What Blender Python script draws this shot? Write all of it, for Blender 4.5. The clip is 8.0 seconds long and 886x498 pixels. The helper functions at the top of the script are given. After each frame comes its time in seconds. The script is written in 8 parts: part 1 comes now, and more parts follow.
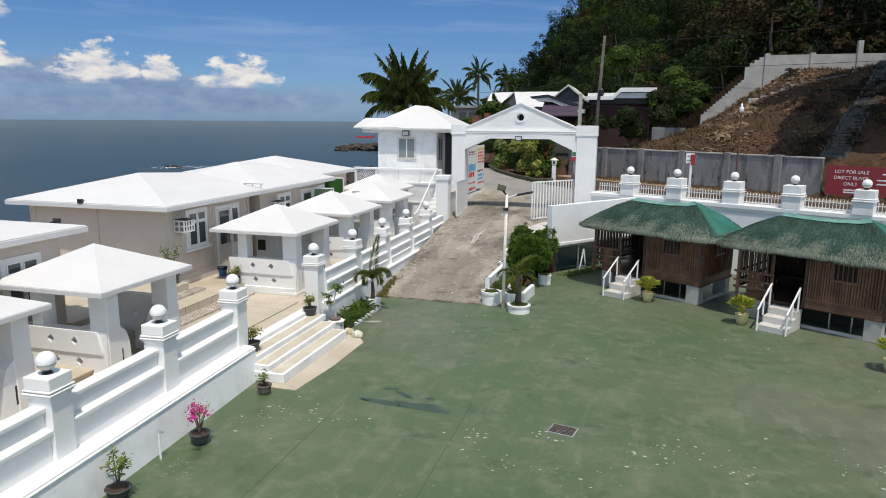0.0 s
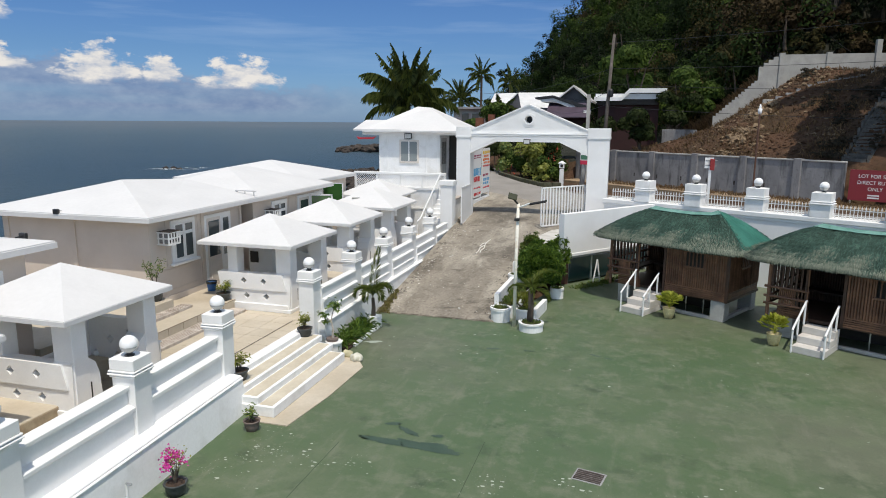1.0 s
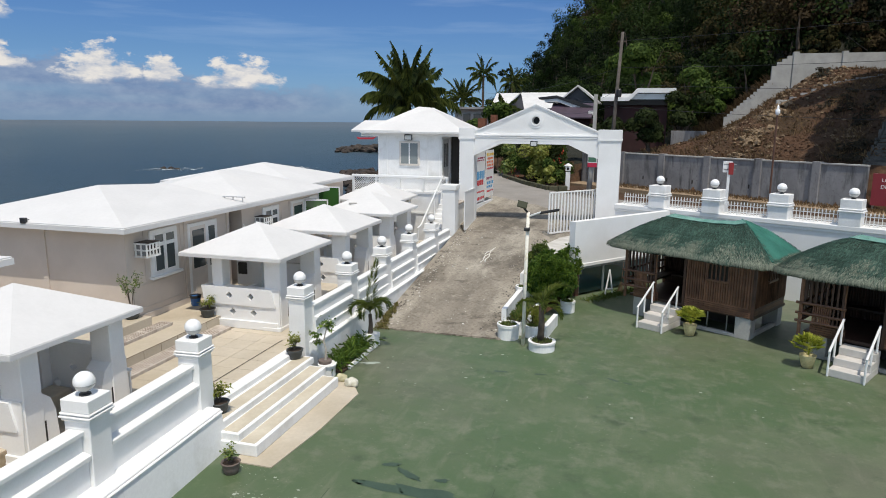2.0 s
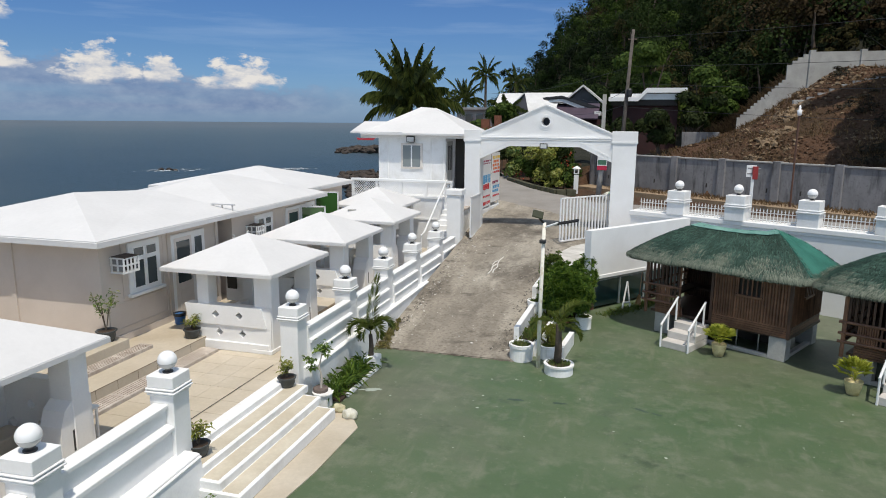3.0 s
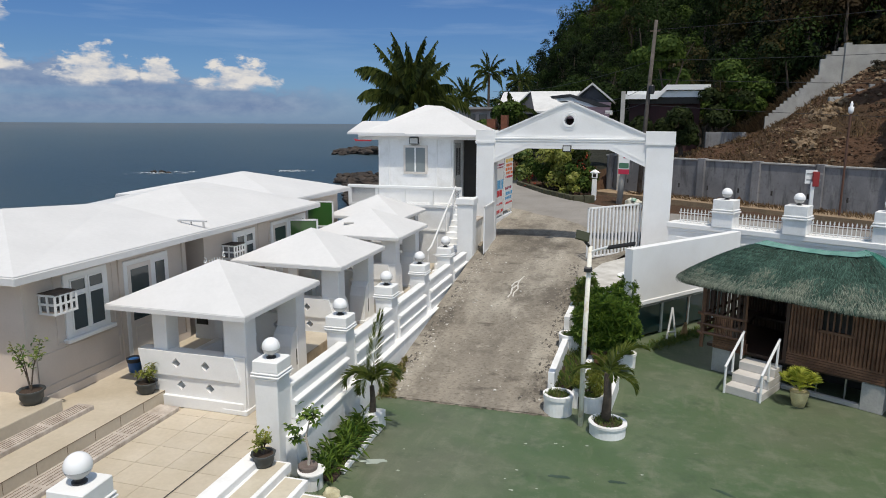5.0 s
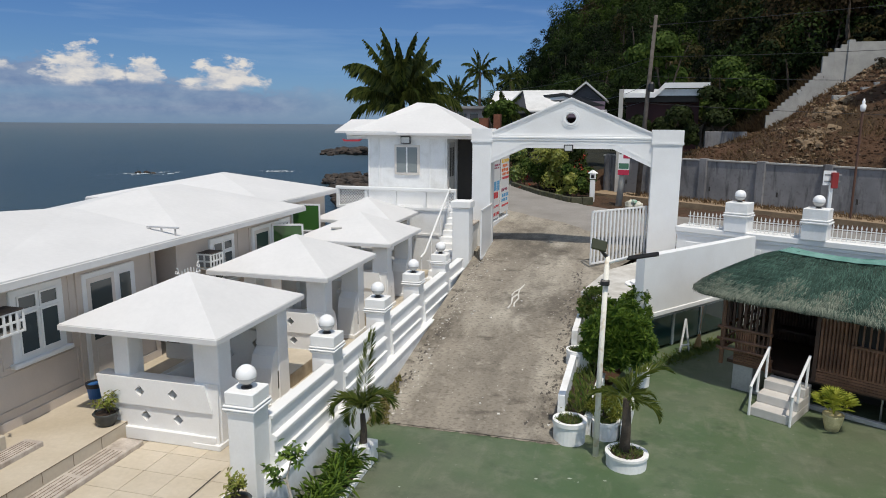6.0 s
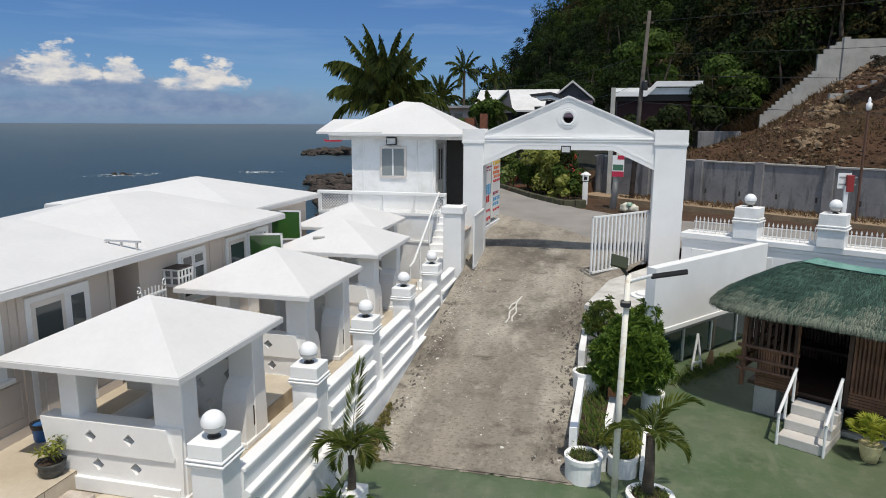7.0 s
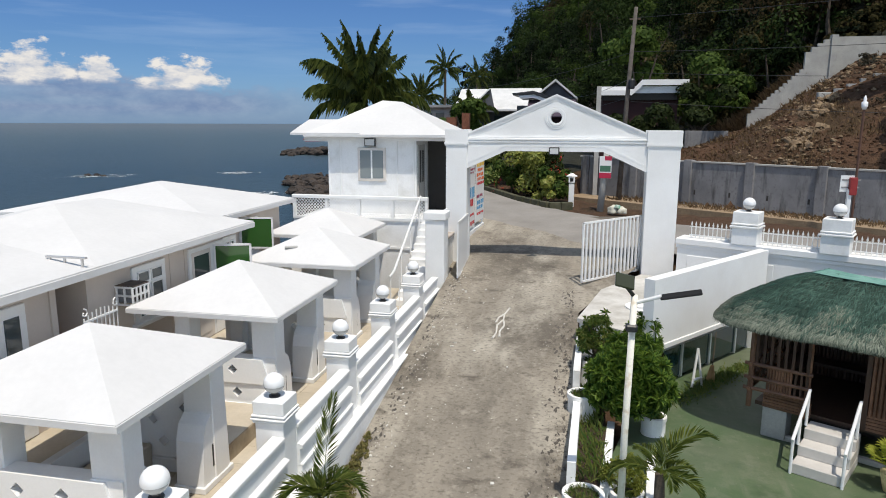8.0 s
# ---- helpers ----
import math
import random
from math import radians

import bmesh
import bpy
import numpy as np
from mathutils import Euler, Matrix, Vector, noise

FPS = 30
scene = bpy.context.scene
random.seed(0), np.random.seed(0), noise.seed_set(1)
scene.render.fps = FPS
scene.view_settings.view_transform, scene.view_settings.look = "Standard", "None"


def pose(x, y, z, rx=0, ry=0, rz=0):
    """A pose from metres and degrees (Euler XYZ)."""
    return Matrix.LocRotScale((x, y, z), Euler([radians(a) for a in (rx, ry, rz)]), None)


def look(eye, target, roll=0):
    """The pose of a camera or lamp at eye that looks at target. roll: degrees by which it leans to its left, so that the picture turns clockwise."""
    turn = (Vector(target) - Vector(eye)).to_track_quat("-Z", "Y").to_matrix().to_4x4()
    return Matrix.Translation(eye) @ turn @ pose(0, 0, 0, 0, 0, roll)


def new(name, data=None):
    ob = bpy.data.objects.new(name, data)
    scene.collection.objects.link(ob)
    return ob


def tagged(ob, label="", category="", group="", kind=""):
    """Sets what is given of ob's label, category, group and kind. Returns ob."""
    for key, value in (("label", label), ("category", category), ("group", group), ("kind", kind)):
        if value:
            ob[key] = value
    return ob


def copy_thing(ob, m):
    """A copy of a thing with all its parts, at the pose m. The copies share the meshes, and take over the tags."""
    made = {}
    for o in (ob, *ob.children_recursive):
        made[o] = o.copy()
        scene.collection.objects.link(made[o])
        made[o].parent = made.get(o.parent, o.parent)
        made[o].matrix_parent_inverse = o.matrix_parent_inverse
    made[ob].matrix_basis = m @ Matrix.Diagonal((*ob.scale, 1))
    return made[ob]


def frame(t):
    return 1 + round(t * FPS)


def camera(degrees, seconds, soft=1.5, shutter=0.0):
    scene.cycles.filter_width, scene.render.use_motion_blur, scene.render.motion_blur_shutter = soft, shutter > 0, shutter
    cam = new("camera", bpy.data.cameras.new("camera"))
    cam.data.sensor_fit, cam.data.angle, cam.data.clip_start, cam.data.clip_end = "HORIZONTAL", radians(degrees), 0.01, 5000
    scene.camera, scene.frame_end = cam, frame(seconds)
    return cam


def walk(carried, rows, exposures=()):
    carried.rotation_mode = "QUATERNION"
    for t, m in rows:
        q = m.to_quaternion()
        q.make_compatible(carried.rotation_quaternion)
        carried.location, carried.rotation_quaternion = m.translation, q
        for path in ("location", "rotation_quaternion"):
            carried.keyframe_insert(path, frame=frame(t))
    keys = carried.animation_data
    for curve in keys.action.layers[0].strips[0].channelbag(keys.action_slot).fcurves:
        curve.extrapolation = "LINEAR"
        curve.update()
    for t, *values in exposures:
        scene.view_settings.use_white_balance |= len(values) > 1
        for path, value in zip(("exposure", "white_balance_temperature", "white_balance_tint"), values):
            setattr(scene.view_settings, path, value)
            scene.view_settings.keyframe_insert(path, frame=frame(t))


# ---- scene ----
cam = camera(66.6, 8.0, soft=0.95)
PATH = [
    (0, (-0.091, 0.388, 6.114), (-0.627, 2.278, 5.74), 0.4),
    (0.5, (-0.377, 1.144, 6.184), (-0.915, 3.034, 5.811), 0.4),
    (1, (-0.698, 1.94, 6.184), (-1.237, 3.83, 5.812), 0.4),
    (1.5, (-0.958, 2.726, 6.194), (-1.497, 4.616, 5.822), 0.5),
    (3, (-1.886, 5.06, 6.237), (-2.425, 6.95, 5.867), 0.5),
    (3.5, (-2.22, 5.89, 6.18), (-2.759, 7.781, 5.811), 0.5),
    (4, (-2.567, 6.756, 6.215), (-3.106, 8.646, 5.847), 0.5),
    (4.5, (-2.935, 7.56, 6.212), (-3.474, 9.451, 5.844), 0.4),
    (6, (-3.852, 9.688, 6.086), (-4.353, 11.589, 5.72), 0.4),
    (6.5, (-4.161, 10.391, 6.114), (-4.637, 12.299, 5.748), 0.4),
    (7, (-4.485, 11.093, 6.092), (-4.935, 13.006, 5.726), 0.3),
    (7.5, (-4.658, 11.738, 6.085), (-5.081, 13.658, 5.718), 0.2),
    (8, (-4.789, 12.332, 6.126), (-5.186, 14.257, 5.758), 0.2),
]
EXPOSURES = [(0, 0.35), (1.5, 0.31), (3.5, 0.25), (4.5, 0.20), (6.5, 0.15), (7.0, 0.20), (8, 0.36)]
walk(cam, [(t, look(eye, target, roll)) for t, eye, target, roll in PATH], exposures=EXPOSURES)

# ---- world and sun ----
SUN_EL, SUN_AZ = radians(68.5), math.atan2(0.17, -0.30)   # azimuth from +y towards +x
sun_dir = Vector((math.sin(SUN_AZ) * math.cos(SUN_EL), math.cos(SUN_AZ) * math.cos(SUN_EL), math.sin(SUN_EL)))
sun = new("sun", bpy.data.lights.new("sun", "SUN"))
sun.data.energy, sun.data.angle, sun.data.color = 2.98, radians(0.5), (1.0, 0.93, 0.82)
sun.matrix_world = look((0, 0, 0), -sun_dir)
world = bpy.data.worlds.new("sky")
scene.world = world
world.use_nodes = True


def node(tree, kind, **values):
    n = tree.nodes.new(kind)
    for key, value in values.items():
        n.inputs[key.replace("_", " ")].default_value = value
    return n


def ramp(tree, source, stops):
    n = tree.nodes.new("ShaderNodeValToRGB")
    while len(n.color_ramp.elements) < len(stops):
        n.color_ramp.elements.new(0.5)
    for e, (p, c) in zip(n.color_ramp.elements, stops):
        e.position, e.color = p, (*c, 1) if len(c) == 3 else c
    tree.links.new(source, n.inputs[0])
    return n.outputs[0]


def calc(tree, op, a, b=0.0, clamp=False):
    n = tree.nodes.new("ShaderNodeMath")
    n.operation, n.use_clamp = op, clamp
    for i, v in enumerate((a, b)):
        if isinstance(v, (int, float)):
            n.inputs[i].default_value = v
        else:
            tree.links.new(v, n.inputs[i])
    return n.outputs[0]


def mixed(tree, fac, a, b, blend="MIX"):
    n = tree.nodes.new("ShaderNodeMix")
    n.data_type, n.blend_type = "RGBA", blend
    for slot, v in ((0, fac), (6, a), (7, b)):
        if isinstance(v, (int, float)):
            n.inputs[slot].default_value = v
        elif isinstance(v, (tuple, list)):
            n.inputs[slot].default_value = (*v, 1)
        else:
            tree.links.new(v, n.inputs[slot])
    return n.outputs[2]


def build_sky():
    """A clear tropical sky with a bank of cloud along the sea's horizon."""
    t = world.node_tree
    link = t.links.new
    out = t.nodes["World Output"]
    bg = t.nodes["Background"]
    sky = t.nodes.new("ShaderNodeTexSky")
    sky.sky_type, sky.sun_disc = "NISHITA", False
    sky.sun_elevation, sky.sun_rotation = SUN_EL, SUN_AZ
    sky.altitude, sky.air_density, sky.dust_density, sky.ozone_density = 5, 1.0, 0.6, 2.0
    geo = t.nodes.new("ShaderNodeTexCoord")
    sep = t.nodes.new("ShaderNodeSeparateXYZ")
    link(geo.outputs["Generated"], sep.inputs[0])
    x, y, z = sep.outputs
    az = calc(t, "ARCTAN2", x, y)
    flat = calc(t, "SQRT", calc(t, "ADD", calc(t, "MULTIPLY", x, x), calc(t, "MULTIPLY", y, y)))
    el = calc(t, "ARCTAN2", z, flat)
    xyz = t.nodes.new("ShaderNodeCombineXYZ")
    link(az, xyz.inputs[0]), link(calc(t, "MULTIPLY", el, 1.9), xyz.inputs[1])
    puffs = node(t, "ShaderNodeTexNoise", Scale=30.0, Detail=10.0, Roughness=0.60)
    link(xyz.outputs[0], puffs.inputs["Vector"])
    soft = node(t, "ShaderNodeTexNoise", Scale=5.0, Detail=6.0, Roughness=0.55)
    wide = t.nodes.new("ShaderNodeVectorMath")
    wide.operation = "MULTIPLY"
    wide.inputs[1].default_value = (0.6, 3.2, 1)
    link(xyz.outputs[0], wide.inputs[0]), link(wide.outputs[0], soft.inputs["Vector"])
    # lavender-grey bank low over the sea, highest to the west
    west = calc(t, "MULTIPLY", calc(t, "ADD", calc(t, "MULTIPLY", az, -1.0), -0.52), 3.2, True)
    crest = calc(t, "ADD", 0.050, calc(t, "MULTIPLY", west, 0.036))
    top = calc(t, "ADD", crest, calc(t, "MULTIPLY", calc(t, "SUBTRACT", puffs.outputs["Fac"], 0.5), 0.075))
    bank = calc(t, "MULTIPLY", calc(t, "SUBTRACT", top, el), 70.0, True)
    bank = calc(t, "MULTIPLY", bank, ramp(t, soft.outputs["Fac"], ((0.30, (0.45,) * 3), (0.55, (1, 1, 1)))))
    bank = calc(t, "MULTIPLY", bank, calc(t, "MULTIPLY", calc(t, "ADD", el, 0.004), 45.0, True))
    bank = calc(t, "MULTIPLY", bank, ramp(t, calc(t, "MULTIPLY", az, -1.0), ((0.34, (0.0,) * 3), (0.52, (1, 1, 1)))))
    heads = None
    # bright cumulus heads: azimuth, elevation of the base, half width, height
    for a0, e0, w, h in CLOUDS:
        u = calc(t, "DIVIDE", calc(t, "SUBTRACT", az, a0), w)
        v = calc(t, "DIVIDE", calc(t, "SUBTRACT", el, e0), h)
        dome = calc(t, "SUBTRACT", calc(t, "SUBTRACT", 1.0, calc(t, "MULTIPLY", u, u)), calc(t, "ABSOLUTE", v))
        dome = calc(t, "ADD", dome, calc(t, "MULTIPLY", calc(t, "SUBTRACT", puffs.outputs["Fac"], 0.52), 3.2))
        dome = calc(t, "MULTIPLY", dome, calc(t, "MULTIPLY", calc(t, "ADD", v, 0.30), 2.2, True))
        dome = calc(t, "MULTIPLY", dome, 2.6, True)
        heads = dome if heads is None else calc(t, "MAXIMUM", heads, dome)
    wisp = calc(t, "MULTIPLY", ramp(t, soft.outputs["Fac"], ((0.50, (0,) * 3), (0.78, (0.55,) * 3))), calc(t, "MULTIPLY", el, 6.0, True))
    # Seen low sky is dimmed; the unseen band above is boosted to brighten walls.
    deep = ramp(t, calc(t, "DIVIDE", el, 1.5708), ((0.0, (0.31, 0.48, 0.86)), (0.02, (0.275, 0.42, 0.71)), (0.06, (0.25, 0.385, 0.61)), (0.15, (0.23, 0.365, 0.585)), (0.27, (1.9, 1.58, 1.18)), (0.50, (1.6, 1.33, 1.0)), (0.80, (1.05, 0.90, 0.72))))
    # the haze on the sun's unseen side is brightened to lift the walls
    near = calc(t, "ADD", calc(t, "MULTIPLY", x, math.sin(SUN_AZ)), calc(t, "MULTIPLY", y, math.cos(SUN_AZ)))
    near = calc(t, "POWER", calc(t, "ADD", 0.5, calc(t, "MULTIPLY", near, 0.5), True), 3.0)
    deep = mixed(t, near, deep, (1.35, 1.30, 1.22))
    color = mixed(t, 1.0, sky.outputs[0], deep, "MULTIPLY")
    color = mixed(t, wisp, color, mixed(t, 0.5, color, (4.6, 5.4, 6.2)))
    color = mixed(t, calc(t, "MULTIPLY", bank, 0.80), color, mixed(t, ramp(t, puffs.outputs["Fac"], ((0.36, (0,) * 3), (0.66, (1, 1, 1)))), (1.15, 1.62, 2.75), (1.95, 2.40, 3.35)))
    color = mixed(t, heads, color, mixed(t, ramp(t, puffs.outputs["Fac"], ((0.40, (0,) * 3), (0.60, (1, 1, 1)))), (3.2, 3.5, 4.1), (5.4, 5.2, 4.95)))
    link(color, bg.inputs[0])
    bg.inputs[1].default_value = 0.12


CLOUDS = ((-0.738, 0.056, 0.052, 0.044), (-0.663, 0.057, 0.026, 0.032), (-0.564, 0.052, 0.066, 0.036), (-0.842, 0.066, 0.035, 0.022), (-0.870, 0.128, 0.05, 0.040))
build_sky()


# ---- materials ----
def mat(name, base, other=None, rough=0.7, scale=3.0, fine=40.0, bump=0.15, grain=0.12, metal=0.0, spec=0.5, detail=6.0, stops=(0.35, 0.65), dist=0.01, spread=0.0):
    """Two-scale varied surface: broad stains towards `other`, a fine grain, a fine relief."""
    m = bpy.data.materials.new(name)
    m.use_nodes = True
    t = m.node_tree
    b = t.nodes["Principled BSDF"]
    geo = t.nodes.new("ShaderNodeNewGeometry")
    where = geo.outputs["Position"]
    broad = node(t, "ShaderNodeTexNoise", Scale=scale, Detail=detail, Roughness=0.6)
    small = node(t, "ShaderNodeTexNoise", Scale=fine, Detail=4.0, Roughness=0.65)
    for n in (broad, small):
        t.links.new(where, n.inputs["Vector"])
    other = other or tuple(c * 0.86 for c in base)
    color = mixed(t, ramp(t, broad.outputs["Fac"], ((stops[0], (0,) * 3), (stops[1], (1, 1, 1)))), base, other)
    g = ramp(t, small.outputs["Fac"], ((0.3, (1 - grain,) * 3), (0.7, (1 + 0.0,) * 3)))
    color = mixed(t, 1.0, color, g, "MULTIPLY")
    if spread:
        info = t.nodes.new("ShaderNodeObjectInfo")
        v = calc(t, "ADD", 1 - spread, calc(t, "MULTIPLY", info.outputs["Random"], 2 * spread))
        hsv = t.nodes.new("ShaderNodeHueSaturation")
        t.links.new(color, hsv.inputs["Color"]), t.links.new(v, hsv.inputs["Value"])
        color = hsv.outputs[0]
    t.links.new(color, b.inputs["Base Color"])
    b.inputs["Roughness"].default_value, b.inputs["Metallic"].default_value = rough, metal
    b.inputs["Specular IOR Level"].default_value = spec
    if bump:
        bn = node(t, "ShaderNodeBump", Strength=bump, Distance=dist)
        t.links.new(small.outputs["Fac"], bn.inputs["Height"])
        t.links.new(bn.outputs[0], b.inputs["Normal"])
    return m


def leaf_mat(name, base, other, rough=0.5, through_light=0.25, spec=0.35):
    """Leaves: each island its own shade, a little light passing through."""
    m = bpy.data.materials.new(name)
    m.use_nodes = True
    t = m.node_tree
    b = t.nodes["Principled BSDF"]
    geo = t.nodes.new("ShaderNodeNewGeometry")
    color = mixed(t, geo.outputs["Random Per Island"], base, other)
    t.links.new(color, b.inputs["Base Color"])
    b.inputs["Roughness"].default_value = rough
    b.inputs["Specular IOR Level"].default_value = spec
    tr = t.nodes.new("ShaderNodeBsdfTranslucent")
    t.links.new(color, tr.inputs[0])
    ms = t.nodes.new("ShaderNodeMixShader")
    ms.inputs[0].default_value = through_light
    t.links.new(b.outputs[0], ms.inputs[1]), t.links.new(tr.outputs[0], ms.inputs[2])
    t.links.new(ms.outputs[0], t.nodes["Material Output"].inputs[0])
    return m


def layered(name, base, layers, rough=0.85, bump=0.2, fine=20.0, dist=0.01, spec=0.4):
    """A surface under several layers of dirt, wear and stain: (scale, stretch, detail, from, to, colour, strength)."""
    m = bpy.data.materials.new(name)
    m.use_nodes = True
    t = m.node_tree
    b = t.nodes["Principled BSDF"]
    geo = t.nodes.new("ShaderNodeNewGeometry")
    color = base
    for i, (scale, stretch, detail, lo, hi, tint, strength) in enumerate(layers):
        move = t.nodes.new("ShaderNodeVectorMath")
        move.operation = "MULTIPLY_ADD"
        move.inputs[1].default_value = (scale * stretch[0], scale * stretch[1], scale)
        move.inputs[2].default_value = (7.3 * i, 3.1 * i, 1.7 * i)
        t.links.new(geo.outputs["Position"], move.inputs[0])
        n = node(t, "ShaderNodeTexNoise", Scale=1.0, Detail=detail, Roughness=0.62)
        t.links.new(move.outputs[0], n.inputs["Vector"])
        fac = ramp(t, n.outputs["Fac"], ((lo, (0,) * 3), (hi, (strength,) * 3)))
        color = mixed(t, fac, color, tint)
    t.links.new(color, b.inputs["Base Color"])
    b.inputs["Roughness"].default_value = rough
    b.inputs["Specular IOR Level"].default_value = spec
    small = node(t, "ShaderNodeTexNoise", Scale=fine, Detail=6.0, Roughness=0.7)
    t.links.new(geo.outputs["Position"], small.inputs["Vector"])
    bn = node(t, "ShaderNodeBump", Strength=bump, Distance=dist)
    t.links.new(small.outputs["Fac"], bn.inputs["Height"])
    t.links.new(bn.outputs[0], b.inputs["Normal"])
    return m


def plain(name, base, rough=0.5, metal=0.0, spec=0.5, glow=None):
    m = bpy.data.materials.new(name)
    m.use_nodes = True
    b = m.node_tree.nodes["Principled BSDF"]
    b.inputs["Base Color"].default_value = (*base, 1)
    b.inputs["Roughness"].default_value, b.inputs["Metallic"].default_value = rough, metal
    b.inputs["Specular IOR Level"].default_value = spec
    return m


WHITE = mat("white_paint", (0.82, 0.82, 0.81), (0.76, 0.755, 0.74), rough=0.55, scale=0.9, fine=25, bump=0.06, grain=0.04)
WHITE_OLD = mat("weathered_white_paint", (0.82, 0.82, 0.81), (0.64, 0.63, 0.60), rough=0.65, scale=1.6, fine=18, bump=0.1, grain=0.07, stops=(0.48, 0.80))
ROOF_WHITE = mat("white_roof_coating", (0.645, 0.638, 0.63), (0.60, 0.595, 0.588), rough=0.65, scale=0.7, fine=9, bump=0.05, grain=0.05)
CREAM = mat("cream_wall_paint", (0.62, 0.545, 0.48), (0.55, 0.48, 0.42), rough=0.7, scale=0.8, fine=30, bump=0.06, grain=0.05)
CREAM_TRIM = mat("cream_trim_paint", (0.72, 0.66, 0.60), rough=0.6, scale=1.5, fine=30, bump=0.05, grain=0.04)
TILE = mat("beige_floor_tile", (0.56, 0.495, 0.395), (0.47, 0.405, 0.305), rough=0.45, scale=0.9, fine=14, bump=0.03, grain=0.10, spread=0.05)
TILE_EDGE = mat("stained_tile_edge", (0.44, 0.37, 0.26), (0.27, 0.205, 0.13), rough=0.6, scale=2.2, fine=14, bump=0.08, grain=0.2)
GROUT = mat("dirty_grout", (0.49, 0.425, 0.33), rough=0.9, scale=3, fine=40)
MARBLE = mat("grey_veined_stone", (0.60, 0.54, 0.48), (0.40, 0.34, 0.29), rough=0.5, scale=4, fine=22, bump=0.1, grain=0.25)
CONCRETE = mat("grey_concrete", (0.36, 0.355, 0.35), (0.22, 0.22, 0.225), rough=0.9, scale=0.8, fine=22, bump=0.3, grain=0.22)
CONCRETE_LIGHT = mat("pale_concrete", (0.47, 0.46, 0.43), (0.36, 0.35, 0.33), rough=0.9, scale=1.4, fine=25, bump=0.25, grain=0.18)
GLASS = plain("dark_window_glass", (0.05, 0.065, 0.07), rough=0.04, spec=0.8)
GLASS_GREEN = plain("green_tinted_glass", (0.03, 0.10, 0.02), rough=0.05, spec=0.8)
# Near-black for openings, their shade put into the colour; also a poster, panes.
DARK = mat("dark_fill", (0.05, 0.045, 0.04), rough=0.9, scale=3, fine=20)
BAMBOO = mat("brown_bamboo", (0.25, 0.12, 0.066), (0.12, 0.054, 0.030), rough=0.5, scale=2.2, fine=30, bump=0.25, grain=0.35, spread=0.25)
# Darker bamboo; in the cottage passage its colour carries the shade.
BAMBOO_DARK = mat("dark_brown_bamboo", (0.085, 0.038, 0.022), (0.045, 0.022, 0.014), rough=0.5, scale=2.0, fine=30, bump=0.25, grain=0.3, spread=0.2)
THATCH = mat("dry_nipa_thatch", (0.045, 0.06, 0.045), (0.02, 0.035, 0.026), rough=0.9, scale=1.1, fine=60, bump=0.6, grain=0.55, dist=0.02)
NETTING = mat("green_shade_net", (0.012, 0.11, 0.082), (0.028, 0.165, 0.122), rough=0.75, scale=1.5, fine=70, bump=0.3, grain=0.3)
METAL_WHITE = plain("white_enamel_metal", (0.74, 0.74, 0.73), rough=0.4)
BLACK = plain("black_plastic", (0.02, 0.02, 0.022), rough=0.45)
BLACK_MATT = plain("matt_black_casing", (0.012, 0.012, 0.013), rough=0.7, spec=0.25)
POT = mat("dark_grey_plastic_pot", (0.055, 0.062, 0.062), (0.035, 0.04, 0.04), rough=0.5, scale=5, fine=40, bump=0.05)
SOIL = mat("potting_soil", (0.07, 0.045, 0.03), rough=1.0, scale=8, fine=60, bump=0.5, grain=0.4)
BARK = mat("grey_brown_bark", (0.15, 0.115, 0.085), (0.08, 0.06, 0.045), rough=0.95, scale=6, fine=40, bump=0.5, grain=0.4)
LEAF = leaf_mat("green_leaves", (0.030, 0.080, 0.012), (0.17, 0.25, 0.035))
LEAF_LIGHT = leaf_mat("yellow_green_leaves", (0.16, 0.20, 0.035), (0.26, 0.26, 0.05))
LEAF_DARK = leaf_mat("dark_tree_leaves", (0.011, 0.019, 0.005), (0.033, 0.047, 0.011), rough=0.7, spec=0.15)
YOUNG_PALM = leaf_mat("young_palm_fronds", (0.040, 0.075, 0.012), (0.20, 0.23, 0.045), through_light=0.4)
PALM_LEAF = leaf_mat("palm_fronds", (0.018, 0.040, 0.008), (0.17, 0.20, 0.045), through_light=0.4)
PETAL = leaf_mat("magenta_bracts", (0.50, 0.02, 0.24), (0.62, 0.06, 0.36))
GLOBE_CLEAR = plain("clear_globe_glass", (0.42, 0.42, 0.41), rough=0.08, spec=0.8)
GLOBE = plain("white_opal_globe", (0.80, 0.80, 0.80), rough=0.25)
STEEL = plain("galvanised_steel", (0.55, 0.55, 0.55), rough=0.35, metal=0.8)


# ---- mesh helpers ----
def box(bm, x0, x1, y0, y1, z0, z1, bevel=0.0, m=None):
    vs = bmesh.ops.create_cube(bm, size=1.0, matrix=Matrix.Translation(((x0 + x1) / 2, (y0 + y1) / 2, (z0 + z1) / 2)) @ Matrix.Diagonal((x1 - x0, y1 - y0, z1 - z0, 1)))["verts"]
    if bevel:
        es = {e for v in vs for e in v.link_edges}
        vs = [v for v in bmesh.ops.bevel(bm, geom=list(es), offset=bevel, segments=1, affect="EDGES")["verts"]]
    if m is not None:
        bmesh.ops.transform(bm, matrix=m, verts=vs)
    return bm


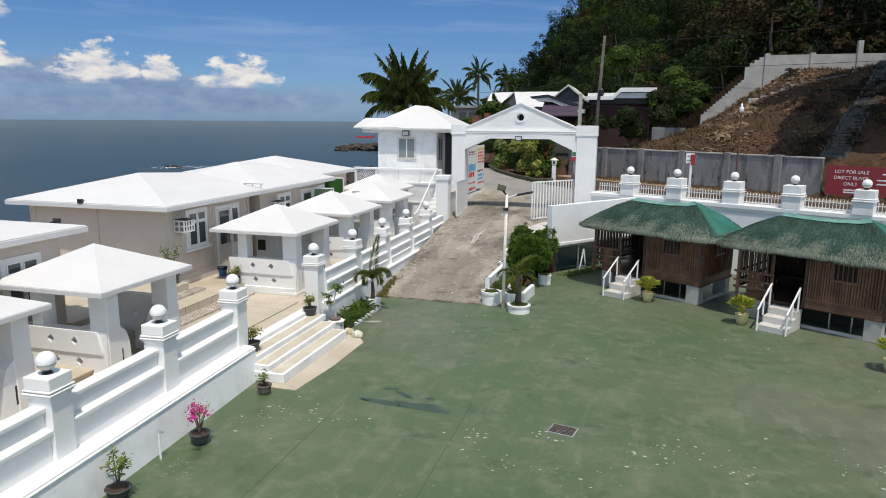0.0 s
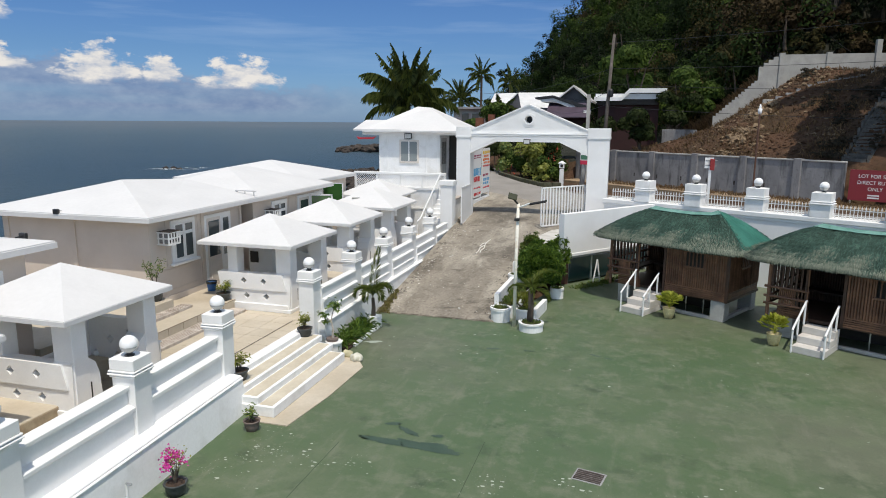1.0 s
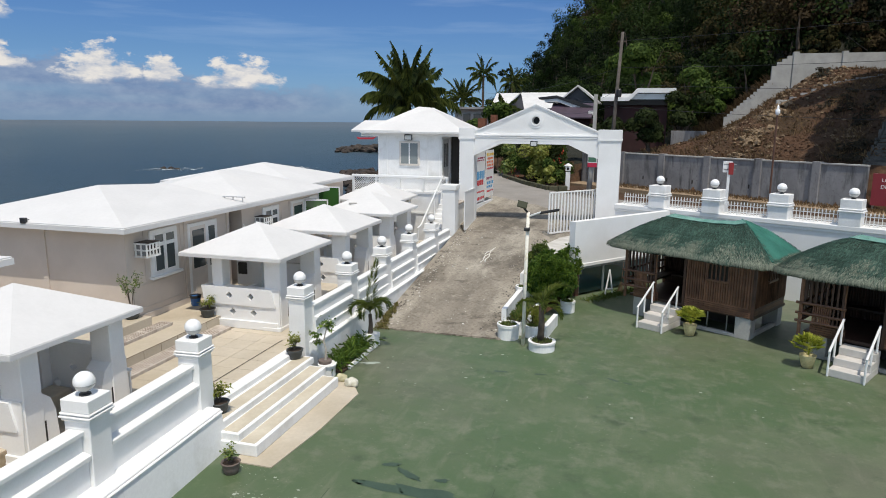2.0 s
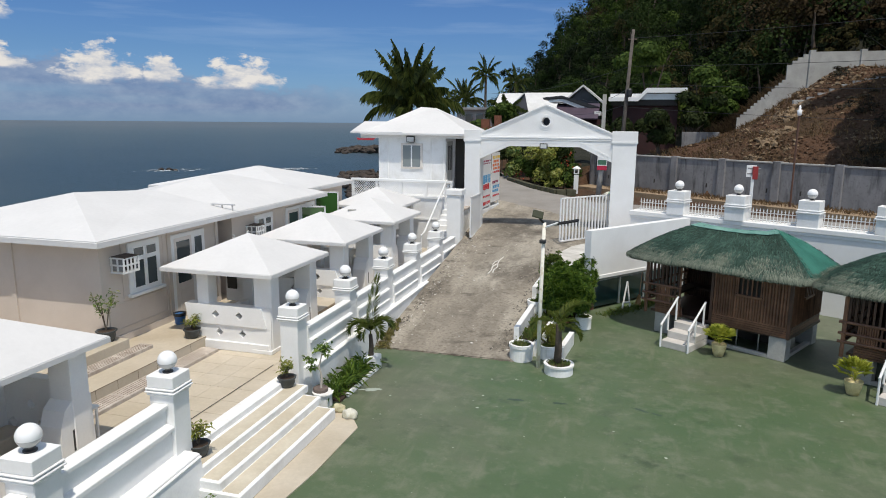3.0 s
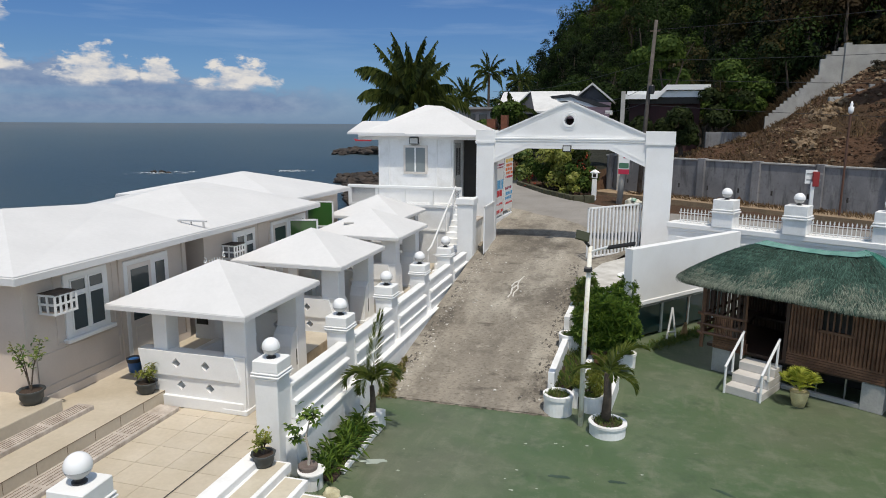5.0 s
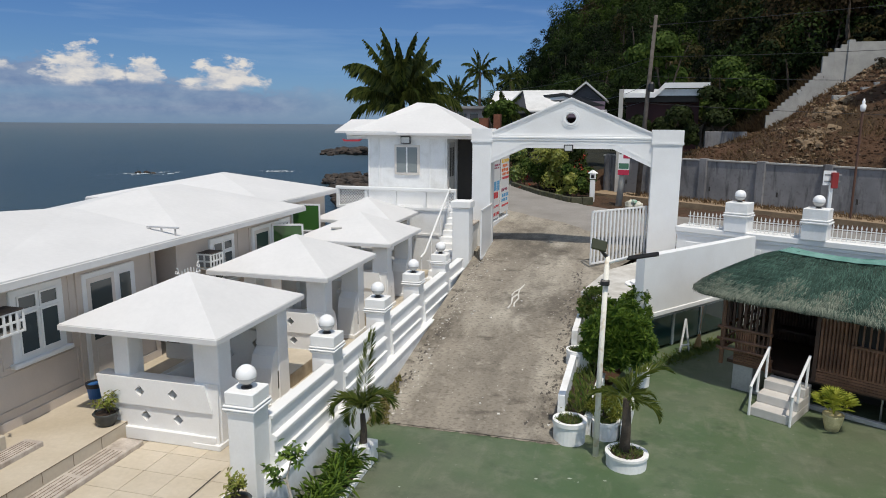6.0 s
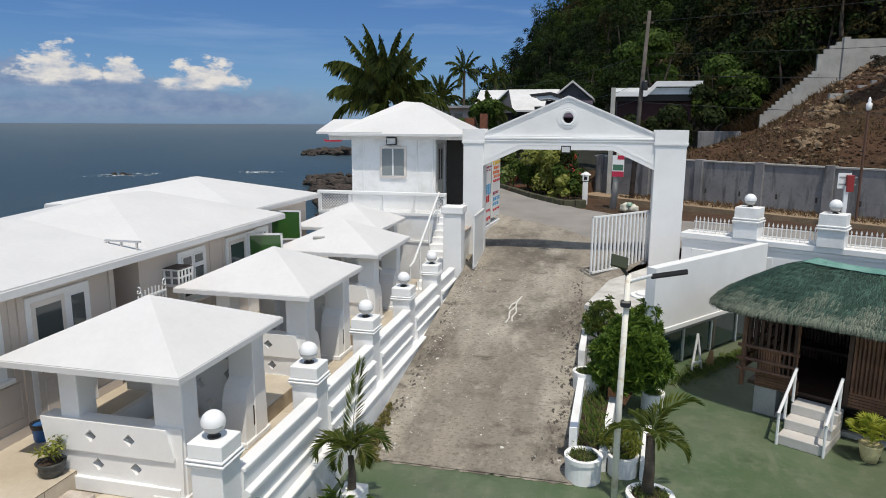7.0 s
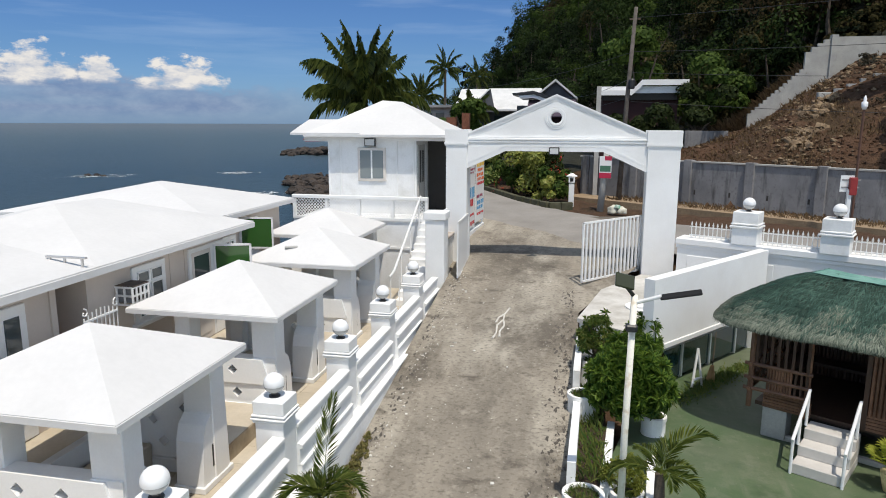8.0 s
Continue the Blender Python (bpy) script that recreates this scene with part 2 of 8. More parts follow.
def prism(bm, outline, axis, a, b):
    """A polygon of two coordinates drawn out along the third axis from a to b."""
    def at(p, w):
        return {"x": (w, *p), "y": (p[0], w, p[1]), "z": (*p, w)}[axis]
    lo = [bm.verts.new(at(p, a)) for p in outline]
    hi = [bm.verts.new(at(p, b)) for p in outline]
    n = len(lo)
    bm.faces.new(lo), bm.faces.new(list(reversed(hi)))
    for i in range(n):
        bm.faces.new((lo[i], hi[i], hi[(i + 1) % n], lo[(i + 1) % n]))
    bmesh.ops.recalc_face_normals(bm, faces=bm.faces)
    return bm


def lathe(bm, rows, sides=16, centre=(0, 0), wave=0.0, waves=8):
    """A turned body from (radius, height) rows."""
    rings = []
    for r, z in rows:
        rings.append([bm.verts.new((centre[0] + r * (1 + wave * (z > rows[-1][1] * 0.8) * math.cos(waves * k * math.tau / sides)) * math.cos(k * math.tau / sides), centre[1] + r * math.sin(k * math.tau / sides), z)) for k in range(sides)])
    for p, q in zip(rings, rings[1:]):
        for k in range(sides):
            bm.faces.new((p[k], p[(k + 1) % sides], q[(k + 1) % sides], q[k]))
    bm.faces.new(list(reversed(rings[0]))), bm.faces.new(rings[-1])
    return bm


def tube(bm, points, radii, sides=8):
    """A round bar along points, with a radius at each."""
    rings = []
    pts = [Vector(p) for p in points]
    if isinstance(radii, (int, float)):
        radii = [radii] * len(pts)
    for i, p in enumerate(pts):
        d = (pts[min(i + 1, len(pts) - 1)] - pts[max(i - 1, 0)]).normalized()
        u = d.cross(Vector((0.31, 0.17, 0.94)))
        if u.length < 0.05:
            u = d.cross(Vector((1, 0, 0)))
        u.normalize()
        v = d.cross(u)
        rings.append([bm.verts.new(p + radii[i] * (math.cos(k * math.tau / sides) * u + math.sin(k * math.tau / sides) * v)) for k in range(sides)])
    for p, q in zip(rings, rings[1:]):
        for k in range(sides):
            bm.faces.new((p[k], p[(k + 1) % sides], q[(k + 1) % sides], q[k]))
    bm.faces.new(list(reversed(rings[0]))), bm.faces.new(rings[-1])
    return bm


def thing(name, label, category, at=(0, 0, 0), turn=0.0, group="", kind=""):
    ob = tagged(new(name), label, category, group, kind)
    ob.matrix_basis = pose(*at, 0, 0, turn)
    return ob


def part(name, bm, material, parent=None, label="", smooth=False):
    me = bpy.data.meshes.new(name)
    if smooth:
        for f in bm.faces:
            f.smooth = True
    bm.to_mesh(me)
    bm.free()
    me.materials.append(material)
    ob = new(name, me)
    ob.parent = parent
    if label:
        ob["label"] = label
    return ob


def mesh_part(name, verts, faces, material, parent=None, label="", smooth=False):
    me = bpy.data.meshes.new(name)
    me.from_pydata(verts, [], faces)
    me.materials.append(material)
    if smooth:
        me.shade_smooth()
    ob = new(name, me)
    ob.parent = parent
    if label:
        ob["label"] = label
    return ob


def np_mesh(name, vs, fs, material, parent=None):
    v, f = np.concatenate(vs), np.concatenate(fs)
    me = bpy.data.meshes.new(name)
    me.vertices.add(len(v)), me.loops.add(f.size), me.polygons.add(len(f))
    me.vertices.foreach_set("co", v.astype(np.float32).ravel())
    me.loops.foreach_set("vertex_index", f.astype(np.int32).ravel())
    me.polygons.foreach_set("loop_start", np.arange(0, f.size, 4, dtype=np.int32))
    me.update(calc_edges=True)
    me.materials.append(material)
    ob = new(name, me)
    ob.parent = parent
    return ob


def B():
    return bmesh.new()


def setting(ob, label, category):
    return tagged(ob, label, category, kind="structure")


def road_z(y):
    """Height of the drive, which climbs from the court to the gate and on."""
    ys = (22.2, 25.0, 29.0, 32.0, 34.0, 37.0, 42.0, 50.0, 60.0, 90.0)
    zs = (0.0, 0.42, 1.0, 1.44, 1.66, 1.90, 2.10, 2.45, 2.8, 3.5)
    return float(np.interp(y, ys, zs))


# ---- large structure ----
GREEN = layered("green_painted_concrete", (0.067, 0.108, 0.048), (
    (0.22, (1, 1), 5, 0.42, 0.62, (0.089, 0.119, 0.061), 0.9),
    (0.16, (1, 1.4), 6, 0.48, 0.66, (0.121, 0.125, 0.088), 0.75),
    (0.9, (1, 1), 8, 0.48, 0.72, (0.126, 0.152, 0.090), 0.8),
    (1.1, (2.6, 0.5), 9, 0.56, 0.80, (0.189, 0.193, 0.138), 0.6),
    (1.4, (1, 1), 9, 0.56, 0.74, (0.044, 0.066, 0.034), 0.75),
    (2.4, (1, 1), 10, 0.50, 0.66, (0.154, 0.171, 0.113), 0.55),
    (9.0, (1, 1), 6, 0.64, 0.74, (0.224, 0.224, 0.167), 0.55),
    (28.0, (1, 1), 4, 0.52, 0.75, (0.046, 0.070, 0.036), 0.35)), rough=0.5, bump=0.06, fine=14)
ROAD = layered("worn_concrete_drive", (0.259, 0.229, 0.185), (
    (0.30, (1.5, 0.45), 6, 0.42, 0.60, (0.171, 0.151, 0.122), 0.95),
    (0.42, (1.2, 0.35), 8, 0.48, 0.64, (0.384, 0.351, 0.291), 0.9),
    (0.6, (0.9, 0.6), 11, 0.50, 0.62, (0.091, 0.078, 0.062), 0.8),
    (1.6, (0.7, 1.2), 10, 0.57, 0.68, (0.083, 0.070, 0.056), 0.8),
    (5.0, (1, 0.7), 9, 0.54, 0.70, (0.364, 0.331, 0.271), 0.5),
    (11.0, (1, 1.3), 8, 0.50, 0.68, (0.093, 0.079, 0.062), 0.7),
    (34.0, (1, 1.6), 4, 0.62, 0.70, (0.457, 0.423, 0.349), 0.5)), rough=0.92, bump=0.25, fine=22)
SEA = bpy.data.materials.new("sea_water")
EARTH = layered("bare_brown_earth", (0.077, 0.039, 0.020), (
    (0.35, (1, 1), 8, 0.44, 0.64, (0.045, 0.027, 0.012), 0.9),
    (1.3, (1, 1), 10, 0.54, 0.70, (0.122, 0.070, 0.038), 0.8),
    (3.0, (1, 1), 9, 0.52, 0.68, (0.025, 0.013, 0.005), 0.85),
    (0.6, (1, 1), 9, 0.56, 0.70, (0.034, 0.026, 0.007), 0.7),
    (11.0, (1, 1), 6, 0.60, 0.72, (0.130, 0.069, 0.038), 0.6)), rough=1.0, bump=0.9, fine=5, dist=0.12)
TREAD = mat("cream_stair_tile", (0.60, 0.545, 0.435), (0.50, 0.44, 0.335), rough=0.5, scale=1.6, fine=14, bump=0.03, grain=0.10)
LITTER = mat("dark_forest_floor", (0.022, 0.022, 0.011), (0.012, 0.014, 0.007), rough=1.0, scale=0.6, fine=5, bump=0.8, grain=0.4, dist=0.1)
ROCK = mat("dark_shore_rock", (0.085, 0.065, 0.052), (0.03, 0.025, 0.022), rough=0.95, scale=0.4, fine=3, bump=0.8, grain=0.4, dist=0.2)


def build_sea_material():
    SEA.use_nodes = True
    t = SEA.node_tree
    b = t.nodes["Principled BSDF"]
    geo = t.nodes.new("ShaderNodeNewGeometry")
    big = node(t, "ShaderNodeTexNoise", Scale=0.01, Detail=5.0, Roughness=0.55)
    wave = node(t, "ShaderNodeTexNoise", Scale=0.35, Detail=8.0, Roughness=0.65)
    for n in (big, wave):
        t.links.new(geo.outputs["Position"], n.inputs["Vector"])
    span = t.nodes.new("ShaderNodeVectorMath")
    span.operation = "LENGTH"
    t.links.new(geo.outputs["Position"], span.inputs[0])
    # Colour goes greyer and paler with distance from the origin, broken by noise.
    far_tone = calc(t, "ADD", calc(t, "DIVIDE", span.outputs["Value"], 1600.0), calc(t, "MULTIPLY", calc(t, "SUBTRACT", big.outputs["Fac"], 0.5), 0.5))
    color = ramp(t, far_tone, ((0.05, (0.014, 0.034, 0.048)), (0.35, (0.046, 0.068, 0.072)), (0.9, (0.082, 0.093, 0.091))))
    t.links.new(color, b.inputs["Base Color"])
    b.inputs["Roughness"].default_value = 0.40
    b.inputs["Specular IOR Level"].default_value = 0.3
    bn = node(t, "ShaderNodeBump", Strength=0.8, Distance=0.5)
    t.links.new(wave.outputs["Fac"], bn.inputs["Height"])
    t.links.new(bn.outputs[0], b.inputs["Normal"])


build_sea_material()
bm = B()
bmesh.ops.create_circle(bm, cap_ends=True, radius=4900, segments=96)
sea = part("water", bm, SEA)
sea.location.z = -5.0
setting(sea, "dark blue-grey open sea with light chop", "sea")

UL = Vector((0.788, -0.616))
NL = Vector((0.616, 0.788))
WALL0 = Vector((4.5, 43.9))


def land_z(x, y):
    p = Vector((x, y)) - WALL0
    s, d = p.dot(UL), p.dot(NL)
    # shore on the sea side
    shore = -4.8 - 0.395 * (max(y, 36) - 12.3) + 8.4 + 1.5 * noise.noise(Vector((x * 0.02, y * 0.05, 0)))
    z = road_z(y) - 0.12 if y > 22 else -0.12
    if y > 30 and x > -1.6:
        side = min(1.0, (x + 1.6) / 2.0)
        z += (2.2 - z) * side if d < 0 else (max(z, 2.2) - z) * side
    if d > 0:
        steep = float(np.interp(s, (-13, -6.4, -2.5, 30), (0.04, 0.30, 0.52, 0.52)))
        z = max(z, 3.0 + min(1.0, d) * 0.6 + steep * min(d, 12))
        foot = 12 + max(0.0, -6 - s) * 0.55
        if s > -1.5:
            z += 0.95 * min(max(0.0, y - 55.4), 36)
        elif d > foot:
            z += 0.95 * min(d - foot, 36) * min(1.0, max(0.0, (s + 95) / 22))
        z += 0.35 * noise.noise(Vector((x * 0.35, y * 0.35, 3))) * min(1, d)
    if -2.6 < d < 0.35 and -12 < s < 15:
        z = min(z, 1.9)
    if x < shore:
        z -= min(16.0, (shore - x) * 3.0)
    fence_side = (y - 32.72) * 0.897 + (x + 1.95) * 0.441
    if x > -4.9 and fence_side < 0.95:
        z = -0.4
    if x < -13 and y < 38:
        z = min(z, -0.6) if x > -20.6 else -8.0
    return z


def build_land():
    xs = np.concatenate([np.arange(-84, -24, 3.0), np.arange(-24, 24, 0.8), np.arange(24, 130, 4.0)])
    ys = np.concatenate([np.arange(-30, 22, 4.0), np.arange(22, 70, 0.8), np.arange(70, 230, 4.0)])
    vs = [(float(x), float(y), land_z(float(x), float(y))) for y in ys for x in xs]
    nx = len(xs)
    fs = [(j * nx + i, j * nx + i + 1, (j + 1) * nx + i + 1, (j + 1) * nx + i) for j in range(len(ys) - 1) for i in range(nx - 1)]
    ob = setting(mesh_part("ground", vs, fs, EARTH, smooth=True), "brown bare hillside earth with dry scrub", "ground")
    ob.data.materials.append(LITTER)
    for f in ob.data.polygons:
        p = Vector(f.center[:2]) - WALL0
        s, d = p.dot(UL), p.dot(NL)
        if (s > -1.5 and f.center.y > 54.8) or (s <= -1.5 and d > 11.0 + max(0.0, -6 - s) * 0.55) or (s < -9 and d > 1):
            f.material_index = 1


build_land()

# green court: one slab
bm = B()
prism(bm, [(-9.0, -20), (20, -20), (20, 22.0), (-2.0, 32.9), (-2.95, 29.0), (-4.62, 22.05), (-6.0, 21.95), (-7.2, 22.2), (-8.6, 22.12), (-9.0, 22.1)], "z", -0.25, 0.0)
setting(part("floor", bm, GREEN), "green painted concrete court with stains and puddles", "court")


def build_road():
    """The drive: climbs through the gate, then bends off to the east behind it."""
    rows = [(y, -8.74 if y < 33 else -9.6 + max(0, y - 40) * 0.05, -4.75 + max(0, min(y - 30, 4)) * 0.45) for y in np.arange(21.98, 42.1, 0.5)]
    vs, fs = [], []
    for y, a, b in rows:
        for k in range(7):
            x = a + (b - a) * k / 6
            side = min(1.0, max(0.0, (x + 5) / 6)) * min(1.0, max(0.0, (y - 33.5) / 3))
            vs.append((x, y, road_z(y) + 0.03 + (2.32 - road_z(y)) * side + 0.012 * noise.noise(Vector((x, y, 0)))))
    for j in range(len(rows) - 1):
        for k in range(6):
            fs.append((j * 7 + k, j * 7 + k + 1, j * 7 + k + 8, j * 7 + k + 7))
    return setting(mesh_part("road", vs, fs, ROAD, smooth=True), "worn grey-brown concrete drive with dirt and chips", "road")


build_road()


def strip(path, width, zf, material, name, label, category):
    """A level ribbon of road along a line of points."""
    vs, fs = [], []
    for i, p in enumerate(path):
        a, b = Vector(path[max(i - 1, 0)]), Vector(path[min(i + 1, len(path) - 1)])
        n = (b - a).normalized().to_3d().cross(Vector((0, 0, 1)))
        for k in range(7):
            q = Vector(p).to_3d() + n * width * (k / 6 - 0.5)
            vs.append((q.x, q.y, zf(q.x, q.y) - (0.07 if k in (0, 6) else 0)))
    for i in range(len(path) - 1):
        for k in range(6):
            fs.append((i * 7 + k, i * 7 + k + 1, i * 7 + k + 8, i * 7 + k + 7))
    return setting(mesh_part(name, vs, fs, material, smooth=True), label, category)


ASPHALT = mat("pale_grey_road", (0.31, 0.29, 0.265), (0.235, 0.218, 0.198), rough=0.9, scale=0.5, fine=20, bump=0.2, grain=0.2)
strip([(-18, 63), (-12.5, 50.5), (-9.6, 45.0), (-7.4, 42.0), (-5.0, 39.8), (-1.5, 37.4), (5, 34.0), (12, 30.4), (30, 20), (60, 4)], 5.0, lambda x, y: road_z(y) + 0.044 + (2.32 - road_z(y)) * min(1.0, max(0.0, (x + 5) / 6)), ASPHALT, "road", "grey public road passing outside the gate", "road")

# ---- terrace on the sea side ----
bm = B()
box(bm, -21, -9.06, -12, 33.6, -6, 0.648)
terrace = setting(part("terrace_floor", bm, GROUT), "raised seaside terrace paved with beige tiles", "terrace")
bm = B()
box(bm, -21, -11.95, -12, 29.0, 0.6, 0.948, 0.01)
setting(part("terrace_step", bm, TILE), "upper beige terrace level along the cottages", "terrace")
bm = B()
box(bm, -21, -12.95, 13.0, 17.45, 0.6, 1.25, 0.01)
setting(part("terrace_landing", bm, TILE), "highest pale terrace landing between the cottages", "terrace")

bm = B()
box(bm, -11.95, -11.5, 2.0, 18.75, 0.62, 0.735, 0.01)
setting(part("terrace_kerb", bm, MARBLE), "veined grey stone step along the terrace riser", "kerb")
bm = B()
box(bm, -12.95, -12.6, 13.2, 17.8, 0.9, 1.03, 0.01)
setting(part("terrace_kerb", bm, MARBLE), "veined grey stone step below the landing", "kerb")


def step_details():
    """Slits in the grated stone steps, upright joints in the tiled riser."""
    for x0, y0, y1, z in ((-11.95, 2.2, 18.6, 0.735), (-12.95, 13.3, 17.7, 1.03)):
        g = setting(thing("step_grating", "", ""), "dark drainage slits in the stone step", "grating")
        w = 0.45 if x0 > -12 else 0.35
        for k in range(5):
            x = x0 + w * (0.16 + 0.17 * k)
            y = y0
            while y < y1 - 0.3:
                part("slit", box(B(), x - 0.006, x + 0.006, y, min(y1, y + 0.82), z - 0.01, z + 0.003), GROUT_DARK, g)
                y += 0.9
    j = setting(thing("riser_joints", "", ""), "thin dark joints between riser tiles", "joint")
    for k in range(44):
        part("joint", box(B(), -11.952, -11.947, 2.1 + 0.6 * k, 2.108 + 0.6 * k, 0.74, 0.945), GROUT_DARK, j)
    part("joint", box(B(), -11.955, -11.946, 2.0, 29.0, 0.938, 0.946), GROUT_DARK, j)


GROUT_DARK = mat("dark_dirty_joint", (0.17, 0.125, 0.085), rough=0.95, scale=4, fine=30)
step_details()


def stair_block():
    st = setting(thing("entrance_stairs", "", ""), "four broad cream and white terrace steps", "stairs")
    z0 = 0.02
    for k, (x1, y1, z1) in enumerate(((-7.74, 17.36, 0.25), (-8.14, 17.52, 0.40), (-8.55, 17.72, 0.54), (-9.0, 17.72, 0.662))):
        part("step_riser", box(B(), -9.3, x1, 13.75 + 0.05 * k, y1, z0, z1, 0.012), WHITE_OLD, st)
        if k < 3:
            part("step_tread", box(B(), x1 - 0.385, x1 - 0.075, 13.82 + 0.05 * k, y1 - 0.06, z1, z1 + 0.005), TREAD, st)
        z0 = z1 - 0.02
    bm = B()
    prism(bm, [(-8.1, 13.5), (-7.30, 13.5), (-7.14, 15.2), (-7.12, 17.1), (-7.55, 17.72), (-8.1, 17.72)], "z", -0.05, 0.022)
    part("base_slab", bm, TILE, st, "stained cream base slab")


stair_block()


# ---- fence between court and terrace ----
def globe_lamp(parent, z, r=0.155):
    bm = B()
    bmesh.ops.create_uvsphere(bm, u_segments=24, v_segments=16, radius=r, matrix=Matrix.Translation((0, 0, z + r + 0.05)))
    g = part("globe", bm, GLOBE, parent, "white glass globe with a clear underside", smooth=True)
    g.data.materials.append(GLOBE_CLEAR)
    for f in g.data.polygons:
        f.material_index = int(f.center.z < z + r * 0.72 + 0.05)
    bm = B()
    lathe(bm, [(0.085, z - 0.01), (0.085, z + 0.02), (0.05, z + 0.03), (0.05, z + 0.09)], 12)
    part("lamp_socket", bm, BLACK, parent)


def fence_pillar(z0, z1):
    p = thing("fence_pillar", "white square masonry pillar with a stepped cap and globe lamp", "pillar", group="white fence pillars")
    w = 0.218
    bm = B()
    box(bm, -w, w, -w, w, z0, z1 - 0.30, 0.01)
    part("shaft", bm, WHITE, p)
    bm = B()
    for a, b, k in ((0.33, 0.29, 0.030), (0.285, 0.25, 0.055), (0.235, 0.20, 0.045), (0.20, 0.0, 0.022)):
        box(bm, -w - k, w + k, -w - k, w + k, z1 - a, z1 - b, 0.012)
    box(bm, -w - 0.01, w + 0.01, -w - 0.01, w + 0.01, z1 - 0.25, z1 - 0.235)
    part("cap", bm, WHITE, p)
    globe_lamp(p, z1)
    return p


PX = -8.95
first = fence_pillar(-0.1, 2.18)
first.matrix_basis = pose(-9.11, 18.17, 0)
for y in (20.96, 23.74, 26.46, 29.24):
    copy_thing(first, pose(-9.08, y, 0))
# the lower run stands at a slight angle to the drive's run
SWING = Matrix.Translation((-9.07, 13.9, 0)) @ Matrix.Rotation(radians(2.98), 4, "Z") @ Matrix.Translation((8.95, -13.9, 0))
for y in (13.9, 11.12, 8.33, 5.55, 2.77, -0.01, -2.79, -5.57):
    copy_thing(first, SWING @ pose(PX, y, 0))


def fence_panel(y0, y1):
    """A white wall panel: tall plinth, base moulding, recessed panels between ledges, top rail."""
    f = setting(thing("fence_wall", "", ""), "white rendered fence wall with moulded ledges", "fence")
    f.matrix_basis = SWING.copy()
    a, b = y0 - 0.279, y1 + 0.279
    y0, y1 = y0 - 0.055, y1 + 0.055
    for name, material, outline, p, q in (
            ("plinth", WHITE_OLD, [(-9.15, -0.5), (-8.36, -0.5), (-8.36, 0.0), (-8.445, 0.735), (-9.15, 0.735)], a, b),
            ("base_moulding", WHITE, [(-9.1, 0.735), (-8.43, 0.735), (-8.42, 0.75), (-8.43, 0.765), (-8.465, 0.77), (-8.457, 0.785), (-8.468, 0.802), (-8.51, 0.81), (-8.66, 0.82), (-9.1, 0.82)], a, b),
            ("lower_panel", WHITE, [(-9.08, 0.82), (-8.80, 0.82), (-8.80, 1.285), (-9.08, 1.285)], y0, y1),
            ("middle_ledge", WHITE, [(-9.1, 1.27), (-8.755, 1.27), (-8.74, 1.285), (-8.74, 1.335), (-8.75, 1.345), (-8.86, 1.38), (-9.1, 1.38)], y0, y1),
            ("upper_panel", WHITE, [(-9.08, 1.38), (-8.88, 1.38), (-8.88, 1.65), (-9.08, 1.65)], y0, y1),
            ("top_rail", WHITE, [(-9.09, 1.65), (-8.835, 1.65), (-8.83, 1.655), (-8.83, 1.707), (-8.838, 1.715), (-9.09, 1.715)], y0, y1)):
        bm = B()
        prism(bm, outline, "y", p, q)
        part(name, bm, material, f)


for a, b in ((-5.29, -3.07), (-2.51, -0.29), (0.27, 2.49), (3.05, 5.27), (5.83, 8.05), (8.61, 10.84), (11.40, 13.62)):
    fence_panel(a, b)


def drive_panel(y0, y1):
    """A flatter wall panel beside the drive, which climbs past its foot."""
    f = setting(thing("fence_wall", "", ""), "white fence wall with thin ledges beside the drive", "fence")
    a, b = y0 - 0.279, y1 + 0.279
    y0, y1 = y0 - 0.055, y1 + 0.055
    part("plinth", box(B(), -9.12, -8.680, a, b, -0.3, 0.70), WHITE_OLD, f)
    part("base_moulding", box(B(), -9.10, -8.655, a, b, 0.70, 0.75, 0.01), WHITE, f)
    part("base_course", box(B(), -9.08, -8.790, y0, y1, 0.75, 0.985), WHITE, f)
    part("panel_bead", box(B(), -9.08, -8.767, y0, y1, 0.985, 1.02, 0.01), WHITE, f)
    part("lower_panel", box(B(), -9.08, -8.817, y0, y1, 1.02, 1.26), WHITE, f)
    bm = B()
    prism(bm, [(-9.1, 1.26), (-8.785, 1.26), (-8.775, 1.27), (-8.775, 1.315), (-8.785, 1.325), (-8.835, 1.345), (-9.1, 1.345)], "y", y0, y1)
    part("middle_ledge", bm, WHITE, f)
    part("upper_panel", box(B(), -9.08, -8.860, y0, y1, 1.345, 1.60), WHITE, f)
    part("top_rail", box(B(), -9.04, -8.830, y0, y1, 1.60, 1.665, 0.012), WHITE, f)


for a, b in ((18.45, 20.68), (21.24, 23.46), (24.02, 26.18), (26.74, 28.96), (29.52, 31.2)):
    drive_panel(a, b)

# raised tiled blocks between the pavilions
for x1, ya, yb in ((-10.72, 9.95, 11.78), (-10.25, 21.62, 23.2), (-10.32, 25.8, 27.65)):
    pb = setting(thing("terrace_block", "", ""), "raised beige tiled terrace block between pavilions", "terrace")
    part("block", box(B(), -12.1, x1, ya, yb, 0.6, 0.955, 0.012), TILE_EDGE, pb)
    part("tile_top", box(B(), -12.1, x1 - 0.01, ya + 0.01, yb - 0.01, 0.955, 0.965, 0.004), TILE, pb)


